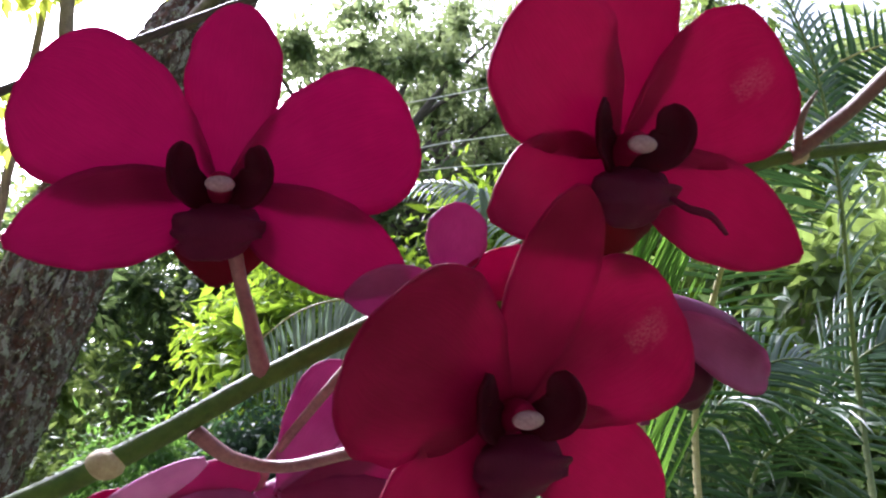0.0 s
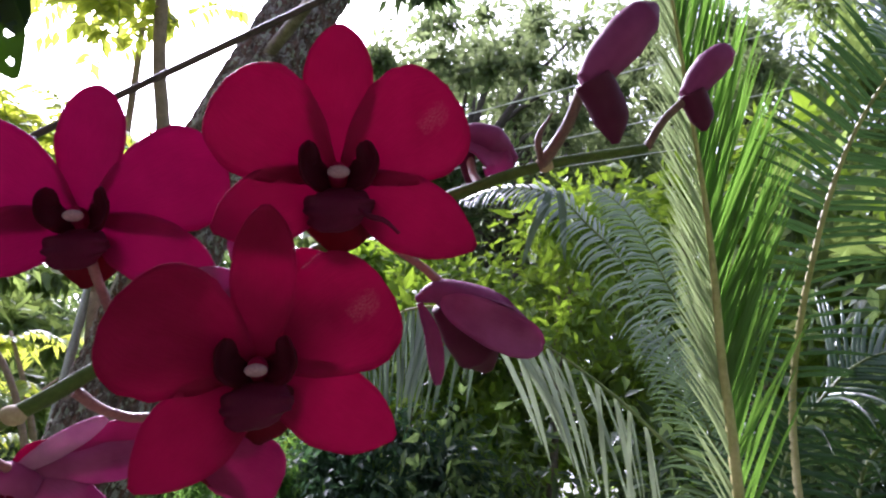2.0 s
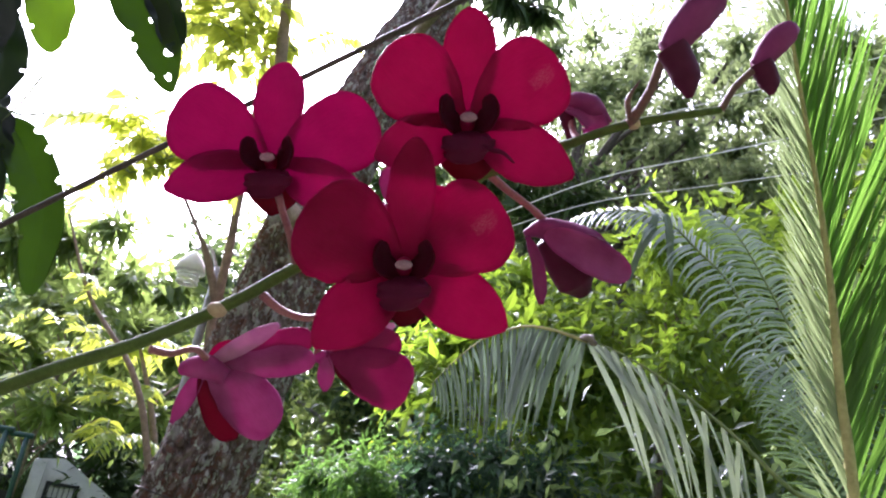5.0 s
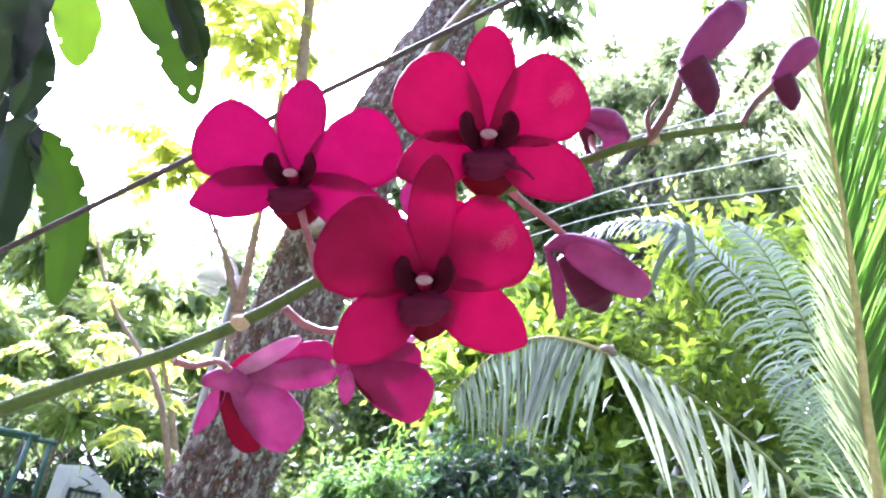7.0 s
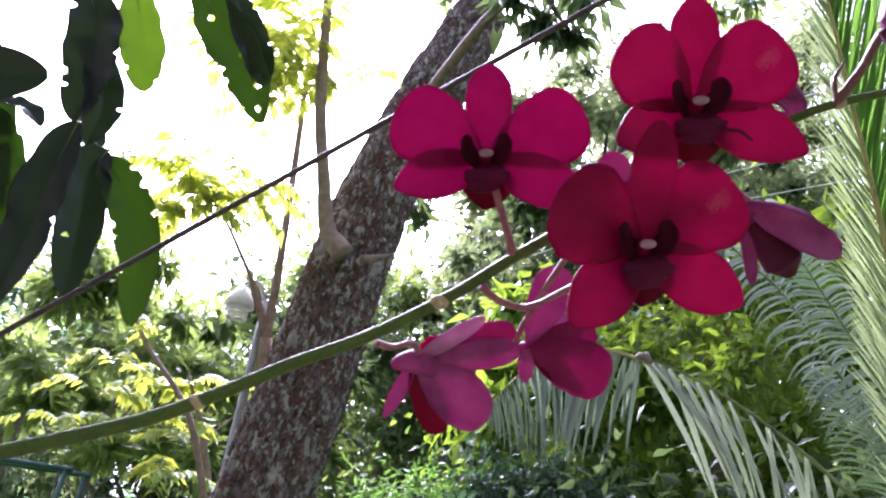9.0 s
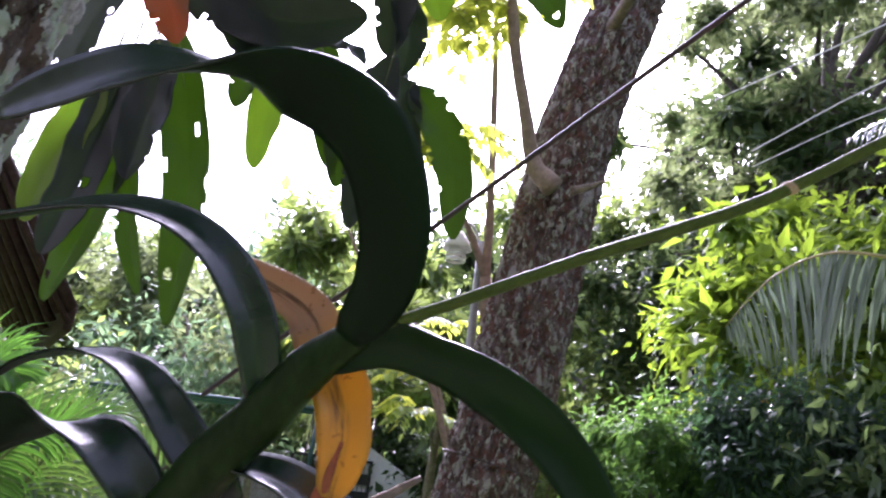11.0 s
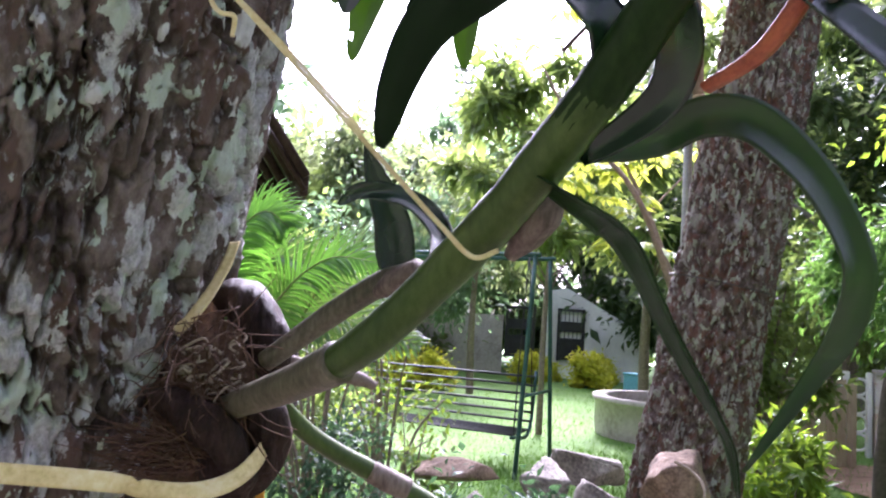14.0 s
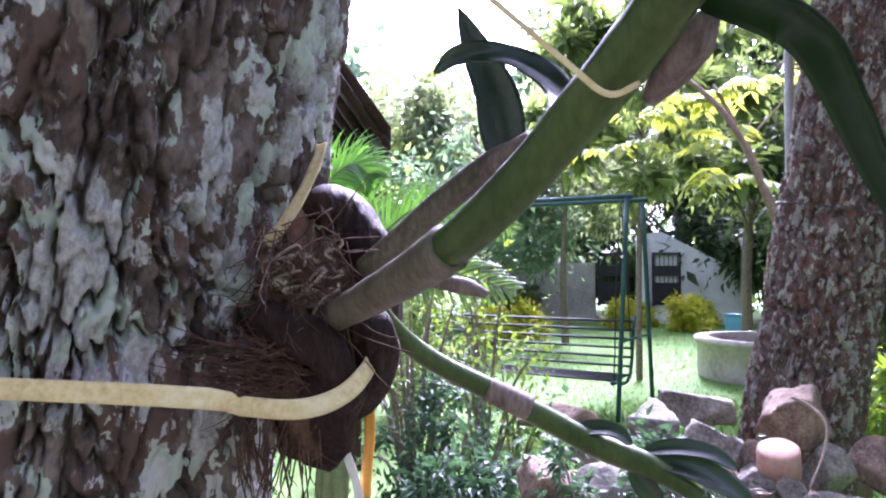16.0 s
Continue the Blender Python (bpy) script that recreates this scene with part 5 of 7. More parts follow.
    F([(1.2316, 3.4205, 1.0000), (1.3192, 3.6284, 1.7388), (1.4584, 3.3122, 2.0109), (1.6482, 3.1075, 2.2768), (2.0147, 3.0560, 2.4397)],
      0.50, 44, M_PALMK, M_RIBG, 99, 0.013, 0.5, 0.024, 0.9, 0.12, (0.3, -0.6, 0.7), 0.0)


coconut_palm()


def feather_palm():
    base = V((-3.0432, 1.1193, -0.3000))
    ob = thing("feather_palm", "clumping feather palm with bright arching fronds", "palm", base)
    crown = V((-3.2713, 1.2953, 0.9075)) - base
    tips = [((-3.3707, 1.1021, 1.3858), (-3.4056, 0.9562, 1.2291)), ((-3.3648, 1.2322, 1.4766), (-3.1934, 1.4130, 1.4221)), ((-3.0770, 1.2711, 1.2852), (-2.8508, 1.5043, 1.2408)),
            ((-3.2209, 1.4291, 1.2032), (-2.9584, 1.8389, 1.1670)), ((-3.2216, 1.0041, 1.1908), (-3.2646, 0.8640, 0.9642)), ((-2.9881, 1.3976, 1.0917), (-2.5538, 1.7091, 0.9761)),
            ((-3.6266, 1.2895, 1.3120), (-3.9168, 1.3288, 1.0964)), ((-3.2465, 1.0187, 0.9924), (-3.3049, 0.8664, 0.7500))]
    for k, (m, e) in enumerate(tips):
        frond(ob, [crown - V((0, 0, 0.25)), crown, V(m) - base, V(e) - base], 0.34, 34, (M_PALM, M_PALMF, M_PALM)[k % 3], M_RIBG, 110 + k, 0.009, 0.35, 0.026, 0.9, 0.3, (0.6, -0.5, 0.6), 0.2)
    for k, q in enumerate(([(-2.9901, 1.063, 1.0479), (-2.944, 1.0425, 1.178), (-2.8688, 1.0668, 1.3408), (-2.7809, 1.1153, 1.428), (-2.7004, 1.1687, 1.4025)],
                           [(-2.9454, 1.1549, 0.966), (-2.8701, 1.202, 1.0917), (-2.7735, 1.2718, 1.2287), (-2.6649, 1.3508, 1.2996), (-2.5361, 1.4587, 1.2859)],
                           [(-2.9476, 1.3066, 0.9092), (-2.9083, 1.3996, 1.1364), (-2.8056, 1.469, 1.3028), (-2.6807, 1.5672, 1.3368), (-2.5723, 1.7251, 1.2078)],
                           [(-2.9518, 1.0851, 1.0707), (-2.9254, 1.0196, 1.2326), (-2.8534, 1.0409, 1.38), (-2.7658, 1.0972, 1.4478), (-2.6885, 1.1527, 1.3917)])):
        frond(ob, [crown - V((0, 0, 0.2))] + [V(p) - base for p in q], 0.25, 40, (M_PALMF, M_PALM)[k == 2], M_RIBG, 130 + k, 0.008, 0.45, 0.017, 0.75, 0.25, (0.5, -0.6, 0.6), 0.05, fwd=(0.3, 0.5))
    for k in range(3):
        part("stem", tube([V((0.07 * k - 0.07, 0.03, -0.05)), V((0.08 * k - 0.08, 0.03, 0.5)), crown + V((0.05 * k - 0.05, 0.02, 0))], [0.04, 0.034, 0.03], 16, 10), M_RIBG, ob)


feather_palm()


# ---- shrubs and trees, from near to far ----
fern = bush("fern_bush", "dense bright green ferny bush under the palms", (-1.9612, 5.2454, -0.3000), (1.35, 0.9, 2.25), 0.085, 10000, M_FERN, 121, 0.8, 0.26, 50, 2, low=0.70, tuft=0.14)
part("trunk", tube([V((-0.16, -0.10, -0.05)), V((-0.14, -0.10, 0.8)), V((-0.05, -0.06, 1.5)), V((0.1, 0, 2.0))], [0.055, 0.045, 0.04, 0.015], 16, 8, rough=0.2), M_DARKT, fern, "dark vine-wrapped trunk")
bush("vine_bush", "vine-covered grey-green bush with drooping sprays", (-1.2147, 5.2616, -0.3000), (1.35, 0.9, 2.4), 0.08, 10000, M_VINE, 122, 1.0, 0.36, 50, 3, low=0.68, tuft=0.14)
bush("vine_bush", "dark vine-hung bush beside the palm", (-0.4271, 4.8814, -0.3000), (0.9, 0.7, 1.9), 0.13, 6000, M_FDARK, 123, 0.6, 0.4, 34, 6, low=0.2)
bush("shrub", "dark green shrub in shade under the palm fronds", (0.6959, 4.9513, -0.3000), (1.2, 0.9, 2.2), 0.16, 5000, M_FDARK, 124, 0.5, 0.4, 30, 6)
bush("shrub", "green shrub in shade behind the palm", (1.7232, 4.2650, -0.3000), (1.3, 1.0, 2.4), 0.15, 5500, M_FDARK, 125, 0.5, 0.4, 30, 6)
tree("small_tree", "tall bright yellow-green leafy shrub tree", (-1.3357, 6.8714, -0.3000), 4.2, 1.15, 0.12, 8500, M_FLIME, 131, M_TWIG, 0.06, 34, 0.4)
tree("small_tree", "tall yellow-green shrub tree behind the fronds", (-0.0000, 6.8000, -0.3000), 4.5, 1.3, 0.12, 8500, M_FLIME, 132, M_TWIG, 0.06, 34, 0.45, dense=False)
tree("small_tree", "light green tree with open branches behind the palm", (1.7672, 8.3143, -0.3000), 5.6, 2.0, 0.17, 6500, M_FLIME, 133, M_TWIG, 0.09, 30, 0.3)
tree("small_tree", "green tree thick with leaves behind the palm", (3.1696, 6.7973, -0.3000), 5.2, 2.0, 0.17, 7500, M_FGRN, 134, M_TWIG, 0.09, 34, 0.2)
tree("shade_tree", "tall sparse shade tree with twisting grey limbs", (-0.4886, 13.9915, -0.3000), 12.0, 4.4, 0.20, 44000, M_FFAR, 141, M_DARKT, 0.30, 140, 0.36, 0.3, (0.6, 0), 0.42, 44, tuft=0.15, dense=False)
tree("shade_tree", "tall spreading tree with dark clumped leaves and bare limbs", (-2.8119, 12.1796, -0.3000), 7.8, 3.3, 0.17, 15000, M_FDARK, 142, M_DARKT, 0.2, 70, 0.45, 0.3, (-0.3, 0), 0.42, 30, tuft=0.20)
tree("shade_tree", "tall open-crowned tree against the sky", (3.6288, 14.5544, -0.3000), 12.5, 4.4, 0.20, 36000, M_FFAR, 143, M_DARKT, 0.26, 100, 0.35, 0.3, (0.5, 0), 0.42, 36, tuft=0.15, dense=False)
tree("shade_tree", "tall leafy tree at the garden's far side", (6.7873, 12.2447, -0.3000), 11.0, 4.0, 0.2, 9000, M_FGRN, 144, M_GREYT, 0.2, 40, 0.3, 0.3, (0, 0), 0.42, 12)
tree("shade_tree", "tall light-leaved tree with thin upright limbs", (-1.7208, 10.8646, -0.3000), 9.4, 2.9, 0.17, 20000, M_FFAR, 148, M_DARKT, 0.20, 80, 0.5, 0.3, (0.2, 0), 0.42, 36, tuft=0.16, dense=False)
tree("shade_tree", "broad dark tree over the garden wall", (-5.9937, 14.8349, -0.3000), 7.6, 3.3, 0.2, 9000, M_FGRN, 145, M_GREYT, 0.2, 44, 0.25, 0.3, (0, 0), 0.42, 10)
tree("garden_tree", "leafy dark green tree beyond the saplings", (-6.60, 6.85, -0.3000), 4.35, 1.55, 0.15, 5200, M_FGRN, 157, M_TWIG, 0.035, 40, 0.60, 0.6, (0.1, 0.0), 0.40, 16, tuft=0.24)
tree("garden_tree", "leafy green tree behind the leaning trunk and saplings", (-6.10, 9.40, -0.3000), 4.9, 1.5, 0.15, 5000, M_FDARK, 158, M_TWIG, 0.04, 40, 0.58, 0.6, (0.0, 0.0), 0.40, 14, tuft=0.24)
tree("garden_tree", "small garden tree with a slanting trunk and dark leaves", (-7.4072, 10.1800, -0.3000), 4.3, 1.8, 0.16, 4200, M_FGRN, 146, M_TWIG, 0.08, 30, 0.62, 0.6, (0.35, -0.3), 0.42, 10, dense=False)
tree("garden_tree", "dark leafy garden tree behind the swing", (-10.3460, 9.0642, -0.3000), 4.4, 1.6, 0.16, 4600, M_FFAR, 147, M_TWIG, 0.06, 32, 0.5, 0.6, dense=False)
tree("garden_tree", "light green garden tree across the lawn", (-11.6406, 8.1061, -0.3000), 3.9, 1.8, 0.18, 5000, M_FBLUE, 149, M_TWIG, 0.07, 32, 0.35, 0.6, dense=False)
tree("shade_tree", "rounded bluish-green tree beyond the lawn", (-16.8530, 14.1413, -0.3000), 6.3, 3.4, 0.24, 9000, M_FBLUE, 151, M_GREYT, 0.16, 44, 0.1, 0.3)
tree("shade_tree", "rounded green tree beyond the lawn", (-16.2862, 9.7857, -0.3000), 5.3, 3.0, 0.22, 8500, M_FFAR, 152, M_GREYT, 0.16, 40, 0.1, 0.3)
tree("shade_tree", "leafy green tree near the hut", (-14.8349, 5.9937, -0.3000), 4.4, 2.6, 0.2, 8000, M_FGRN, 153, M_GREYT, 0.16, 40, 0.1, 0.3)
tree("shade_tree", "dark green tree across the lawn", (-14.1413, 16.8530, -0.3000), 7.0, 3.5, 0.24, 9000, M_FDARK, 154, M_GREYT, 0.16, 44, 0.1, 0.3)
tree("shade_tree", "green tree behind the leaning trunk", (-9.5000, 16.4545, -0.3000), 7.4, 3.4, 0.22, 9000, M_FDARK, 155, M_GREYT, 0.16, 44, 0.1, 0.3)
tree("shade_tree", "green tree past the hut", (-14.8540, 2.0876, -0.3000), 5.0, 3.0, 0.22, 8000, M_FGRN, 156, M_GREYT, 0.16, 44, 0.1, 0.3)
bush("twiggy_shrub", "open twiggy shrub with small bright leaves", (-4.2709, 2.7876, -0.3000), (0.6, 0.5, 1.5), 0.055, 600, M_FLIME, 161, 0.4, 0.45, 40, 18, tuft=0.2)
bush("twiggy_shrub", "open twiggy shrub with small green leaves before the swing", (-3.9921, 2.1160, -0.3000), (0.55, 0.5, 1.55), 0.06, 550, M_FDARK, 162, 0.4, 0.45, 40, 18, tuft=0.2)
bush("twiggy_shrub", "low leafy shrub before the swing bench", (-3.6649, 2.1203, -0.3000), (0.5, 0.45, 0.8), 0.05, 2200, M_VINE, 163, 0.4, 0.45, 34, 12, tuft=0.22)
bush("twiggy_shrub", "pale leafy shrub half hiding the swing", (-4.1456, 2.9336, -0.3000), (0.4, 0.35, 0.95), 0.06, 480, M_FGRN, 164, 0.4, 0.45, 30, 14, tuft=0.2)
bush("twiggy_shrub", "dark small-leaved shrub at the foot of the near tree", (-2.02, 1.66, -0.3000), (0.55, 0.45, 0.85), 0.045, 3200, M_VINE, 173, 0.4, 0.45, 44, 16, tuft=0.2)
bush("low_plant", "low dark green bedding plants at the lawn edge", (-3.0587, 1.7078, -0.3000), (0.5, 0.4, 0.5), 0.07, 1800, M_VINE, 165, 0.4, 0.45, 24, 8)
bush("shrub", "small round green shrub beside the leaning trunk", (-2.6175, 4.9368, -0.3000), (0.36, 0.36, 0.75), 0.11, 1300, M_FLIME, 166, 0.4, 0.4, 20, 6)
bush("shrub", "dark green shrub along the wall", (-4.4534, 10.4623, -0.3000), (0.9, 0.7, 3.6), 0.14, 4200, M_FGRN, 167, 0.6, 0.4, 30, 6, low=0.3)
bush("shrub", "vine-hung dark thicket over the wall", (-3.6194, 11.7008, -0.3000), (1.7, 0.9, 4.2), 0.15, 8000, M_FBLUE, 168, 0.5, 0.4, 40, 6, low=0.25, tuft=0.26)
bush("shrub", "pale green shrub behind the leaning trunk", (-3.8785, 6.9970, -0.3000), (0.8, 0.7, 2.2), 0.11, 4500, M_FGRN, 171, 0.5, 0.42, 34, 8, low=0.35)
bush("shrub", "light green leafy shrub near the feather palm", (-6.1806, 3.2863, -0.3000), (0.8, 0.7, 1.9), 0.10, 3000, M_FGRN, 172, 0.5, 0.42, 34, 8)
post = thing("wooden_post", "plain brown wooden post by the wall", "post", (-2.2726, 8.0259, -0.3000))
part("shaft", tube([V((0, 0, -0.05)), V((0.01, 0, 0.7)), V((0, 0, 1.5))], [0.075, 0.07, 0.065], 8, 12, rough=0.06), M_BAMB, post)


def conifer():
    base = V((-19.9172, 16.7125, -0.3000))
    ob = thing("norfolk_pine", "tall distant pine with tiers of bare-looking branches", "tree", base)
    part("trunk", tube([V((0, 0, 0)), V((0.1, 0, 5)), V((0.0, 0, 10.5))], [0.18, 0.13, 0.03], 20, 8), M_GREYT, ob)
    r = random.Random(5)
    cs, ds, ls = [], [], []
    for k in range(15):
        z = 3.5 + k * 0.48
        L = 1.5 * (1 - (z - 3.0) / 8.6) + 0.2
        for j in range(6):
            a = j * math.pi / 3 + k * 0.4 + r.uniform(-.2, .2)
            e = V((math.cos(a) * L, math.sin(a) * L, z + 0.28 * L))
            part("branch", tube([V((0, 0, z)), V((math.cos(a) * L * 0.6, math.sin(a) * L * 0.6, z - 0.02)), e], [0.025, 0.018, 0.006], 8, 5), M_GREYT, ob)
            for i in range(26):
                u = r.uniform(0.25, 1.0)
                cs.append((math.cos(a) * L * u, math.sin(a) * L * u, z + 0.26 * L * u * u))
                ds.append((math.cos(a) + r.gauss(0, .5), math.sin(a) + r.gauss(0, .5), r.uniform(-0.2, 0.8)))
                ls.append(0.22)
    n = len(cs)
    rs = np.random.default_rng(4)
    v, f = leaf_arrays(np.array(cs), np.array(ds), rs.normal(size=(n, 3)), np.array(ls), np.array(ls) * 0.25)
    raw("needles", v, f, M_FBLUE, ob)


conifer()

# unseen trees added behind the camera to block light, then the far woodland belt
for k in range(8):
    az = 108 + k * 26
    a = radians(az)
    tree("shade_tree", "unseen tall leafy tree added behind the camera to block light", (-math.sin(a) * 11, math.cos(a) * 11, GZ), 7.6 + 0.7 * (k % 3), 3.4, 0.30, 3200, (M_FGRN, M_FFAR, M_FDARK)[k % 3], 200 + k, M_GREYT, 0.2, 26, 0.1, 0.3, limbs=5)
for k in range(14):
    az = -40 + k * 10
    a = radians(az)
    tree("shade_tree", "distant tree in the woodland beyond the garden", (-math.sin(a) * 27, math.cos(a) * 27, GZ), 7.0 + (k * 7 % 3), 4.0, 0.34, 3600, (M_FFAR, M_FGRN, M_FBLUE)[k % 3], 240 + k, M_GREYT, 0.2, 30, 0.05, 0.3, limbs=5)


def yellow_flower():
    """A small open yellow flower among the vine leaves."""
    at = V((-1.3331, 5.5070, 2.0363))
    ob = thing("vine_flower", "small open yellow flower on the grey-green vine", "flower", at)
    for k in range(5):
        a = k * 2 * math.pi / 5
        d = V((math.cos(a), -0.35, math.sin(a))).normalized()
        part("petal", blade([V((0, 0, 0)), d * 0.022, d * 0.042 + V((0, -0.006, 0))], 0.034, (0, -1, 0.1), (0.6, 0.4), 10, 6, 0.2, 0, 0.05, 0, k, 0.001), [M_YFLOW, M_YFLOW], ob)
    part("throat", tube([V((0, 0.03, 0)), V((0, 0.005, 0)), V((0, -0.006, 0))], [0.004, 0.008, 0.005], 6, 8), M_YFLOW, ob)
    part("flower_stalk", tube([V((0, 0.03, 0)), V((0.01, 0.08, -0.05)), V((0.0, 0.16, -0.16))], [0.003, 0.003, 0.003], 8, 6), M_RIBG, ob)


yellow_flower()


# ---- wires strung over the garden ----
def line(name, label, pts, r, mat):
    o = V(pts[0])
    ob = thing(name, label, "wire", o)
    part("strand", tube([V(p) - o for p in pts], [r] * 3, 40, 6), mat, ob)
    return ob


line("overhead_line", "thin pale line strung between the trees", [(-1.1630, 4.4060, 3.4594), (-0.4682, 4.6780, 3.9380), (0.2887, 5.0103, 4.3309), (1.9745, 5.7069, 5.1857)], 0.005, M_LINE)
line("overhead_line", "thin pale line strung between the trees", [(-1.4277, 4.5513, 3.9570), (-0.3178, 4.9241, 4.5494), (0.5429, 5.2518, 5.0383), (2.0894, 5.8749, 5.9451)], 0.005, M_LINE)
line("overhead_line", "thin pale line strung between the trees", [(-1.2056, 4.6234, 3.4535), (-0.5183, 4.9202, 3.8696), (0.3086, 5.2933, 4.2275), (2.0579, 6.0651, 4.9640)], 0.004, M_LINE)


# ---- the near trunk that carries the orchid ----
def orchid_trunk():
    base = V((-1.290, -0.130, GZ))
    ob = thing("near_tree", "broad tree trunk with plated brown bark and pale grey lichen", "tree", base)
    b = V((0.258, 0.071, 1.0))
    part("root_flare", tube([V((-0.02, 0, -0.05)), b * 0.3, b * 0.75], [0.27, 0.195, 0.178], 20, 40, rough=0.08), M_BARK, ob)
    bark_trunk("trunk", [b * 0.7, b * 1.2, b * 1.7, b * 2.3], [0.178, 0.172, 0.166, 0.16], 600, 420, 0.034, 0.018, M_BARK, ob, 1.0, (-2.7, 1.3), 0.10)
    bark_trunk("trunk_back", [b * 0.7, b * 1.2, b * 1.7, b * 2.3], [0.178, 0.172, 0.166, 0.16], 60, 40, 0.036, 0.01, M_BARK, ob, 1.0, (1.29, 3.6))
    part("upper_trunk", tube([b * 2.28, b * 3.2, b * 4.4], [0.158, 0.155, 0.14], 20, 40, rough=0.08), M_BARK, ob)
    # unseen crown, spread over and behind the camera to block skylight from there
    foliage("crown", ob, [b * 4.6 + V((rnd.uniform(-1.9, 2.2), rnd.uniform(-2.8, 0.3), rnd.uniform(-0.3, 1.4))) for _ in range(70)], (0.5, 0.5, 0.35), 20000, 0.19, M_FDARK, 301, 0.6, 0.32)


orchid_trunk()


def husk():
    c = V((-0.7688, 0.1045, 1.0210))
    ob = thing("coconut_husk_planter", "dark brown shaggy coconut husk strapped to the trunk as a planter", "planter", c)
    right, fwd, up = V((0.545, 0.839, 0)), V((-0.839, 0.545, 0)), V((0, 0, 1))
    r = random.Random(3)

    def flap(pts, width, face, seed, bulge, mat=M_HUSK, name="husk_flap"):
        """A thick curled piece of torn husk, ribbed along its length."""
        bm = blade([V(p) - c for p in pts], width, face, (0.28, 0.3), 60, 16, bulge, 0.0, 0.12, 0, seed, 0.005)
        for v in bm.verts:
            q = v.co
            v.co = q + fwd * (-0.0022 * noise.noise(V((q.dot(right) * 260, q.z * 60, seed))) - 0.0012 * noise.noise(q * 420))
        return part(name, bm, [mat, mat], ob)
    CF = (0.55, -0.8, 0.1)
    flap([(-0.7875, 0.0904, 1.1007), (-0.7616, 0.1022, 1.1103), (-0.7433, 0.1164, 1.0945), (-0.7369, 0.1237, 1.0708), (-0.7405, 0.1286, 1.0464)], 0.036, (0.8, -0.4, 0.35), 1, -0.7)
    flap([(-0.7972, 0.1113, 1.1164), (-0.7796, 0.1298, 1.1058), (-0.7703, 0.1455, 1.0775), (-0.7667, 0.1529, 1.0371), (-0.7720, 0.1467, 0.9966), (-0.7849, 0.1285, 0.9643)], 0.045, (0.85, 0.1, 0.2), 2, -0.6)
    flap([(-0.7618, 0.0503, 1.0372), (-0.7322, 0.0634, 1.0271), (-0.7203, 0.0787, 1.0101), (-0.7244, 0.0919, 0.9879), (-0.7366, 0.1015, 0.9709)], 0.030, (0.5, -0.8, 0.3), 3, -0.7)
    flap([(-0.7288, 0.0976, 1.0330), (-0.7203, 0.1112, 1.0223), (-0.7223, 0.1164, 1.0039), (-0.7331, 0.1118, 0.9813), (-0.7432, 0.1006, 0.9700)], 0.034, (0.75, -0.6, 0.0), 4, -0.7)
    flap([(-0.7502, 0.0837, 1.0178), (-0.7374, 0.0861, 0.9973), (-0.7416, 0.0881, 0.9751), (-0.7574, 0.0890, 0.9468), (-0.7643, 0.0880, 0.9362)], 0.05, CF, 5, -0.5)
    flap([(-0.7805, 0.0645, 0.9826), (-0.7611, 0.0729, 0.9736), (-0.7593, 0.0800, 0.9585), (-0.7713, 0.0769, 0.9418)], 0.045, (0.4, -0.9, 0), 6, -0.5, M_FIBRE)
    # matted fibre behind the flaps
    bm = bmesh.new()
    bmesh.ops.create_icosphere(bm, subdivisions=5, radius=1.0)
    for v in bm.verts:
        q = v.co
        k = 1 + 0.25 * noise.noise(q * 2.1) + 0.16 * noise.noise(V((q.x * 14, q.y * 14, q.z * 4))) + 0.1 * noise.noise(q * 16)
        v.co = right * (q.x * 0.036 * k) + fwd * (q.y * 0.040 * k) + up * (q.z * 0.074 * k) + right * -0.012 + fwd * 0.008
    part("fibre_core", bm, M_FIBRE, ob)

    def strands(name, n, centre, spread, way, wob, length, rad, mat):
        bm = bmesh.new()
        for k in range(n):
            p = V(centre) - c + right * r.uniform(-1, 1) * spread[0] + up * r.uniform(-1, 1) * spread[1] - fwd * r.uniform(0, 0.012)
            d = V(way) + right * r.gauss(0, wob) + up * r.gauss(0, wob) - fwd * abs(r.gauss(0, wob))
            L = length * r.uniform(0.5, 1.3)
            pts = [p, p + d * L * 0.4 + up * r.gauss(0, 0.003), p + d * L * 0.75 - fwd * r.gauss(0.002, 0.003), p + d * L + right * r.gauss(0, 0.004)]
            tube(pts, [rad, rad * 0.9, rad * 0.5], 9, 4, bm)
        return tagged(part(name, bm, mat, ob), kind="stuff")
    strands("loose_fibres", 150, (-0.7509, 0.0689, 0.9988), (0.022, 0.014), right * -0.9 + up * 0.12, 0.3, 0.034, 0.0005, M_FIBRE)
    strands("hanging_fibres", 55, (-0.7663, 0.0750, 0.9542), (0.030, 0.012), up * -1.0, 0.22, 0.04, 0.0006, M_FIBRE)
    strands("tangled_fibres", 130, (-0.7521, 0.0824, 1.0615), (0.030, 0.030), right * 0.3 - up * 0.5, 0.7, 0.03, 0.0005, M_FIBRE)
    for k in range(20):
        p = V((-0.7408, 0.0815, 1.0616)) - c + right * r.uniform(-0.022, 0.022) + V((0, 0, r.uniform(-0.02, 0.012)))
        pts = [p]
        for j in range(4):
            pts.append(pts[-1] + right * r.uniform(-0.012, 0.014) + V((0, 0, r.uniform(-0.009, 0.006))) - fwd * r.uniform(-0.006, 0.006))
        part("root", tube(pts, [0.0010, 0.0011, 0.0009, 0.0006], 16, 6), M_ROOT, ob)


husk()


# ---- the orchid: canes, leaves and flowering stem ----
ORCHID = V((-0.7490, 0.1071, 1.0297))
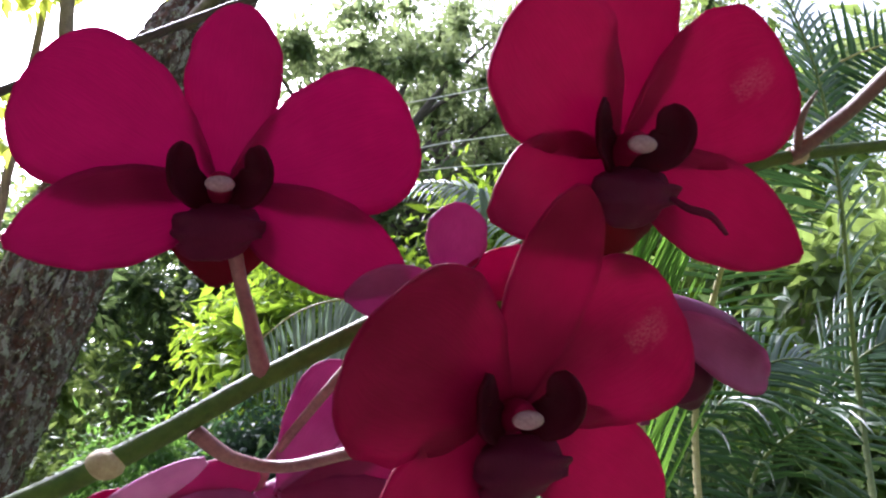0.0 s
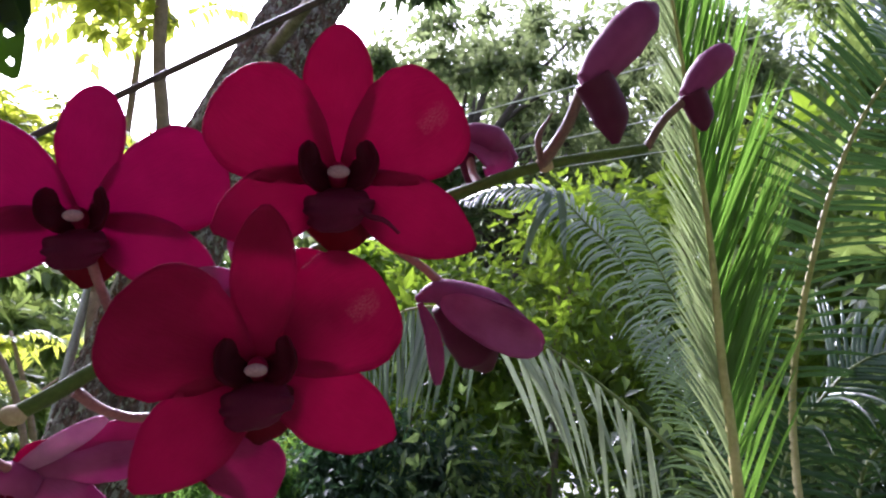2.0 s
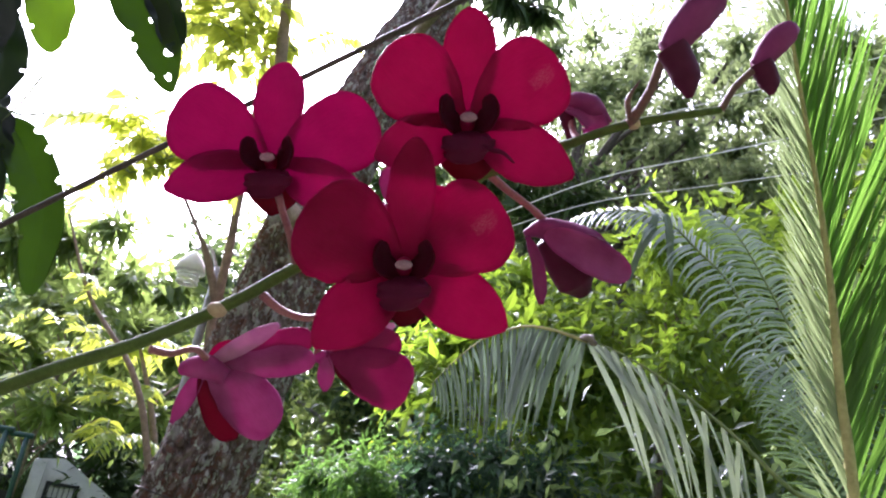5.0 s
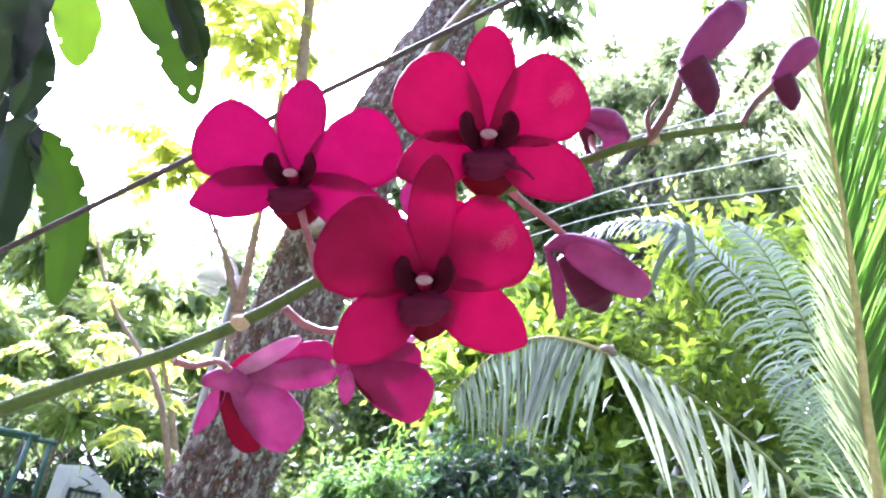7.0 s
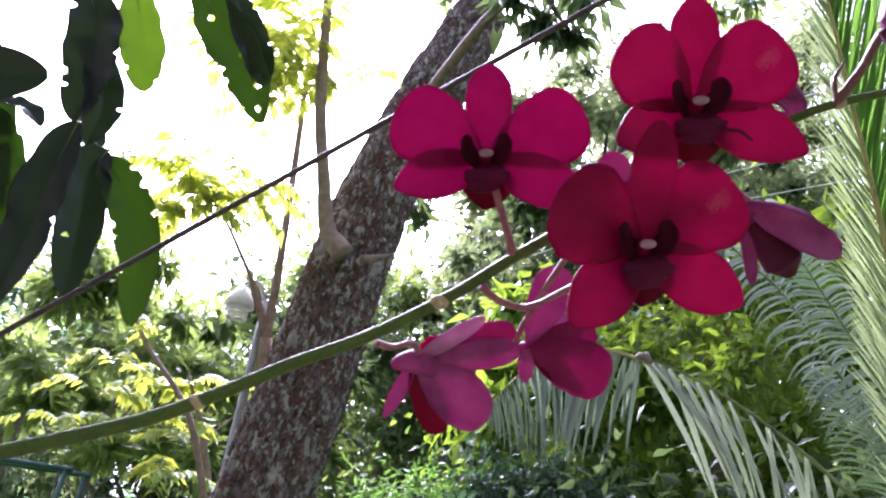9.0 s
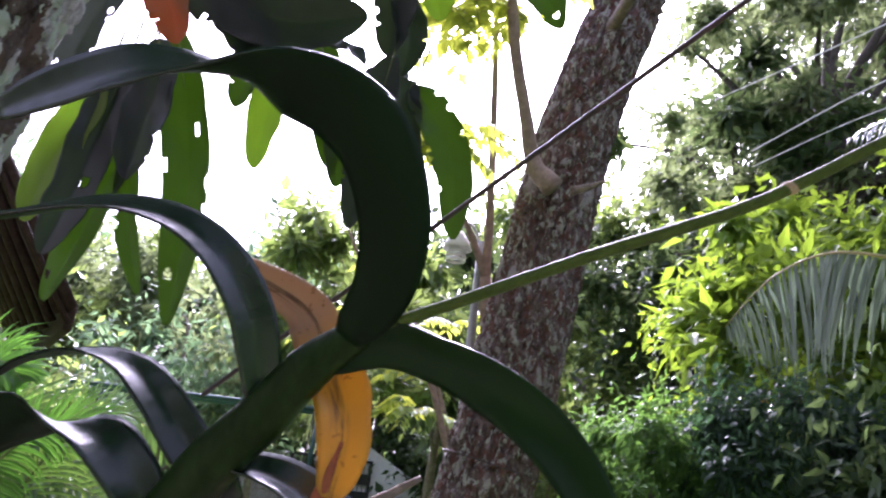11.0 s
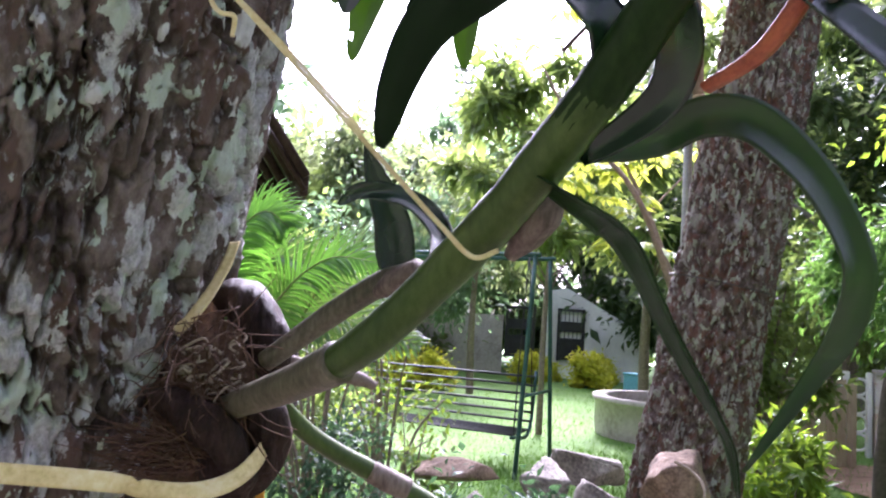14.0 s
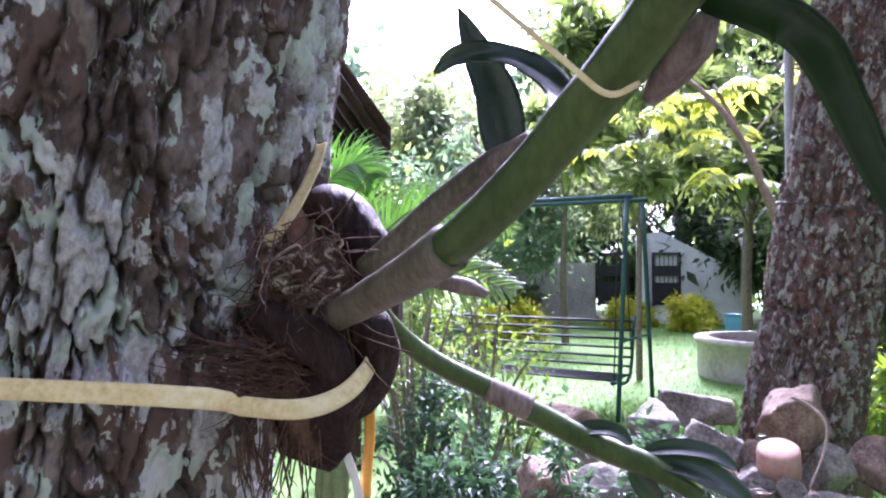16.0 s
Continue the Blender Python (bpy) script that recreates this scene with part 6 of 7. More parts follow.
orchid = thing("dendrobium_orchid", "dendrobium orchid with arching canes, dark leaves and a flowering stem", "orchid", ORCHID)


def opart(name, bm, mat, label=""):
    bm.transform(Matrix.Translation(-ORCHID))
    return part(name, bm, mat, orchid, label)


def segmented(pts, radii, nodes, n=90, sides=18):
    """A cane: swollen between the rings where old leaves were attached."""
    path = spline(pts, n)
    rr = []
    for i in range(n):
        u = i / (n - 1)
        d = min(abs(u - k) for k in nodes)
        rr.append(value(radii, u) * (1.0 - 0.05 * math.exp(-(d / 0.012) ** 2) + 0.05 * math.exp(-(d / 0.035) ** 2)))
    return tube(path, rr, n, sides, rough=0.03)


CANE = [(-0.7430, 0.0962, 1.0289), (-0.5990, 0.1000, 1.0765), (-0.5276, 0.1278, 1.1423), (-0.4772, 0.1298, 1.1846), (-0.4423, 0.1305, 1.2176), (-0.4090, 0.1290, 1.2522), (-0.3854, 0.1329, 1.2759), (-0.3677, 0.1352, 1.2950), (-0.3462, 0.1391, 1.3104)]
opart("cane", segmented(CANE, [0.0085, 0.0105, 0.0122, 0.0122, 0.0115, 0.0108, 0.0098, 0.0088, 0.0060], [0.12, 0.25, 0.37, 0.48, 0.6, 0.72, 0.84]), M_CANE)
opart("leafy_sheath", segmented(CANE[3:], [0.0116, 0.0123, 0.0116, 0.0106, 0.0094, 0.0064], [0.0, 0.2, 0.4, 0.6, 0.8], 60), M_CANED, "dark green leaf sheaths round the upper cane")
low = spline(CANE, 60)
opart("old_sheath", tube([low[k] for k in (0, 2, 4, 6, 7)], [0.0092, 0.0105, 0.0112, 0.0122, 0.0126], 24, 18, rough=0.04), M_CSHEATH, "brown papery sheath round the cane's foot")
opart("leaf_sheath", tube([(-0.5216, 0.1492, 1.1365), (-0.5108, 0.1506, 1.1477), (-0.5000, 0.1520, 1.1588), (-0.4904, 0.1533, 1.1688)], [0.004, 0.0105, 0.0115, 0.004], 20, 16, flat=0.8), M_SHEATH, "dry pinkish-brown papery leaf sheath")
CANE2 = [(-0.7292, 0.1160, 1.0628), (-0.6772, 0.1417, 1.1030), (-0.6403, 0.1520, 1.1227), (-0.6095, 0.1567, 1.1311)]
opart("cane", segmented(CANE2, [0.0075, 0.0085, 0.0085, 0.006], [0.3, 0.7], 40), M_CSHEATH, "shorter brownish cane")
opart("leaf_sheath", tube([(-0.6393, 0.1465, 1.1149), (-0.6258, 0.1507, 1.1227), (-0.6072, 0.1562, 1.1321)], [0.005, 0.0105, 0.0085], 16, 14, flat=0.8), M_SHEATH, "dry pinkish-brown papery leaf sheath")
CANE3 = [(-0.7493, 0.1238, 1.0538), (-0.7571, 0.1499, 1.0237), (-0.7510, 0.1789, 0.9987), (-0.7354, 0.2225, 0.9740), (-0.7156, 0.2539, 0.9550), (-0.6863, 0.2815, 0.9360), (-0.6577, 0.3078, 0.9225), (-0.6343, 0.3263, 0.9057)]
opart("cane", segmented(CANE3, [0.006, 0.0068, 0.0075, 0.008, 0.0085, 0.009, 0.009, 0.006], [0.2, 0.42, 0.56, 0.72], 70), M_CANE, "low cane bending down over the lawn")
opart("old_sheath", tube([(-0.7355, 0.2186, 0.9759), (-0.7272, 0.2318, 0.9685), (-0.7188, 0.2449, 0.9620)], [0.0088, 0.0095, 0.009], 12, 16), M_SHEATH, "pale papery sheath round the low cane")
opart("cane_stub", tube([(-0.7563, 0.1494, 1.0614), (-0.7413, 0.1728, 1.0554), (-0.7274, 0.1945, 1.0503), (-0.7195, 0.2069, 1.0447)], [0.0045, 0.0055, 0.006, 0.003], 16, 12), M_SHEATH, "dry cut cane stub")


def oleaf(label, pts, width, face, mat=None, shape=(0.28, 0.42), cup=0.25, seed=0, wave=0.0, fold=0.12):
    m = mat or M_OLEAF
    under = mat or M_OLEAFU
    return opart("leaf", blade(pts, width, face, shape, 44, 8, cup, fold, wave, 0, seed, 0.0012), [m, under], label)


DK = "long dark green arching strap leaf"
CAMW = (0.62, -0.72, -0.25)
TOPF = (0.45, -0.55, 0.70)
UNDF = (0.50, -0.55, -0.66)
# tall leaf rising from the cane top, twisting over to the west
oleaf(DK + ", twisted at the top", [(-0.3466, 0.1304, 1.3051), (-0.3296, 0.1273, 1.3236), (-0.3188, 0.1163, 1.3458), (-0.3162, 0.0986, 1.3673), (-0.3224, 0.0819, 1.3764), (-0.3343, 0.0677, 1.3790), (-0.3517, 0.0512, 1.3798), (-0.3727, 0.0339, 1.3757), (-0.3918, 0.0212, 1.3656), (-0.4076, 0.0112, 1.3549)], 0.029,
      [(-0.6, 0.75, 0.2), (-0.6, 0.75, 0.2), (-0.6, 0.75, 0.2), (-0.6, 0.7, 0.35), (-0.45, 0.55, 0.7), (-0.3, 0.36, 0.88), (0.3, -0.4, 0.85), (0.55, -0.7, 0.45), (0.6, -0.75, 0.3), (0.6, -0.75, 0.3)], None, (0.25, 0.35), 0.12)
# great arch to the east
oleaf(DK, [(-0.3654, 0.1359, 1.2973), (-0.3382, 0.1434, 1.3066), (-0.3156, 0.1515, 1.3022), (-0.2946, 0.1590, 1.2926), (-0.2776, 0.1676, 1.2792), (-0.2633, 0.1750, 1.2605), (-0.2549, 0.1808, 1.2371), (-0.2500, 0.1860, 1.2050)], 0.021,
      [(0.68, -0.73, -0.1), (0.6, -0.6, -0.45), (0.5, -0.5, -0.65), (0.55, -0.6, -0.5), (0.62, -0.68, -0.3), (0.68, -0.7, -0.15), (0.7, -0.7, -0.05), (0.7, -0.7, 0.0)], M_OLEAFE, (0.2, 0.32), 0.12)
# long arch to the west
oleaf(DK, [(-0.3877, 0.1339, 1.2751), (-0.3895, 0.1261, 1.2974), (-0.3925, 0.1183, 1.3159), (-0.4019, 0.1047, 1.3353), (-0.4196, 0.0896, 1.3473), (-0.4471, 0.0734, 1.3499), (-0.4834, 0.0539, 1.3412), (-0.5146, 0.0352, 1.3322), (-0.5526, 0.0176, 1.3091)], 0.0195, [(0.68, -0.73, 0.1), (0.66, -0.7, 0.25), (0.6, -0.65, 0.45), (0.5, -0.58, 0.62), (0.4, -0.5, 0.75), (0.3, -0.38, 0.85), (0.2, -0.3, 0.92), (0.2, -0.3, 0.92)], None, (0.22, 0.5), 0.08, fold=0.25)
# arch with the pale streak
oleaf(DK + " with a pale sheen", [(-0.4682, 0.1405, 1.1816), (-0.4396, 0.1558, 1.2042), (-0.4256, 0.1536, 1.2229), (-0.4232, 0.1456, 1.2430), (-0.4317, 0.1338, 1.2575), (-0.4482, 0.1250, 1.2763), (-0.4734, 0.1215, 1.2902), (-0.5076, 0.1165, 1.2952), (-0.5487, 0.1124, 1.2900), (-0.5803, 0.1129, 1.2803)], 0.0215,
      [(0.9, -0.3, 0.1), (0.8, -0.5, 0.1), (0.7, -0.7, 0.0), (0.65, -0.72, 0.2), (0.6, -0.65, 0.4), (0.55, -0.6, 0.55), (0.35, -0.4, 0.85), (0.2, -0.2, 0.95), (0.2, -0.25, 0.92), (0.2, -0.3, 0.9)], None, (0.3, 0.5), 0.08, fold=0.25)
# arch curling down on the west side
oleaf(DK + " curling down at its tip", [(-0.4458, 0.1267, 1.2172), (-0.4410, 0.1219, 1.2347), (-0.4539, 0.1101, 1.2532), (-0.4717, 0.1016, 1.2597), (-0.5004, 0.0955, 1.2604), (-0.5341, 0.0917, 1.2512), (-0.5675, 0.0991, 1.2294), (-0.5925, 0.1088, 1.1987)], 0.029,
      [(0.8, -0.5, 0.2), (0.7, -0.6, 0.4), (0.5, -0.5, 0.7), (0.2, -0.2, 0.95), (-0.4, 0.45, 0.75), (-0.62, 0.68, 0.3), (-0.68, 0.73, 0.05), (-0.68, 0.73, -0.05)], None, (0.42, 0.4), 0.12)
# broad glossy leaf to the east
oleaf("broad glossy dark green leaf bending down", [(-0.4090, 0.1290, 1.2522), (-0.3886, 0.1434, 1.2497), (-0.3736, 0.1567, 1.2401), (-0.3564, 0.1707, 1.2222), (-0.3400, 0.1848, 1.2027), (-0.3280, 0.2019, 1.1835), (-0.3211, 0.2198, 1.1613), (-0.3110, 0.2363, 1.1067)], 0.0255,
      [(0.3, -0.3, 0.9), (0.4, -0.4, 0.8), (0.45, -0.5, 0.7), (0.5, -0.55, 0.65), (0.5, -0.6, 0.6), (0.55, -0.65, 0.5), (0.6, -0.7, 0.35), (0.65, -0.72, 0.2)], None, (0.35, 0.42), 0.08, fold=0.38)
# looped leaf with bright green light through it
oleaf("long green leaf looping down, pale at its tip", [(-0.4772, 0.1298, 1.1846), (-0.4547, 0.1753, 1.1961), (-0.4340, 0.1878, 1.2069), (-0.4173, 0.2022, 1.2060), (-0.4025, 0.2188, 1.1899), (-0.3912, 0.2344, 1.1669), (-0.3837, 0.2466, 1.1350), (-0.3914, 0.2494, 1.1059), (-0.4055, 0.2476, 1.0813), (-0.4284, 0.2274, 1.0347)], 0.021, [(0.5, -0.7, -0.4), (0.6, -0.7, -0.2), (0.75, -0.6, 0.1), (0.6, -0.6, 0.45), (0.45, -0.55, 0.7)], M_OLEAFG, (0.3, 0.6), 0.15)
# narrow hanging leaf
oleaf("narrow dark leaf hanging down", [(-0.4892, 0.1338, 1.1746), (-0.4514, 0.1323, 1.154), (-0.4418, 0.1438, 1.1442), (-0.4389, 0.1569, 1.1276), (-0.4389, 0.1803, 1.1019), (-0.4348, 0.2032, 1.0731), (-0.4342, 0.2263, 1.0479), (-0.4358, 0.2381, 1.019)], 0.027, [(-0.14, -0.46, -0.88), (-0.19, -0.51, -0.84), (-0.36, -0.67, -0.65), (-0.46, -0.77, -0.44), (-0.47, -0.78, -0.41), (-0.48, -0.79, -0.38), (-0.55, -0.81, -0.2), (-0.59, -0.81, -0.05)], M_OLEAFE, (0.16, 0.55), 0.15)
# leaves of the short cane
oleaf("small hooked leaf on the short cane", [(-0.5551, 0.1253, 1.1308), (-0.5728, 0.1431, 1.1497), (-0.5954, 0.1440, 1.1676), (-0.6105, 0.1297, 1.1755), (-0.6260, 0.1186, 1.1770), (-0.6331, 0.1081, 1.1679)], 0.015, [(0.6, -0.5, 0.5), (0.45, -0.6, 0.6), (0.4, -0.7, -0.5)], None, (0.3, 0.5))
oleaf("upright pointed leaf on the short cane", [(-0.6393, 0.1613, 1.1241), (-0.6397, 0.1596, 1.1437), (-0.6411, 0.1566, 1.1634), (-0.6468, 0.1466, 1.1897), (-0.6521, 0.1371, 1.2143)], 0.027, [(0.75, -0.6, 0.1), (0.5, -0.8, 0.1)], None, (0.35, 0.75))
# leaves at the end of the low cane
oleaf("short green leaf at the low cane's end", [(-0.7031, 0.2645, 0.9429), (-0.6882, 0.2780, 0.9481), (-0.6759, 0.2879, 0.9472), (-0.6664, 0.2936, 0.9392)], 0.013, TOPF, M_OLEAFG, (0.35, 0.5))
oleaf("green leaf at the low cane's end", [(-0.6653, 0.3049, 0.9332), (-0.6488, 0.3209, 0.9364), (-0.6326, 0.3367, 0.9337), (-0.6201, 0.3473, 0.9244)], 0.014, TOPF, M_OLEAFG, (0.35, 0.5))
oleaf("green leaf at the low cane's end", [(-0.6598, 0.3044, 0.9285), (-0.6414, 0.3236, 0.9239), (-0.6236, 0.3426, 0.9116), (-0.6103, 0.3546, 0.8957)], 0.02, TOPF, M_OLEAFG, (0.35, 0.5))
oleaf("green leaf hanging from the low cane", [(-0.6699, 0.2983, 0.9211), (-0.6602, 0.3047, 0.9066), (-0.6564, 0.3117, 0.8828)], 0.017, CAMW, M_OLEAFG, (0.35, 0.5))
# dying leaf: tan tip, yellow blade, red-brown stalk
oleaf("dying leaf, tan and orange, curled over", [(-0.3597, 0.1504, 1.2456), (-0.3588, 0.1515, 1.2673), (-0.3653, 0.1535, 1.2860), (-0.3802, 0.1538, 1.3068), (-0.3992, 0.1535, 1.3271), (-0.4405, 0.1362, 1.3476)], 0.024, [(0.7, -0.65, 0.05), (0.7, -0.65, 0.0), (0.65, -0.7, -0.1), (0.6, -0.75, -0.2), (0.5, -0.75, -0.3), (0.4, -0.75, -0.4)], M_YLEAF, (0.3, 0.35), 0.2, 7, 0.15)
opart("dead_stalk", tube([(-0.4139, 0.1585, 1.2104), (-0.3887, 0.1585, 1.2208), (-0.3688, 0.1521, 1.2367), (-0.3624, 0.1481, 1.2477), (-0.3588, 0.1515, 1.2673)], [0.0045, 0.0055, 0.0058, 0.0048, 0.0035, 0.0015], 30, 10, flat=0.6), M_RED, "red-brown withered leaf stalk")
opart("dry_twig", tube([(-0.3617, 0.1603, 1.2377), (-0.3539, 0.1741, 1.2469), (-0.3447, 0.1887, 1.2577)], [0.003, 0.0026, 0.0012], 12, 8, rough=0.2), M_TWIG, "thin dry brown twig")

# flowering stem
SCAPE = [V(CANE[8]), (-0.3150, 0.1420, 1.3190), (-0.2582, 0.1540, 1.3405), (-0.2126, 0.1670, 1.3576), (-0.1898, 0.1727, 1.3688), (-0.1681, 0.1774, 1.3811), (-0.1453, 0.1818, 1.3926), (-0.1224, 0.1849, 1.4069), (-0.1044, 0.1858, 1.4198), (-0.0832, 0.1873, 1.4338), (-0.0579, 0.1882, 1.4501), (-0.0302, 0.1899, 1.4638), (-0.0121, 0.1899, 1.4710), (0.0128, 0.1936, 1.4780)]
opart("scape", tube(SCAPE, [0.0024, 0.0023, 0.0021, 0.0019, 0.0017, 0.0015, 0.0011], 90, 12, rough=0.05), M_SCAPE, "green flowering stem")
for p, d in (((-0.1260, 0.1842, 1.4043), 0.0026), ((-0.1944, 0.1720, 1.3665), 0.0027), ((-0.0114, 0.1900, 1.4713), 0.002)):
    bm = bmesh.new()
    bmesh.ops.create_icosphere(bm, subdivisions=3, radius=d)
    bmesh.ops.scale(bm, verts=bm.verts, vec=(1.2, 1, 0.9))
    bmesh.ops.translate(bm, verts=bm.verts, vec=p)
    opart("stem_node", bm, M_NODE)
opart("tip_bract", tube([(-0.0121, 0.1875, 1.4712), (-0.0128, 0.1842, 1.4754), (-0.0097, 0.1828, 1.4812)], [0.0008, 0.0009, 0.0002], 8, 6), M_PEDB)


def stalk(pts, r, mat):
    return opart("flower_stalk", tube(pts, r, 22, 10, rough=0.05), mat)


stalk([(-0.1044, 0.1855, 1.4204), (-0.1064, 0.1804, 1.4278), (-0.1079, 0.1750, 1.4336), (-0.1093, 0.1707, 1.4397)], [0.0016, 0.0012, 0.0011, 0.0013], M_PED)
stalk([(-0.1141, 0.1863, 1.4107), (-0.1084, 0.1910, 1.4074), (-0.1002, 0.1941, 1.4070), (-0.0867, 0.1862, 1.4100), (-0.0718, 0.1767, 1.4125)], [0.0014, 0.0011, 0.0010, 0.0012], M_PED)
stalk([(-0.1445, 0.1840, 1.3907), (-0.1411, 0.1897, 1.3913), (-0.1376, 0.1952, 1.3946), (-0.1377, 0.2024, 1.3939)], [0.0013, 0.0011, 0.001, 0.0012], M_PED)
stalk([(-0.0707, 0.1882, 1.4422), (-0.0882, 0.2022, 1.4326), (-0.1074, 0.2212, 1.4128), (-0.1120, 0.2256, 1.4042)], [0.0014, 0.0011, 0.001, 0.0012], M_PED)
stalk([(-0.0516, 0.1890, 1.4535), (-0.0463, 0.1944, 1.4508), (-0.0398, 0.1993, 1.4477), (-0.0351, 0.2025, 1.4443)], [0.0014, 0.0012, 0.0011, 0.0013], M_PED)
stalk([(-0.0469, 0.1895, 1.4563), (-0.0525, 0.1772, 1.4534), (-0.0520, 0.1664, 1.4523)], [0.0014, 0.0012, 0.0012], M_PED)
stalk([(-0.0121, 0.1899, 1.4710), (-0.0067, 0.1788, 1.4744), (-0.0039, 0.1695, 1.4769), (-0.0016, 0.1653, 1.4781)], [0.0015, 0.0013, 0.0013, 0.0015], M_PEDB)
stalk([(0.0128, 0.1936, 1.4780), (0.0160, 0.1912, 1.4834), (0.0196, 0.1897, 1.4871), (0.0226, 0.1896, 1.4898)], [0.0011, 0.001, 0.001, 0.0013], M_PEDB)
stalk([(-0.0262, 0.1896, 1.4653), (-0.0285, 0.1925, 1.4699), (-0.0300, 0.1942, 1.4753)], [0.0012, 0.001, 0.001], M_PED)


# ---- flowers ----


def petal(L, Wd, ang, tilt, curve, shape, cup, seed, wave=0.05):
    """A petal in the flower's own frame: x across, y up, z to the front."""
    a = radians(ang)
    d = V((math.cos(a), math.sin(a), 0))
    pts = [d * (L * u) + V((0, 0, tilt * L * u + curve * L * u * u)) for u in (0.0, 0.25, 0.5, 0.75, 1.0)]
    return blade(pts, Wd, (0, 0, 1), shape, 30, 12, cup, 0.0, wave, 0, seed, 0.0005)


PETAL, SEPAL, DORSAL = (0.95, 0.42), (0.85, 0.75), (0.85, 0.58)


def flower(label, at, turn, petals, front, back, lip=1.0, lipmat=None, cap=True, scuffed=()):
    """petals: (name, length, width, angle, tilt, curve, shape, cup). turn: Euler degrees."""
    m = pose(*at, *turn)
    ob = thing("orchid_flower", label, "flower", (0, 0, 0), "orchid flowers on the stem")
    ob.matrix_world = m
    for k, (nm, L, Wd, ang, tilt, curve, shape, cup, *own) in enumerate(petals):
        f = M_PET_S if k in scuffed else own[0] if own else front
        part(nm, petal(L, Wd, ang, tilt, curve, shape, cup, k + int(at[0] * 1000) % 50), [f, own[0] if own else back], ob)
    if lip:
        s = lip
        lm = lipmat or M_LIP
        for sg in (1, -1):
            pts = [V((sg * 0.0012, -0.001, 0.001)), V((sg * 0.0045, 0.0005, 0.004)), V((sg * 0.0062, 0.003, 0.0055)), V((sg * 0.0052, 0.0072, 0.005))]
            part("lip_side_lobe", blade([q * s for q in pts], 0.0062 * s, (-sg * 0.75, 0.0, 0.65), (0.4, 0.35), 20, 6, 0.3, 0, 0.08, 0, k, 0.0006), [lm, lm], ob)
        mid = [V((0, -0.002, 0.003)), V((0, -0.0045, 0.0062)), V((0.0003, -0.0075, 0.0068)), V((0.0008, -0.0102, 0.005))]
        part("lip_mid_lobe", blade([q * s for q in mid], 0.0135 * s, (0, 0.35, 0.9), (0.3, 0.4), 22, 10, -0.3, 0.2, 0.14, 0, 3, 0.0006), [M_LIP2, M_LIP2], ob)
        part("chin", blade([V((0, -0.003, 0.001)) * s, V((0, -0.008, 0.0)) * s, V((-0.0003, -0.012, -0.0008)) * s, V((-0.0008, -0.0152, -0.001)) * s], 0.0165 * s, (0, 0.1, 1), (0.25, 0.8), 20, 8, -0.3, 0.1, 0.05, 0, 2, 0.0008), [lm, lm], ob)
        col = [V((0, -0.0005, 0)), V((0, 0.0012, 0.003)), V((0, 0.0015, 0.0062))]
        part("column", tube([q * s for q in col], [0.0022 * s, 0.002 * s, 0.0016 * s], 12, 12), M_PET, ob)
        if cap:
            bm = bmesh.new()
            bmesh.ops.create_icosphere(bm, subdivisions=3, radius=0.0017 * s)
            bmesh.ops.scale(bm, verts=bm.verts, vec=(1.3, 0.75, 0.7))
            bmesh.ops.translate(bm, verts=bm.verts, vec=V((0, 0.0012, 0.0068)) * s)
            part("anther_cap", bm, M_CAP, ob, "small pinkish-white anther cap")
    return ob


flower("open crimson-magenta orchid flower seen from the front", (-0.1122, 0.1709, 1.4459), (112.80, -9.48, 16.00),
       [("lateral_sepal", 0.0288, 0.0148, 196, 0.30, 0.1, SEPAL, 0.1), ("lateral_sepal", 0.0328, 0.0155, -25, 0.14, 0.06, SEPAL, 0.1),
        ("dorsal_sepal", 0.0310, 0.0148, 84, -0.08, -0.08, DORSAL, 0.15), ("petal", 0.0308, 0.0240, 149, 0.16, 0.03, PETAL, 0.12), ("petal", 0.0335, 0.0238, 23, 0.06, -0.04, PETAL, 0.12)],
       M_PET_A, M_PET_A, 1.0)
flower("open deep crimson orchid flower, a pale scuff on one petal", (-0.0517, 0.1613, 1.4522), (112.80, -9.48, 16.00),
       [("lateral_sepal", 0.0252, 0.0145, 202, 0.34, 0.08, SEPAL, 0.1), ("lateral_sepal", 0.0298, 0.0155, -28, 0.20, 0.08, SEPAL, 0.1),
        ("dorsal_sepal", 0.0302, 0.0140, 88, 0.08, 0.02, DORSAL, 0.15), ("petal", 0.0268, 0.0218, 143, 0.36, 0.06, PETAL, 0.12), ("petal", 0.0280, 0.0232, 34, 0.20, 0.02, PETAL, 0.12)],
       M_PET, M_PET, 1.0, scuffed=(4,))
opart("withered_strip", tube([(-0.0452, 0.1574, 1.4441), (-0.0430, 0.1568, 1.4423), (-0.0400, 0.1570, 1.4416), (-0.0373, 0.1588, 1.4398)], [0.0004, 0.0006, 0.0003], 12, 6), M_LIP2, "thin withered dark strip on a petal")
flower("open crimson orchid flower, faintly scuffed on one petal", (-0.0650, 0.1701, 1.4148), (112.80, -9.48, 16.00),
       [("lateral_sepal", 0.0285, 0.0165, 220, 0.36, 0.06, SEPAL, 0.1), ("lateral_sepal", 0.0310, 0.0172, -31, 0.0, -0.06, SEPAL, 0.1),
        ("dorsal_sepal", 0.0322, 0.0122, 84, 0.30, 0.10, DORSAL, 0.15), ("petal", 0.0280, 0.0262, 149, 0.42, 0.08, PETAL, 0.12), ("petal", 0.0300, 0.0250, 32, 0.03, 0.0, PETAL, 0.12)],
       M_PET, M_PET, 1.0, scuffed=(4,))
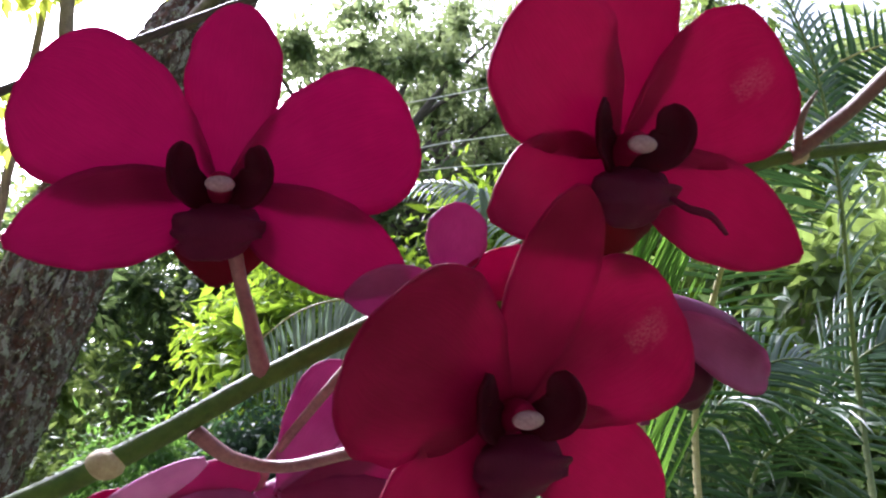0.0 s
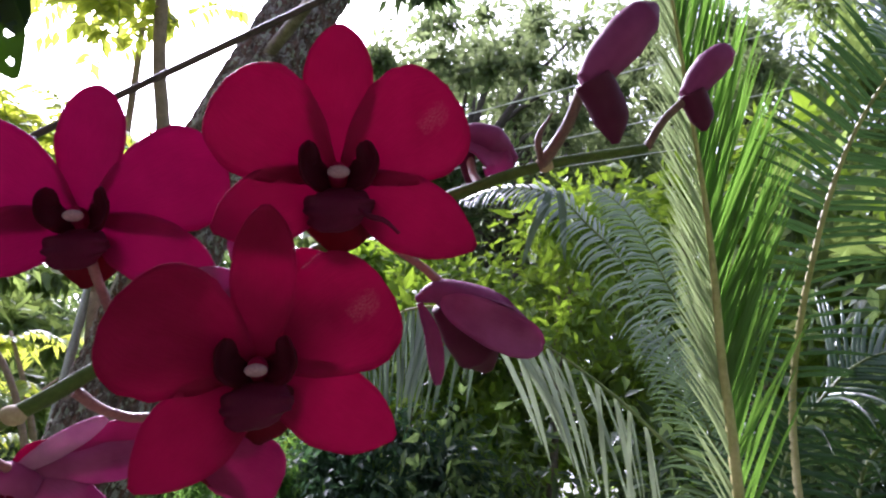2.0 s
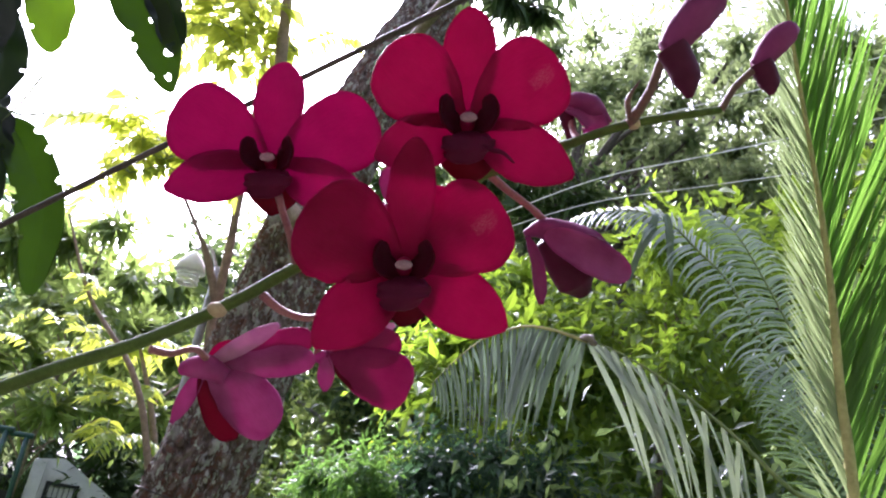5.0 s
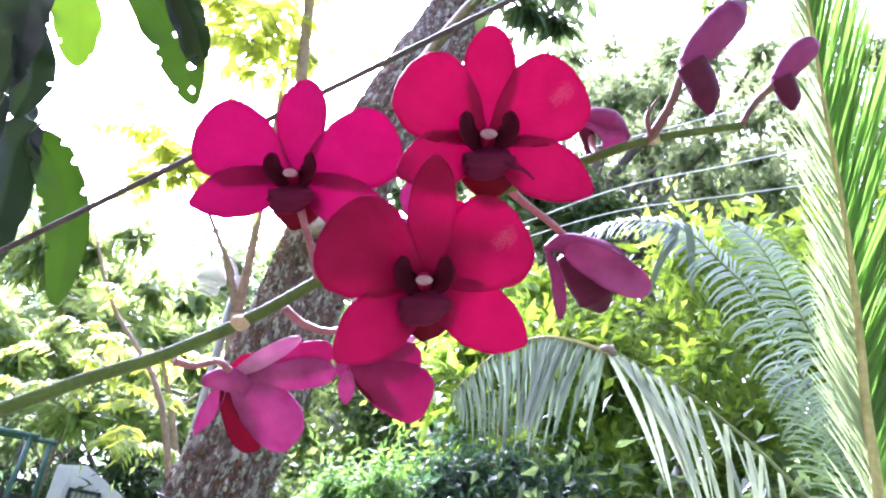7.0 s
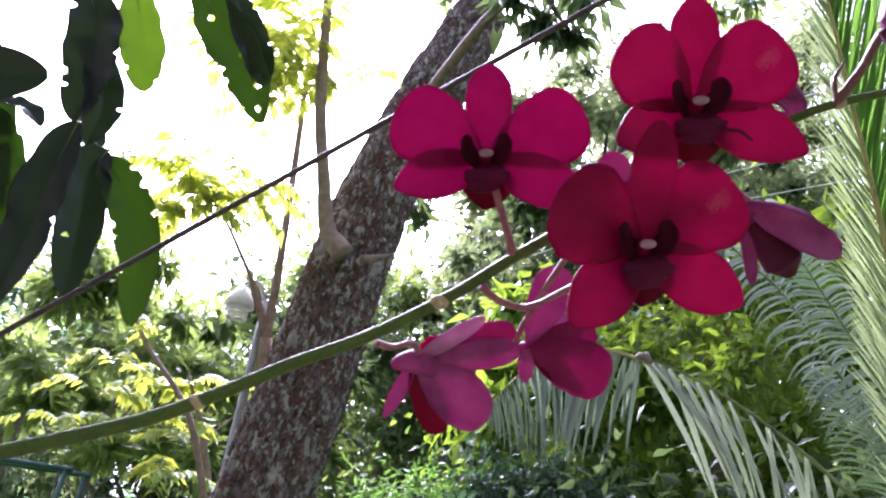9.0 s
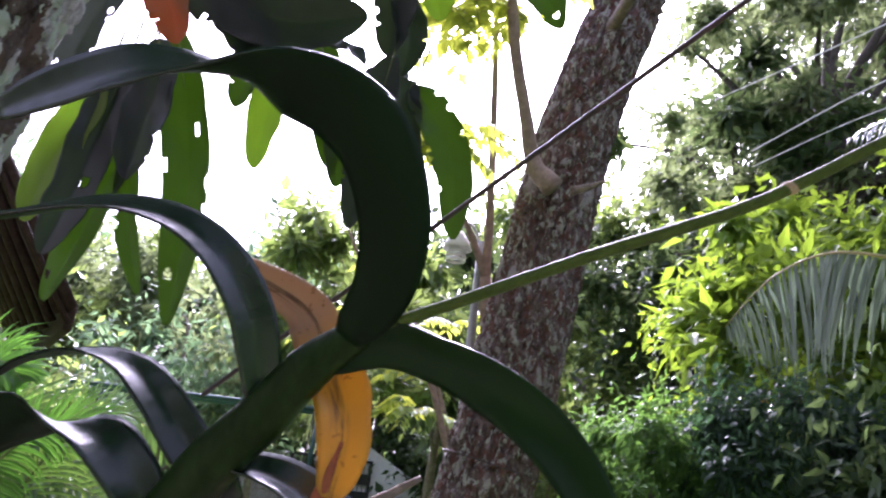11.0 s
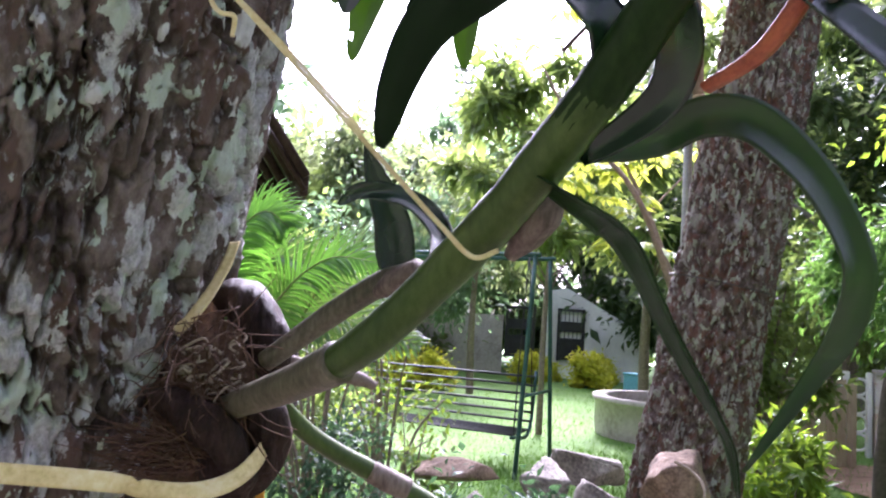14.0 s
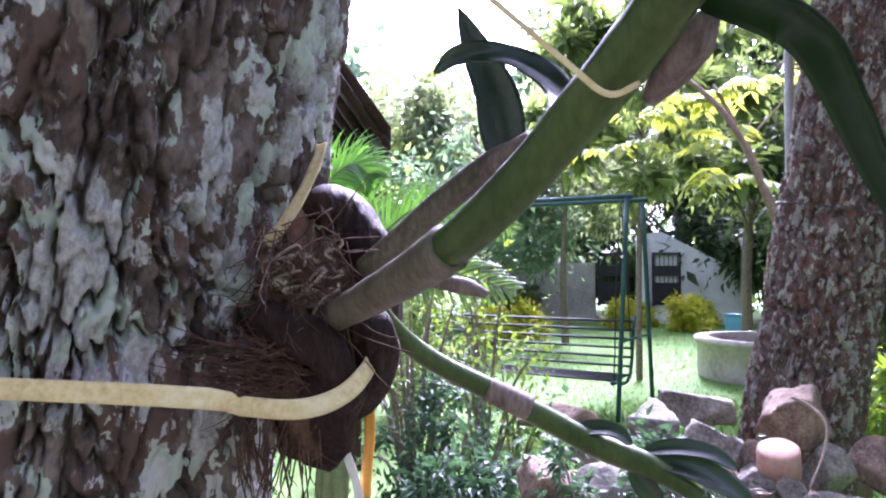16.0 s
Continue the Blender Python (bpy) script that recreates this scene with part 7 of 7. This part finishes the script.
# two flowers turned away, seen from behind
flower("pink-backed orchid flower turned away on its stalk", (-0.1399, 0.2068, 1.3925), (112.80, -9.48, 16.00),
       [("petal", 0.0300, 0.0185, -44, 0.12, 0.05, (0.55, 0.40), -0.55), ("lip", 0.0265, 0.0115, -76, -0.2, 0.0, (0.5, 0.4), 0.3, M_WINE),
        ("lateral_sepal", 0.0225, 0.0055, 238, -0.1, 0.0, SEPAL, 0.2), ("dorsal_sepal", 0.0270, 0.0058, 29, 0.06, 0.0, (0.6, 0.5), -0.3, M_BACKL),
        ("petal", 0.0345, 0.0100, 14, -0.12, 0.0, (0.8, 0.35), -0.2, M_PLUM), ("petal", 0.0345, 0.0110, 2, -0.05, 0.0, (0.6, 0.4), -0.4), ("lateral_sepal", 0.0115, 0.006, 40, -0.15, 0.0, SEPAL, 0.1, M_PET)],
       M_BACK, M_BACK, 0)
flower("crimson orchid flower half hidden behind the others", (-0.1077, 0.2249, 1.4040), (112.80, -9.48, 16.00),
       [("petal", 0.0300, 0.0150, 62, 0.0, 0.0, PETAL, 0.1), ("petal", 0.0300, 0.0200, -24, 0.05, 0.05, (0.75, 0.33), -0.3, M_PLUM), ("petal", 0.0250, 0.0120, 8, -0.1, 0.0, PETAL, 0.1, M_PLUM), ("lateral_sepal", 0.0125, 0.0058, -94, 0.0, 0.0, SEPAL, 0.1),
        ("dorsal_sepal", 0.024, 0.009, 22, -0.3, 0.0, SEPAL, 0.1, M_BACKL), ("lip", 0.0235, 0.008, -40, -0.1, 0.0, SEPAL, 0.2, M_WINE)],
       M_BACK, M_BACK, 0)
flower("pink-backed orchid flower hidden behind the open ones", (-0.0750, 0.1801, 1.4362), (112.80, -9.48, 16.00),
       [("dorsal_sepal", 0.0140, 0.0105, 84, 0.0, 0.0, DORSAL, 0.1), ("petal", 0.0190, 0.0090, 14, 0.0, 0.0, SEPAL, 0.1, M_PET), ("petal", 0.0170, 0.0090, 186, -0.1, 0.0, SEPAL, 0.1),
        ("lateral_sepal", 0.0150, 0.0085, 235, -0.1, 0.0, SEPAL, 0.1), ("lateral_sepal", 0.0150, 0.0085, -50, 0.0, 0.0, SEPAL, 0.1, M_PLUM)],
       M_BACK, M_BACK, 0)
stalk([(-0.0832, 0.1873, 1.4338), (-0.0816, 0.1894, 1.4330), (-0.0785, 0.1864, 1.4345), (-0.0752, 0.1805, 1.4364)], [0.0014, 0.0011, 0.0011, 0.0014], M_PED)
for nm, c0, pts, r in (("spur", "G", [(-0.1464, 0.2038, 1.3888), (-0.1444, 0.2039, 1.3902), (-0.1393, 0.2062, 1.3917), (-0.1337, 0.2102, 1.3899)], [0.0012, 0.0028, 0.0042, 0.003]),
                       ("spur", "H", [(-0.1126, 0.2258, 1.4034), (-0.1105, 0.2266, 1.4032), (-0.1050, 0.2302, 1.4048), (-0.0984, 0.2346, 1.4056)], [0.0012, 0.0024, 0.004, 0.002])):
    opart(nm, tube(pts, r, 16, 12), M_BACK, "rounded spur at the back of a flower")


def bud(label, shell, rad, tail, trad, extra=None):
    o = V(shell[0])
    ob = thing("orchid_bud", label, "flower bud", o, "orchid flower buds on the stem")
    part("shell", tube([V(p) - o for p in shell], rad, 30, 16, rough=0.08, seed=1.0, flat=0.8), M_BUD, ob)
    part("spur", tube([V(p) - o for p in tail], trad, 24, 14, rough=0.06, seed=2.0), M_BUDD, ob)
    for pts, wd, face, mat in extra or ():
        part("petal", blade([V(p) - o for p in pts], wd, face, (0.5, 0.45), 22, 8, 0.3, 0, 0.05, 0, 2, 0.0006), [mat, mat], ob)


bud("half-open purple-pink orchid bud nodding down", [(-0.0415, 0.2019, 1.4404), (-0.0356, 0.2030, 1.4427), (-0.0256, 0.2065, 1.4404), (-0.0173, 0.2111, 1.4367), (-0.0107, 0.2149, 1.4335)], [0.001, 0.0042, 0.006, 0.0048, 0.0006],
    [(-0.0356, 0.2052, 1.4403), (-0.0306, 0.2104, 1.4353), (-0.0264, 0.2150, 1.4309), (-0.0241, 0.2175, 1.4271)], [0.003, 0.0056, 0.0062, 0.0015],
    [([(-0.0404, 0.2016, 1.4394), (-0.0374, 0.2055, 1.4329), (-0.0363, 0.2086, 1.4269), (-0.0358, 0.2111, 1.4216)], 0.0042, (0.3, -0.9, -0.3), M_BUD),
     ([(-0.0349, 0.2000, 1.4398), (-0.0264, 0.2012, 1.4362), (-0.0177, 0.2066, 1.4336), (-0.0106, 0.2129, 1.4331)], 0.0105, (0.2, -0.85, -0.2), M_BACK),
     ([(-0.0286, 0.2011, 1.4424), (-0.0221, 0.2028, 1.4413), (-0.0180, 0.2048, 1.4400)], 0.004, (0.3, -0.7, 0.6), M_BUD)])
bud("closed dusky purple orchid bud on a brown stalk", [(-0.0029, 0.1633, 1.4761), (0.0001, 0.1627, 1.4801), (0.0047, 0.1610, 1.4852), (0.0087, 0.1604, 1.4898), (0.0110, 0.1600, 1.4925)], [0.0028, 0.0048, 0.0056, 0.0046, 0.0012],
    [(-0.0016, 0.1634, 1.4772), (0.0008, 0.1657, 1.4738), (0.0026, 0.1671, 1.4695), (0.0036, 0.1693, 1.4653)], [0.0042, 0.0040, 0.0038, 0.0008])
bud("small closed dusky purple orchid bud at the stem's tip", [(0.0214, 0.1892, 1.4896), (0.0240, 0.1887, 1.4930), (0.0271, 0.1871, 1.4966), (0.0305, 0.1871, 1.4994), (0.0327, 0.1874, 1.5005)], [0.0022, 0.0040, 0.0046, 0.0038, 0.0009],
    [(0.0228, 0.1892, 1.4909), (0.0245, 0.1910, 1.4882), (0.0258, 0.1927, 1.4855), (0.0264, 0.1940, 1.4830)], [0.0034, 0.0032, 0.0028, 0.0007])
bud("small lilac-pink orchid bud behind the stem", [(-0.0328, 0.1939, 1.4789), (-0.0299, 0.1940, 1.4810), (-0.0246, 0.1961, 1.4806), (-0.0186, 0.1995, 1.4777)], [0.0016, 0.0042, 0.005, 0.0009],
    [(-0.0318, 0.1935, 1.4780), (-0.0305, 0.1956, 1.4742), (-0.0293, 0.1980, 1.4697)], [0.0025, 0.0022, 0.0014],
    [([(-0.0322, 0.1920, 1.4784), (-0.0275, 0.1929, 1.4776), (-0.0233, 0.1959, 1.4744), (-0.0242, 0.1973, 1.4703)], 0.0085, (0.2, -0.9, 0.2), M_BACK)])

# ---- ties ----
wire_pts = [(-0.5800, 0.2485, 1.2927), (-0.3500, 0.2645, 1.4434), (-0.1000, 0.2820, 1.6073), (0.2000, 0.3028, 1.8039), (0.6500, 0.3342, 2.0989)]
line("support_wire", "dark rusty wire strung from the trunk behind the orchid", wire_pts, 0.0016, M_WIRE)


def strap(label, pts, width, face, mat, name="tie_strap"):
    o = V(pts[0])
    ob = thing(name, label, "strap", o)
    part("band", blade([V(p) - o for p in pts], width, face, (0.02, 0.02), 40, 4, 0.1, 0.0, 0.06, 0, 3, 0.0008), [mat, mat], ob)
    return ob


AXIS0, AXB = V((-1.290, -0.130, GZ)), V((0.258, 0.071, 1.0))


def on_trunk(z, ang, off):
    """A point on the near trunk's bark: height, compass angle in degrees and distance off the bark."""
    c = AXIS0 + AXB * (z - GZ)
    r = 0.170 - 0.012 * (z - 1.15) + off
    return c + V((math.cos(radians(ang)) * r, math.sin(radians(ang)) * r, 0))


hz = V((-0.7103, 0.1043, 0.9887))
strap("wide yellow plastic strap binding the husk to the trunk",
      [on_trunk(hz.z + 0.012, a, 0.008) for a in (-175, -140, -110, -80, -55, -35)] + [(-0.7175, 0.0013, 0.9929), (-0.7174, 0.0294, 0.9855), (-0.7132, 0.0581, 0.9809), (-0.7098, 0.0779, 0.9824), (-0.7087, 0.0940, 0.9888), (-0.7136, 0.1079, 0.9984), (-0.7284, 0.1216, 1.0066)],
      0.0118, [(-0.9, -0.3, 0.1), (0.3, -0.95, 0.1), (0.75, -0.6, 0.1), (0.9, 0.2, 0.1)], M_STRAP)
strap("orange strap end hanging from the husk", [(-0.7417, 0.1202, 0.9904), (-0.7377, 0.1232, 0.9796), (-0.7376, 0.1244, 0.9572), (-0.7392, 0.1232, 0.9312), (-0.7408, 0.1220, 0.9051)], 0.0075, (0.55, -0.8, 0), M_STRAPO)
strap("white strap end hanging from the husk", [(-0.7511, 0.1075, 0.9549), (-0.7467, 0.1112, 0.9423), (-0.7431, 0.1178, 0.9200), (-0.7420, 0.1206, 0.8976)], 0.0065, (0.55, -0.8, 0), M_STRAPW)
strap("pale yellow strap end on the bark above the husk", [(-0.7692, 0.0645, 1.0793), (-0.7633, 0.0730, 1.0911), (-0.7605, 0.0855, 1.1120), (-0.7642, 0.0970, 1.1340), (-0.7711, 0.1041, 1.1490)], 0.0095, (0.5, -0.85, 0.2), M_STRAP)
KNOT = V((-0.6680, 0.0296, 1.3014))
strap("thin straw-yellow tie from the bark to the cane", [KNOT, (-0.6302, 0.0492, 1.2608), (-0.5925, 0.0688, 1.2202), (-0.5548, 0.0884, 1.1796), (-0.5246, 0.1041, 1.1471), (-0.5110, 0.1130, 1.1330), (-0.5030, 0.1230, 1.1370)], 0.0026, (0.6, -0.75, 0.1), M_STRAP)
strap("thin straw-yellow tie end on the bark", [KNOT, (-0.6404, 0.0498, 1.2706), (-0.6014, 0.0679, 1.2307), (-0.5753, 0.0857, 1.1997)], 0.0022, (0.6, -0.75, 0.1), M_STRAP)
strap("thin straw-yellow tie end on the bark", [KNOT, (-0.6541, 0.0509, 1.3039), (-0.6258, 0.0717, 1.3052)], 0.003, (0.6, -0.75, 0.1), M_STRAP)
strap("thin straw-yellow tie end on the bark", [KNOT, (-0.6545, 0.0522, 1.2953), (-0.6314, 0.0695, 1.2878)], 0.003, (0.6, -0.75, 0.1), M_STRAP)
strap("thin straw-yellow tie running round the bark", [KNOT, (-0.6904, 0.0113, 1.3224), (-0.6990, -0.0066, 1.3335), (-0.7296, -0.0260, 1.3502)], 0.004, (0.4, -0.9, 0.1), M_STRAP)
strap("curled straw-yellow tie end", [KNOT, (-0.6706, 0.0309, 1.2865), (-0.6653, 0.0351, 1.2778), (-0.6572, 0.0409, 1.2745), (-0.6590, 0.0415, 1.2626)], 0.003, (0.6, -0.75, 0.1), M_STRAP)


def net():
    o = on_trunk(hz.z + 0.05, -80, 0.016)
    ob = thing("shade_net", "strip of grey plastic shade net round the trunk", "net", o)
    bm = bmesh.new()
    for k in range(7):
        tube([on_trunk(hz.z + 0.058 - 0.006 * k - (a + 120) * 0.00032, a, 0.020) - o for a in (-150, -120, -90, -65, -45, -32)], [0.0006] * 3, 40, 4, bm)
    for k in range(70):
        a = -150 + k * 118 / 70
        z0 = hz.z + 0.06 - (a + 120) * 0.00032
        tube([on_trunk(z0, a, 0.020) - o, on_trunk(z0 - 0.02, a + 0.4, 0.0205) - o, on_trunk(z0 - 0.038, a + 0.8, 0.020) - o], [0.0005] * 3, 4, 4, bm)
    part("mesh", bm, M_NET, ob)


net()


# ---- mango branch hanging in from above ----
def mango():
    o = V((-0.8371, 0.2885, 1.8802))
    ob = thing("mango_branch", "mango branch with drooping, insect-bitten leaves", "branch", o)
    part("branch", tube([V((-0.9194, 0.1458, 1.8770)) - o, V((0, 0, 0)), V((-0.6875, 0.4194, 1.8499)) - o, V((-0.6398, 0.4141, 1.8692)) - o, V((-0.5032, 0.4440, 1.9142)) - o], [0.012, 0.010, 0.008, 0.006, 0.004], 40, 9, rough=0.15), M_TWIG, ob)

    def L(pts, wd, face, mat, seed, bites=2):
        q = [V(p) - o for p in pts]
        m = part("leaf", blade(q, wd, face, (0.45, 0.5), 90, 22, 0.12, 0.25, 0.13, bites * 2, seed, 0.0007), [mat, mat], ob)
        part("petiole", tube([q[0] + (q[0] - q[1]).normalized() * 0.04 + V((0, 0, 0.012)), q[0] + (q[0] - q[1]).normalized() * 0.018, q[0], q[0].lerp(q[1], 0.7)], [0.0014, 0.0013, 0.0012, 0.0007], 10, 6), M_RIBG, m)
    F1, F2 = (0.45, -0.88, 0.0), (0.75, -0.6, 0.2)
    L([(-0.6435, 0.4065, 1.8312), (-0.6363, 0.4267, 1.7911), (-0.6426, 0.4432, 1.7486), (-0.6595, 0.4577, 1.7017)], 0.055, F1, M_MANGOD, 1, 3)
    L([(-0.6272, 0.4455, 1.8607), (-0.6224, 0.4612, 1.8288), (-0.6185, 0.4792, 1.7913), (-0.6200, 0.4927, 1.7594)], 0.047, F1, M_MANGOY, 2, 1)
    L([(-0.5361, 0.4395, 1.8447), (-0.5129, 0.4644, 1.8074), (-0.4897, 0.4893, 1.7700), (-0.4737, 0.5157, 1.7231)], 0.05, (0.1, -0.95, 0.1), M_MANGO, 3, 4)
    L([(-0.5072, 0.4541, 1.8485), (-0.4921, 0.4745, 1.8147), (-0.4800, 0.4917, 1.7855), (-0.4762, 0.5043, 1.7601)], 0.034, F1, M_MANGOD, 4, 1)
    L([(-0.6638, 0.5140, 1.7009), (-0.6760, 0.5107, 1.6722), (-0.6789, 0.5245, 1.6122), (-0.6839, 0.5418, 1.5426)], 0.05, F2, M_MANGOD, 5, 1)
    L([(-0.6670, 0.5155, 1.6949), (-0.6437, 0.5387, 1.6614), (-0.6287, 0.5673, 1.6087), (-0.6391, 0.5984, 1.5296)], 0.05, F1, M_MANGO, 6, 4)
    L([(-0.6770, 0.5174, 1.7085), (-0.6917, 0.5107, 1.7115), (-0.7123, 0.5011, 1.7163), (-0.7465, 0.4975, 1.6964)], 0.045, (0.3, -0.6, 0.7), M_MANGOD, 7, 0)
    L([(-0.8921, 0.2723, 1.6356), (-0.9147, 0.2695, 1.5783), (-0.9396, 0.2647, 1.5207), (-0.9594, 0.2646, 1.4626)], 0.045, F2, M_MANGOY, 8, 0)
    L([(-0.8832, 0.2882, 1.6553), (-0.8958, 0.2858, 1.5810), (-0.9111, 0.2842, 1.4961), (-0.9270, 0.2770, 1.4277)], 0.05, F2, M_MANGOD, 9, 1)
    L([(-0.8825, 0.3106, 1.6744), (-0.8923, 0.3168, 1.5804), (-0.9192, 0.3114, 1.4738), (-0.9451, 0.3015, 1.3848)], 0.048, F1, M_MANGO, 10, 3)
    L([(-0.8773, 0.3165, 1.6257), (-0.8836, 0.3215, 1.5458), (-0.8777, 0.3364, 1.4695), (-0.8718, 0.3618, 1.4043)], 0.028, F1, M_MANGO, 11, 3)
    L([(-0.8346, 0.3071, 1.6920), (-0.8290, 0.3396, 1.6027), (-0.8317, 0.3705, 1.4942), (-0.8503, 0.3896, 1.3774)], 0.054, F1, M_MANGO, 12, 3)
    L([(-0.8415, 0.2931, 1.6723), (-0.8424, 0.3069, 1.6247), (-0.8494, 0.3051, 1.5648), (-0.8618, 0.3088, 1.5162)], 0.055, F1, M_MANGOD, 13, 1)
    L([(-0.7958, 0.3816, 1.7438), (-0.8033, 0.3868, 1.7049), (-0.8118, 0.3911, 1.6659), (-0.8217, 0.3913, 1.6361)], 0.04, F1, M_MANGO, 14, 3)
    L([(-0.7723, 0.4076, 1.7283), (-0.7828, 0.4122, 1.6827), (-0.7965, 0.4178, 1.6240), (-0.8075, 0.4242, 1.5708)], 0.043, F1, M_MANGOY, 15, 2)
    L([(-0.7317, 0.4173, 1.7266), (-0.7274, 0.4342, 1.6842), (-0.7263, 0.4521, 1.6289), (-0.7275, 0.4672, 1.5765)], 0.044, F1, M_MANGO, 16, 3)
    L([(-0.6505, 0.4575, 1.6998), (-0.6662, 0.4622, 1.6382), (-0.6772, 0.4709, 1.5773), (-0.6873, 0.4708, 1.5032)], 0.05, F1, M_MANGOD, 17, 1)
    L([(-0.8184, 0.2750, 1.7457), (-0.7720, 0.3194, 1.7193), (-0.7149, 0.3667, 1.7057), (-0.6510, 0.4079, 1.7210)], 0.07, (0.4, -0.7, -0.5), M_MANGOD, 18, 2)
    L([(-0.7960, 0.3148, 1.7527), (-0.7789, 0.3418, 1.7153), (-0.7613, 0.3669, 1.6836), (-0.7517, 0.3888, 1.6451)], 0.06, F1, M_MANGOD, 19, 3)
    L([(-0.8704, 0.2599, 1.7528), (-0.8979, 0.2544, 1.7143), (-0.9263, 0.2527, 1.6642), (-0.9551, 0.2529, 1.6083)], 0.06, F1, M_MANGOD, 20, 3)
    L([(-0.8210, 0.2551, 1.7247), (-0.8130, 0.2689, 1.7042), (-0.8051, 0.2826, 1.6837), (-0.8047, 0.2933, 1.6566)], 0.045, F1, M_MANGOO, 21, 1)
    L([(-0.6526, 0.4325, 1.7894), (-0.6423, 0.4530, 1.7558), (-0.6397, 0.4683, 1.7210), (-0.6500, 0.4748, 1.6843)], 0.04, F2, M_MANGOD, 22, 1)
    L([(-0.7108, 0.3990, 1.6971), (-0.6961, 0.4112, 1.6936), (-0.6813, 0.4223, 1.6930), (-0.6698, 0.4356, 1.6804)], 0.03, (0.3, -0.6, 0.7), M_MANGOD, 23, 0)
    L([(-0.7134, 0.4122, 1.6916), (-0.7062, 0.4326, 1.6522), (-0.7045, 0.4516, 1.6061), (-0.7133, 0.4656, 1.5526)], 0.045, F2, M_MANGO, 24, 1)
    L([(-0.9514, 0.3270, 1.6258), (-0.9810, 0.3210, 1.5844), (-1.0057, 0.3208, 1.5375), (-1.0308, 0.3226, 1.4845)], 0.05, F1, M_MANGO, 25, 2)


mango()
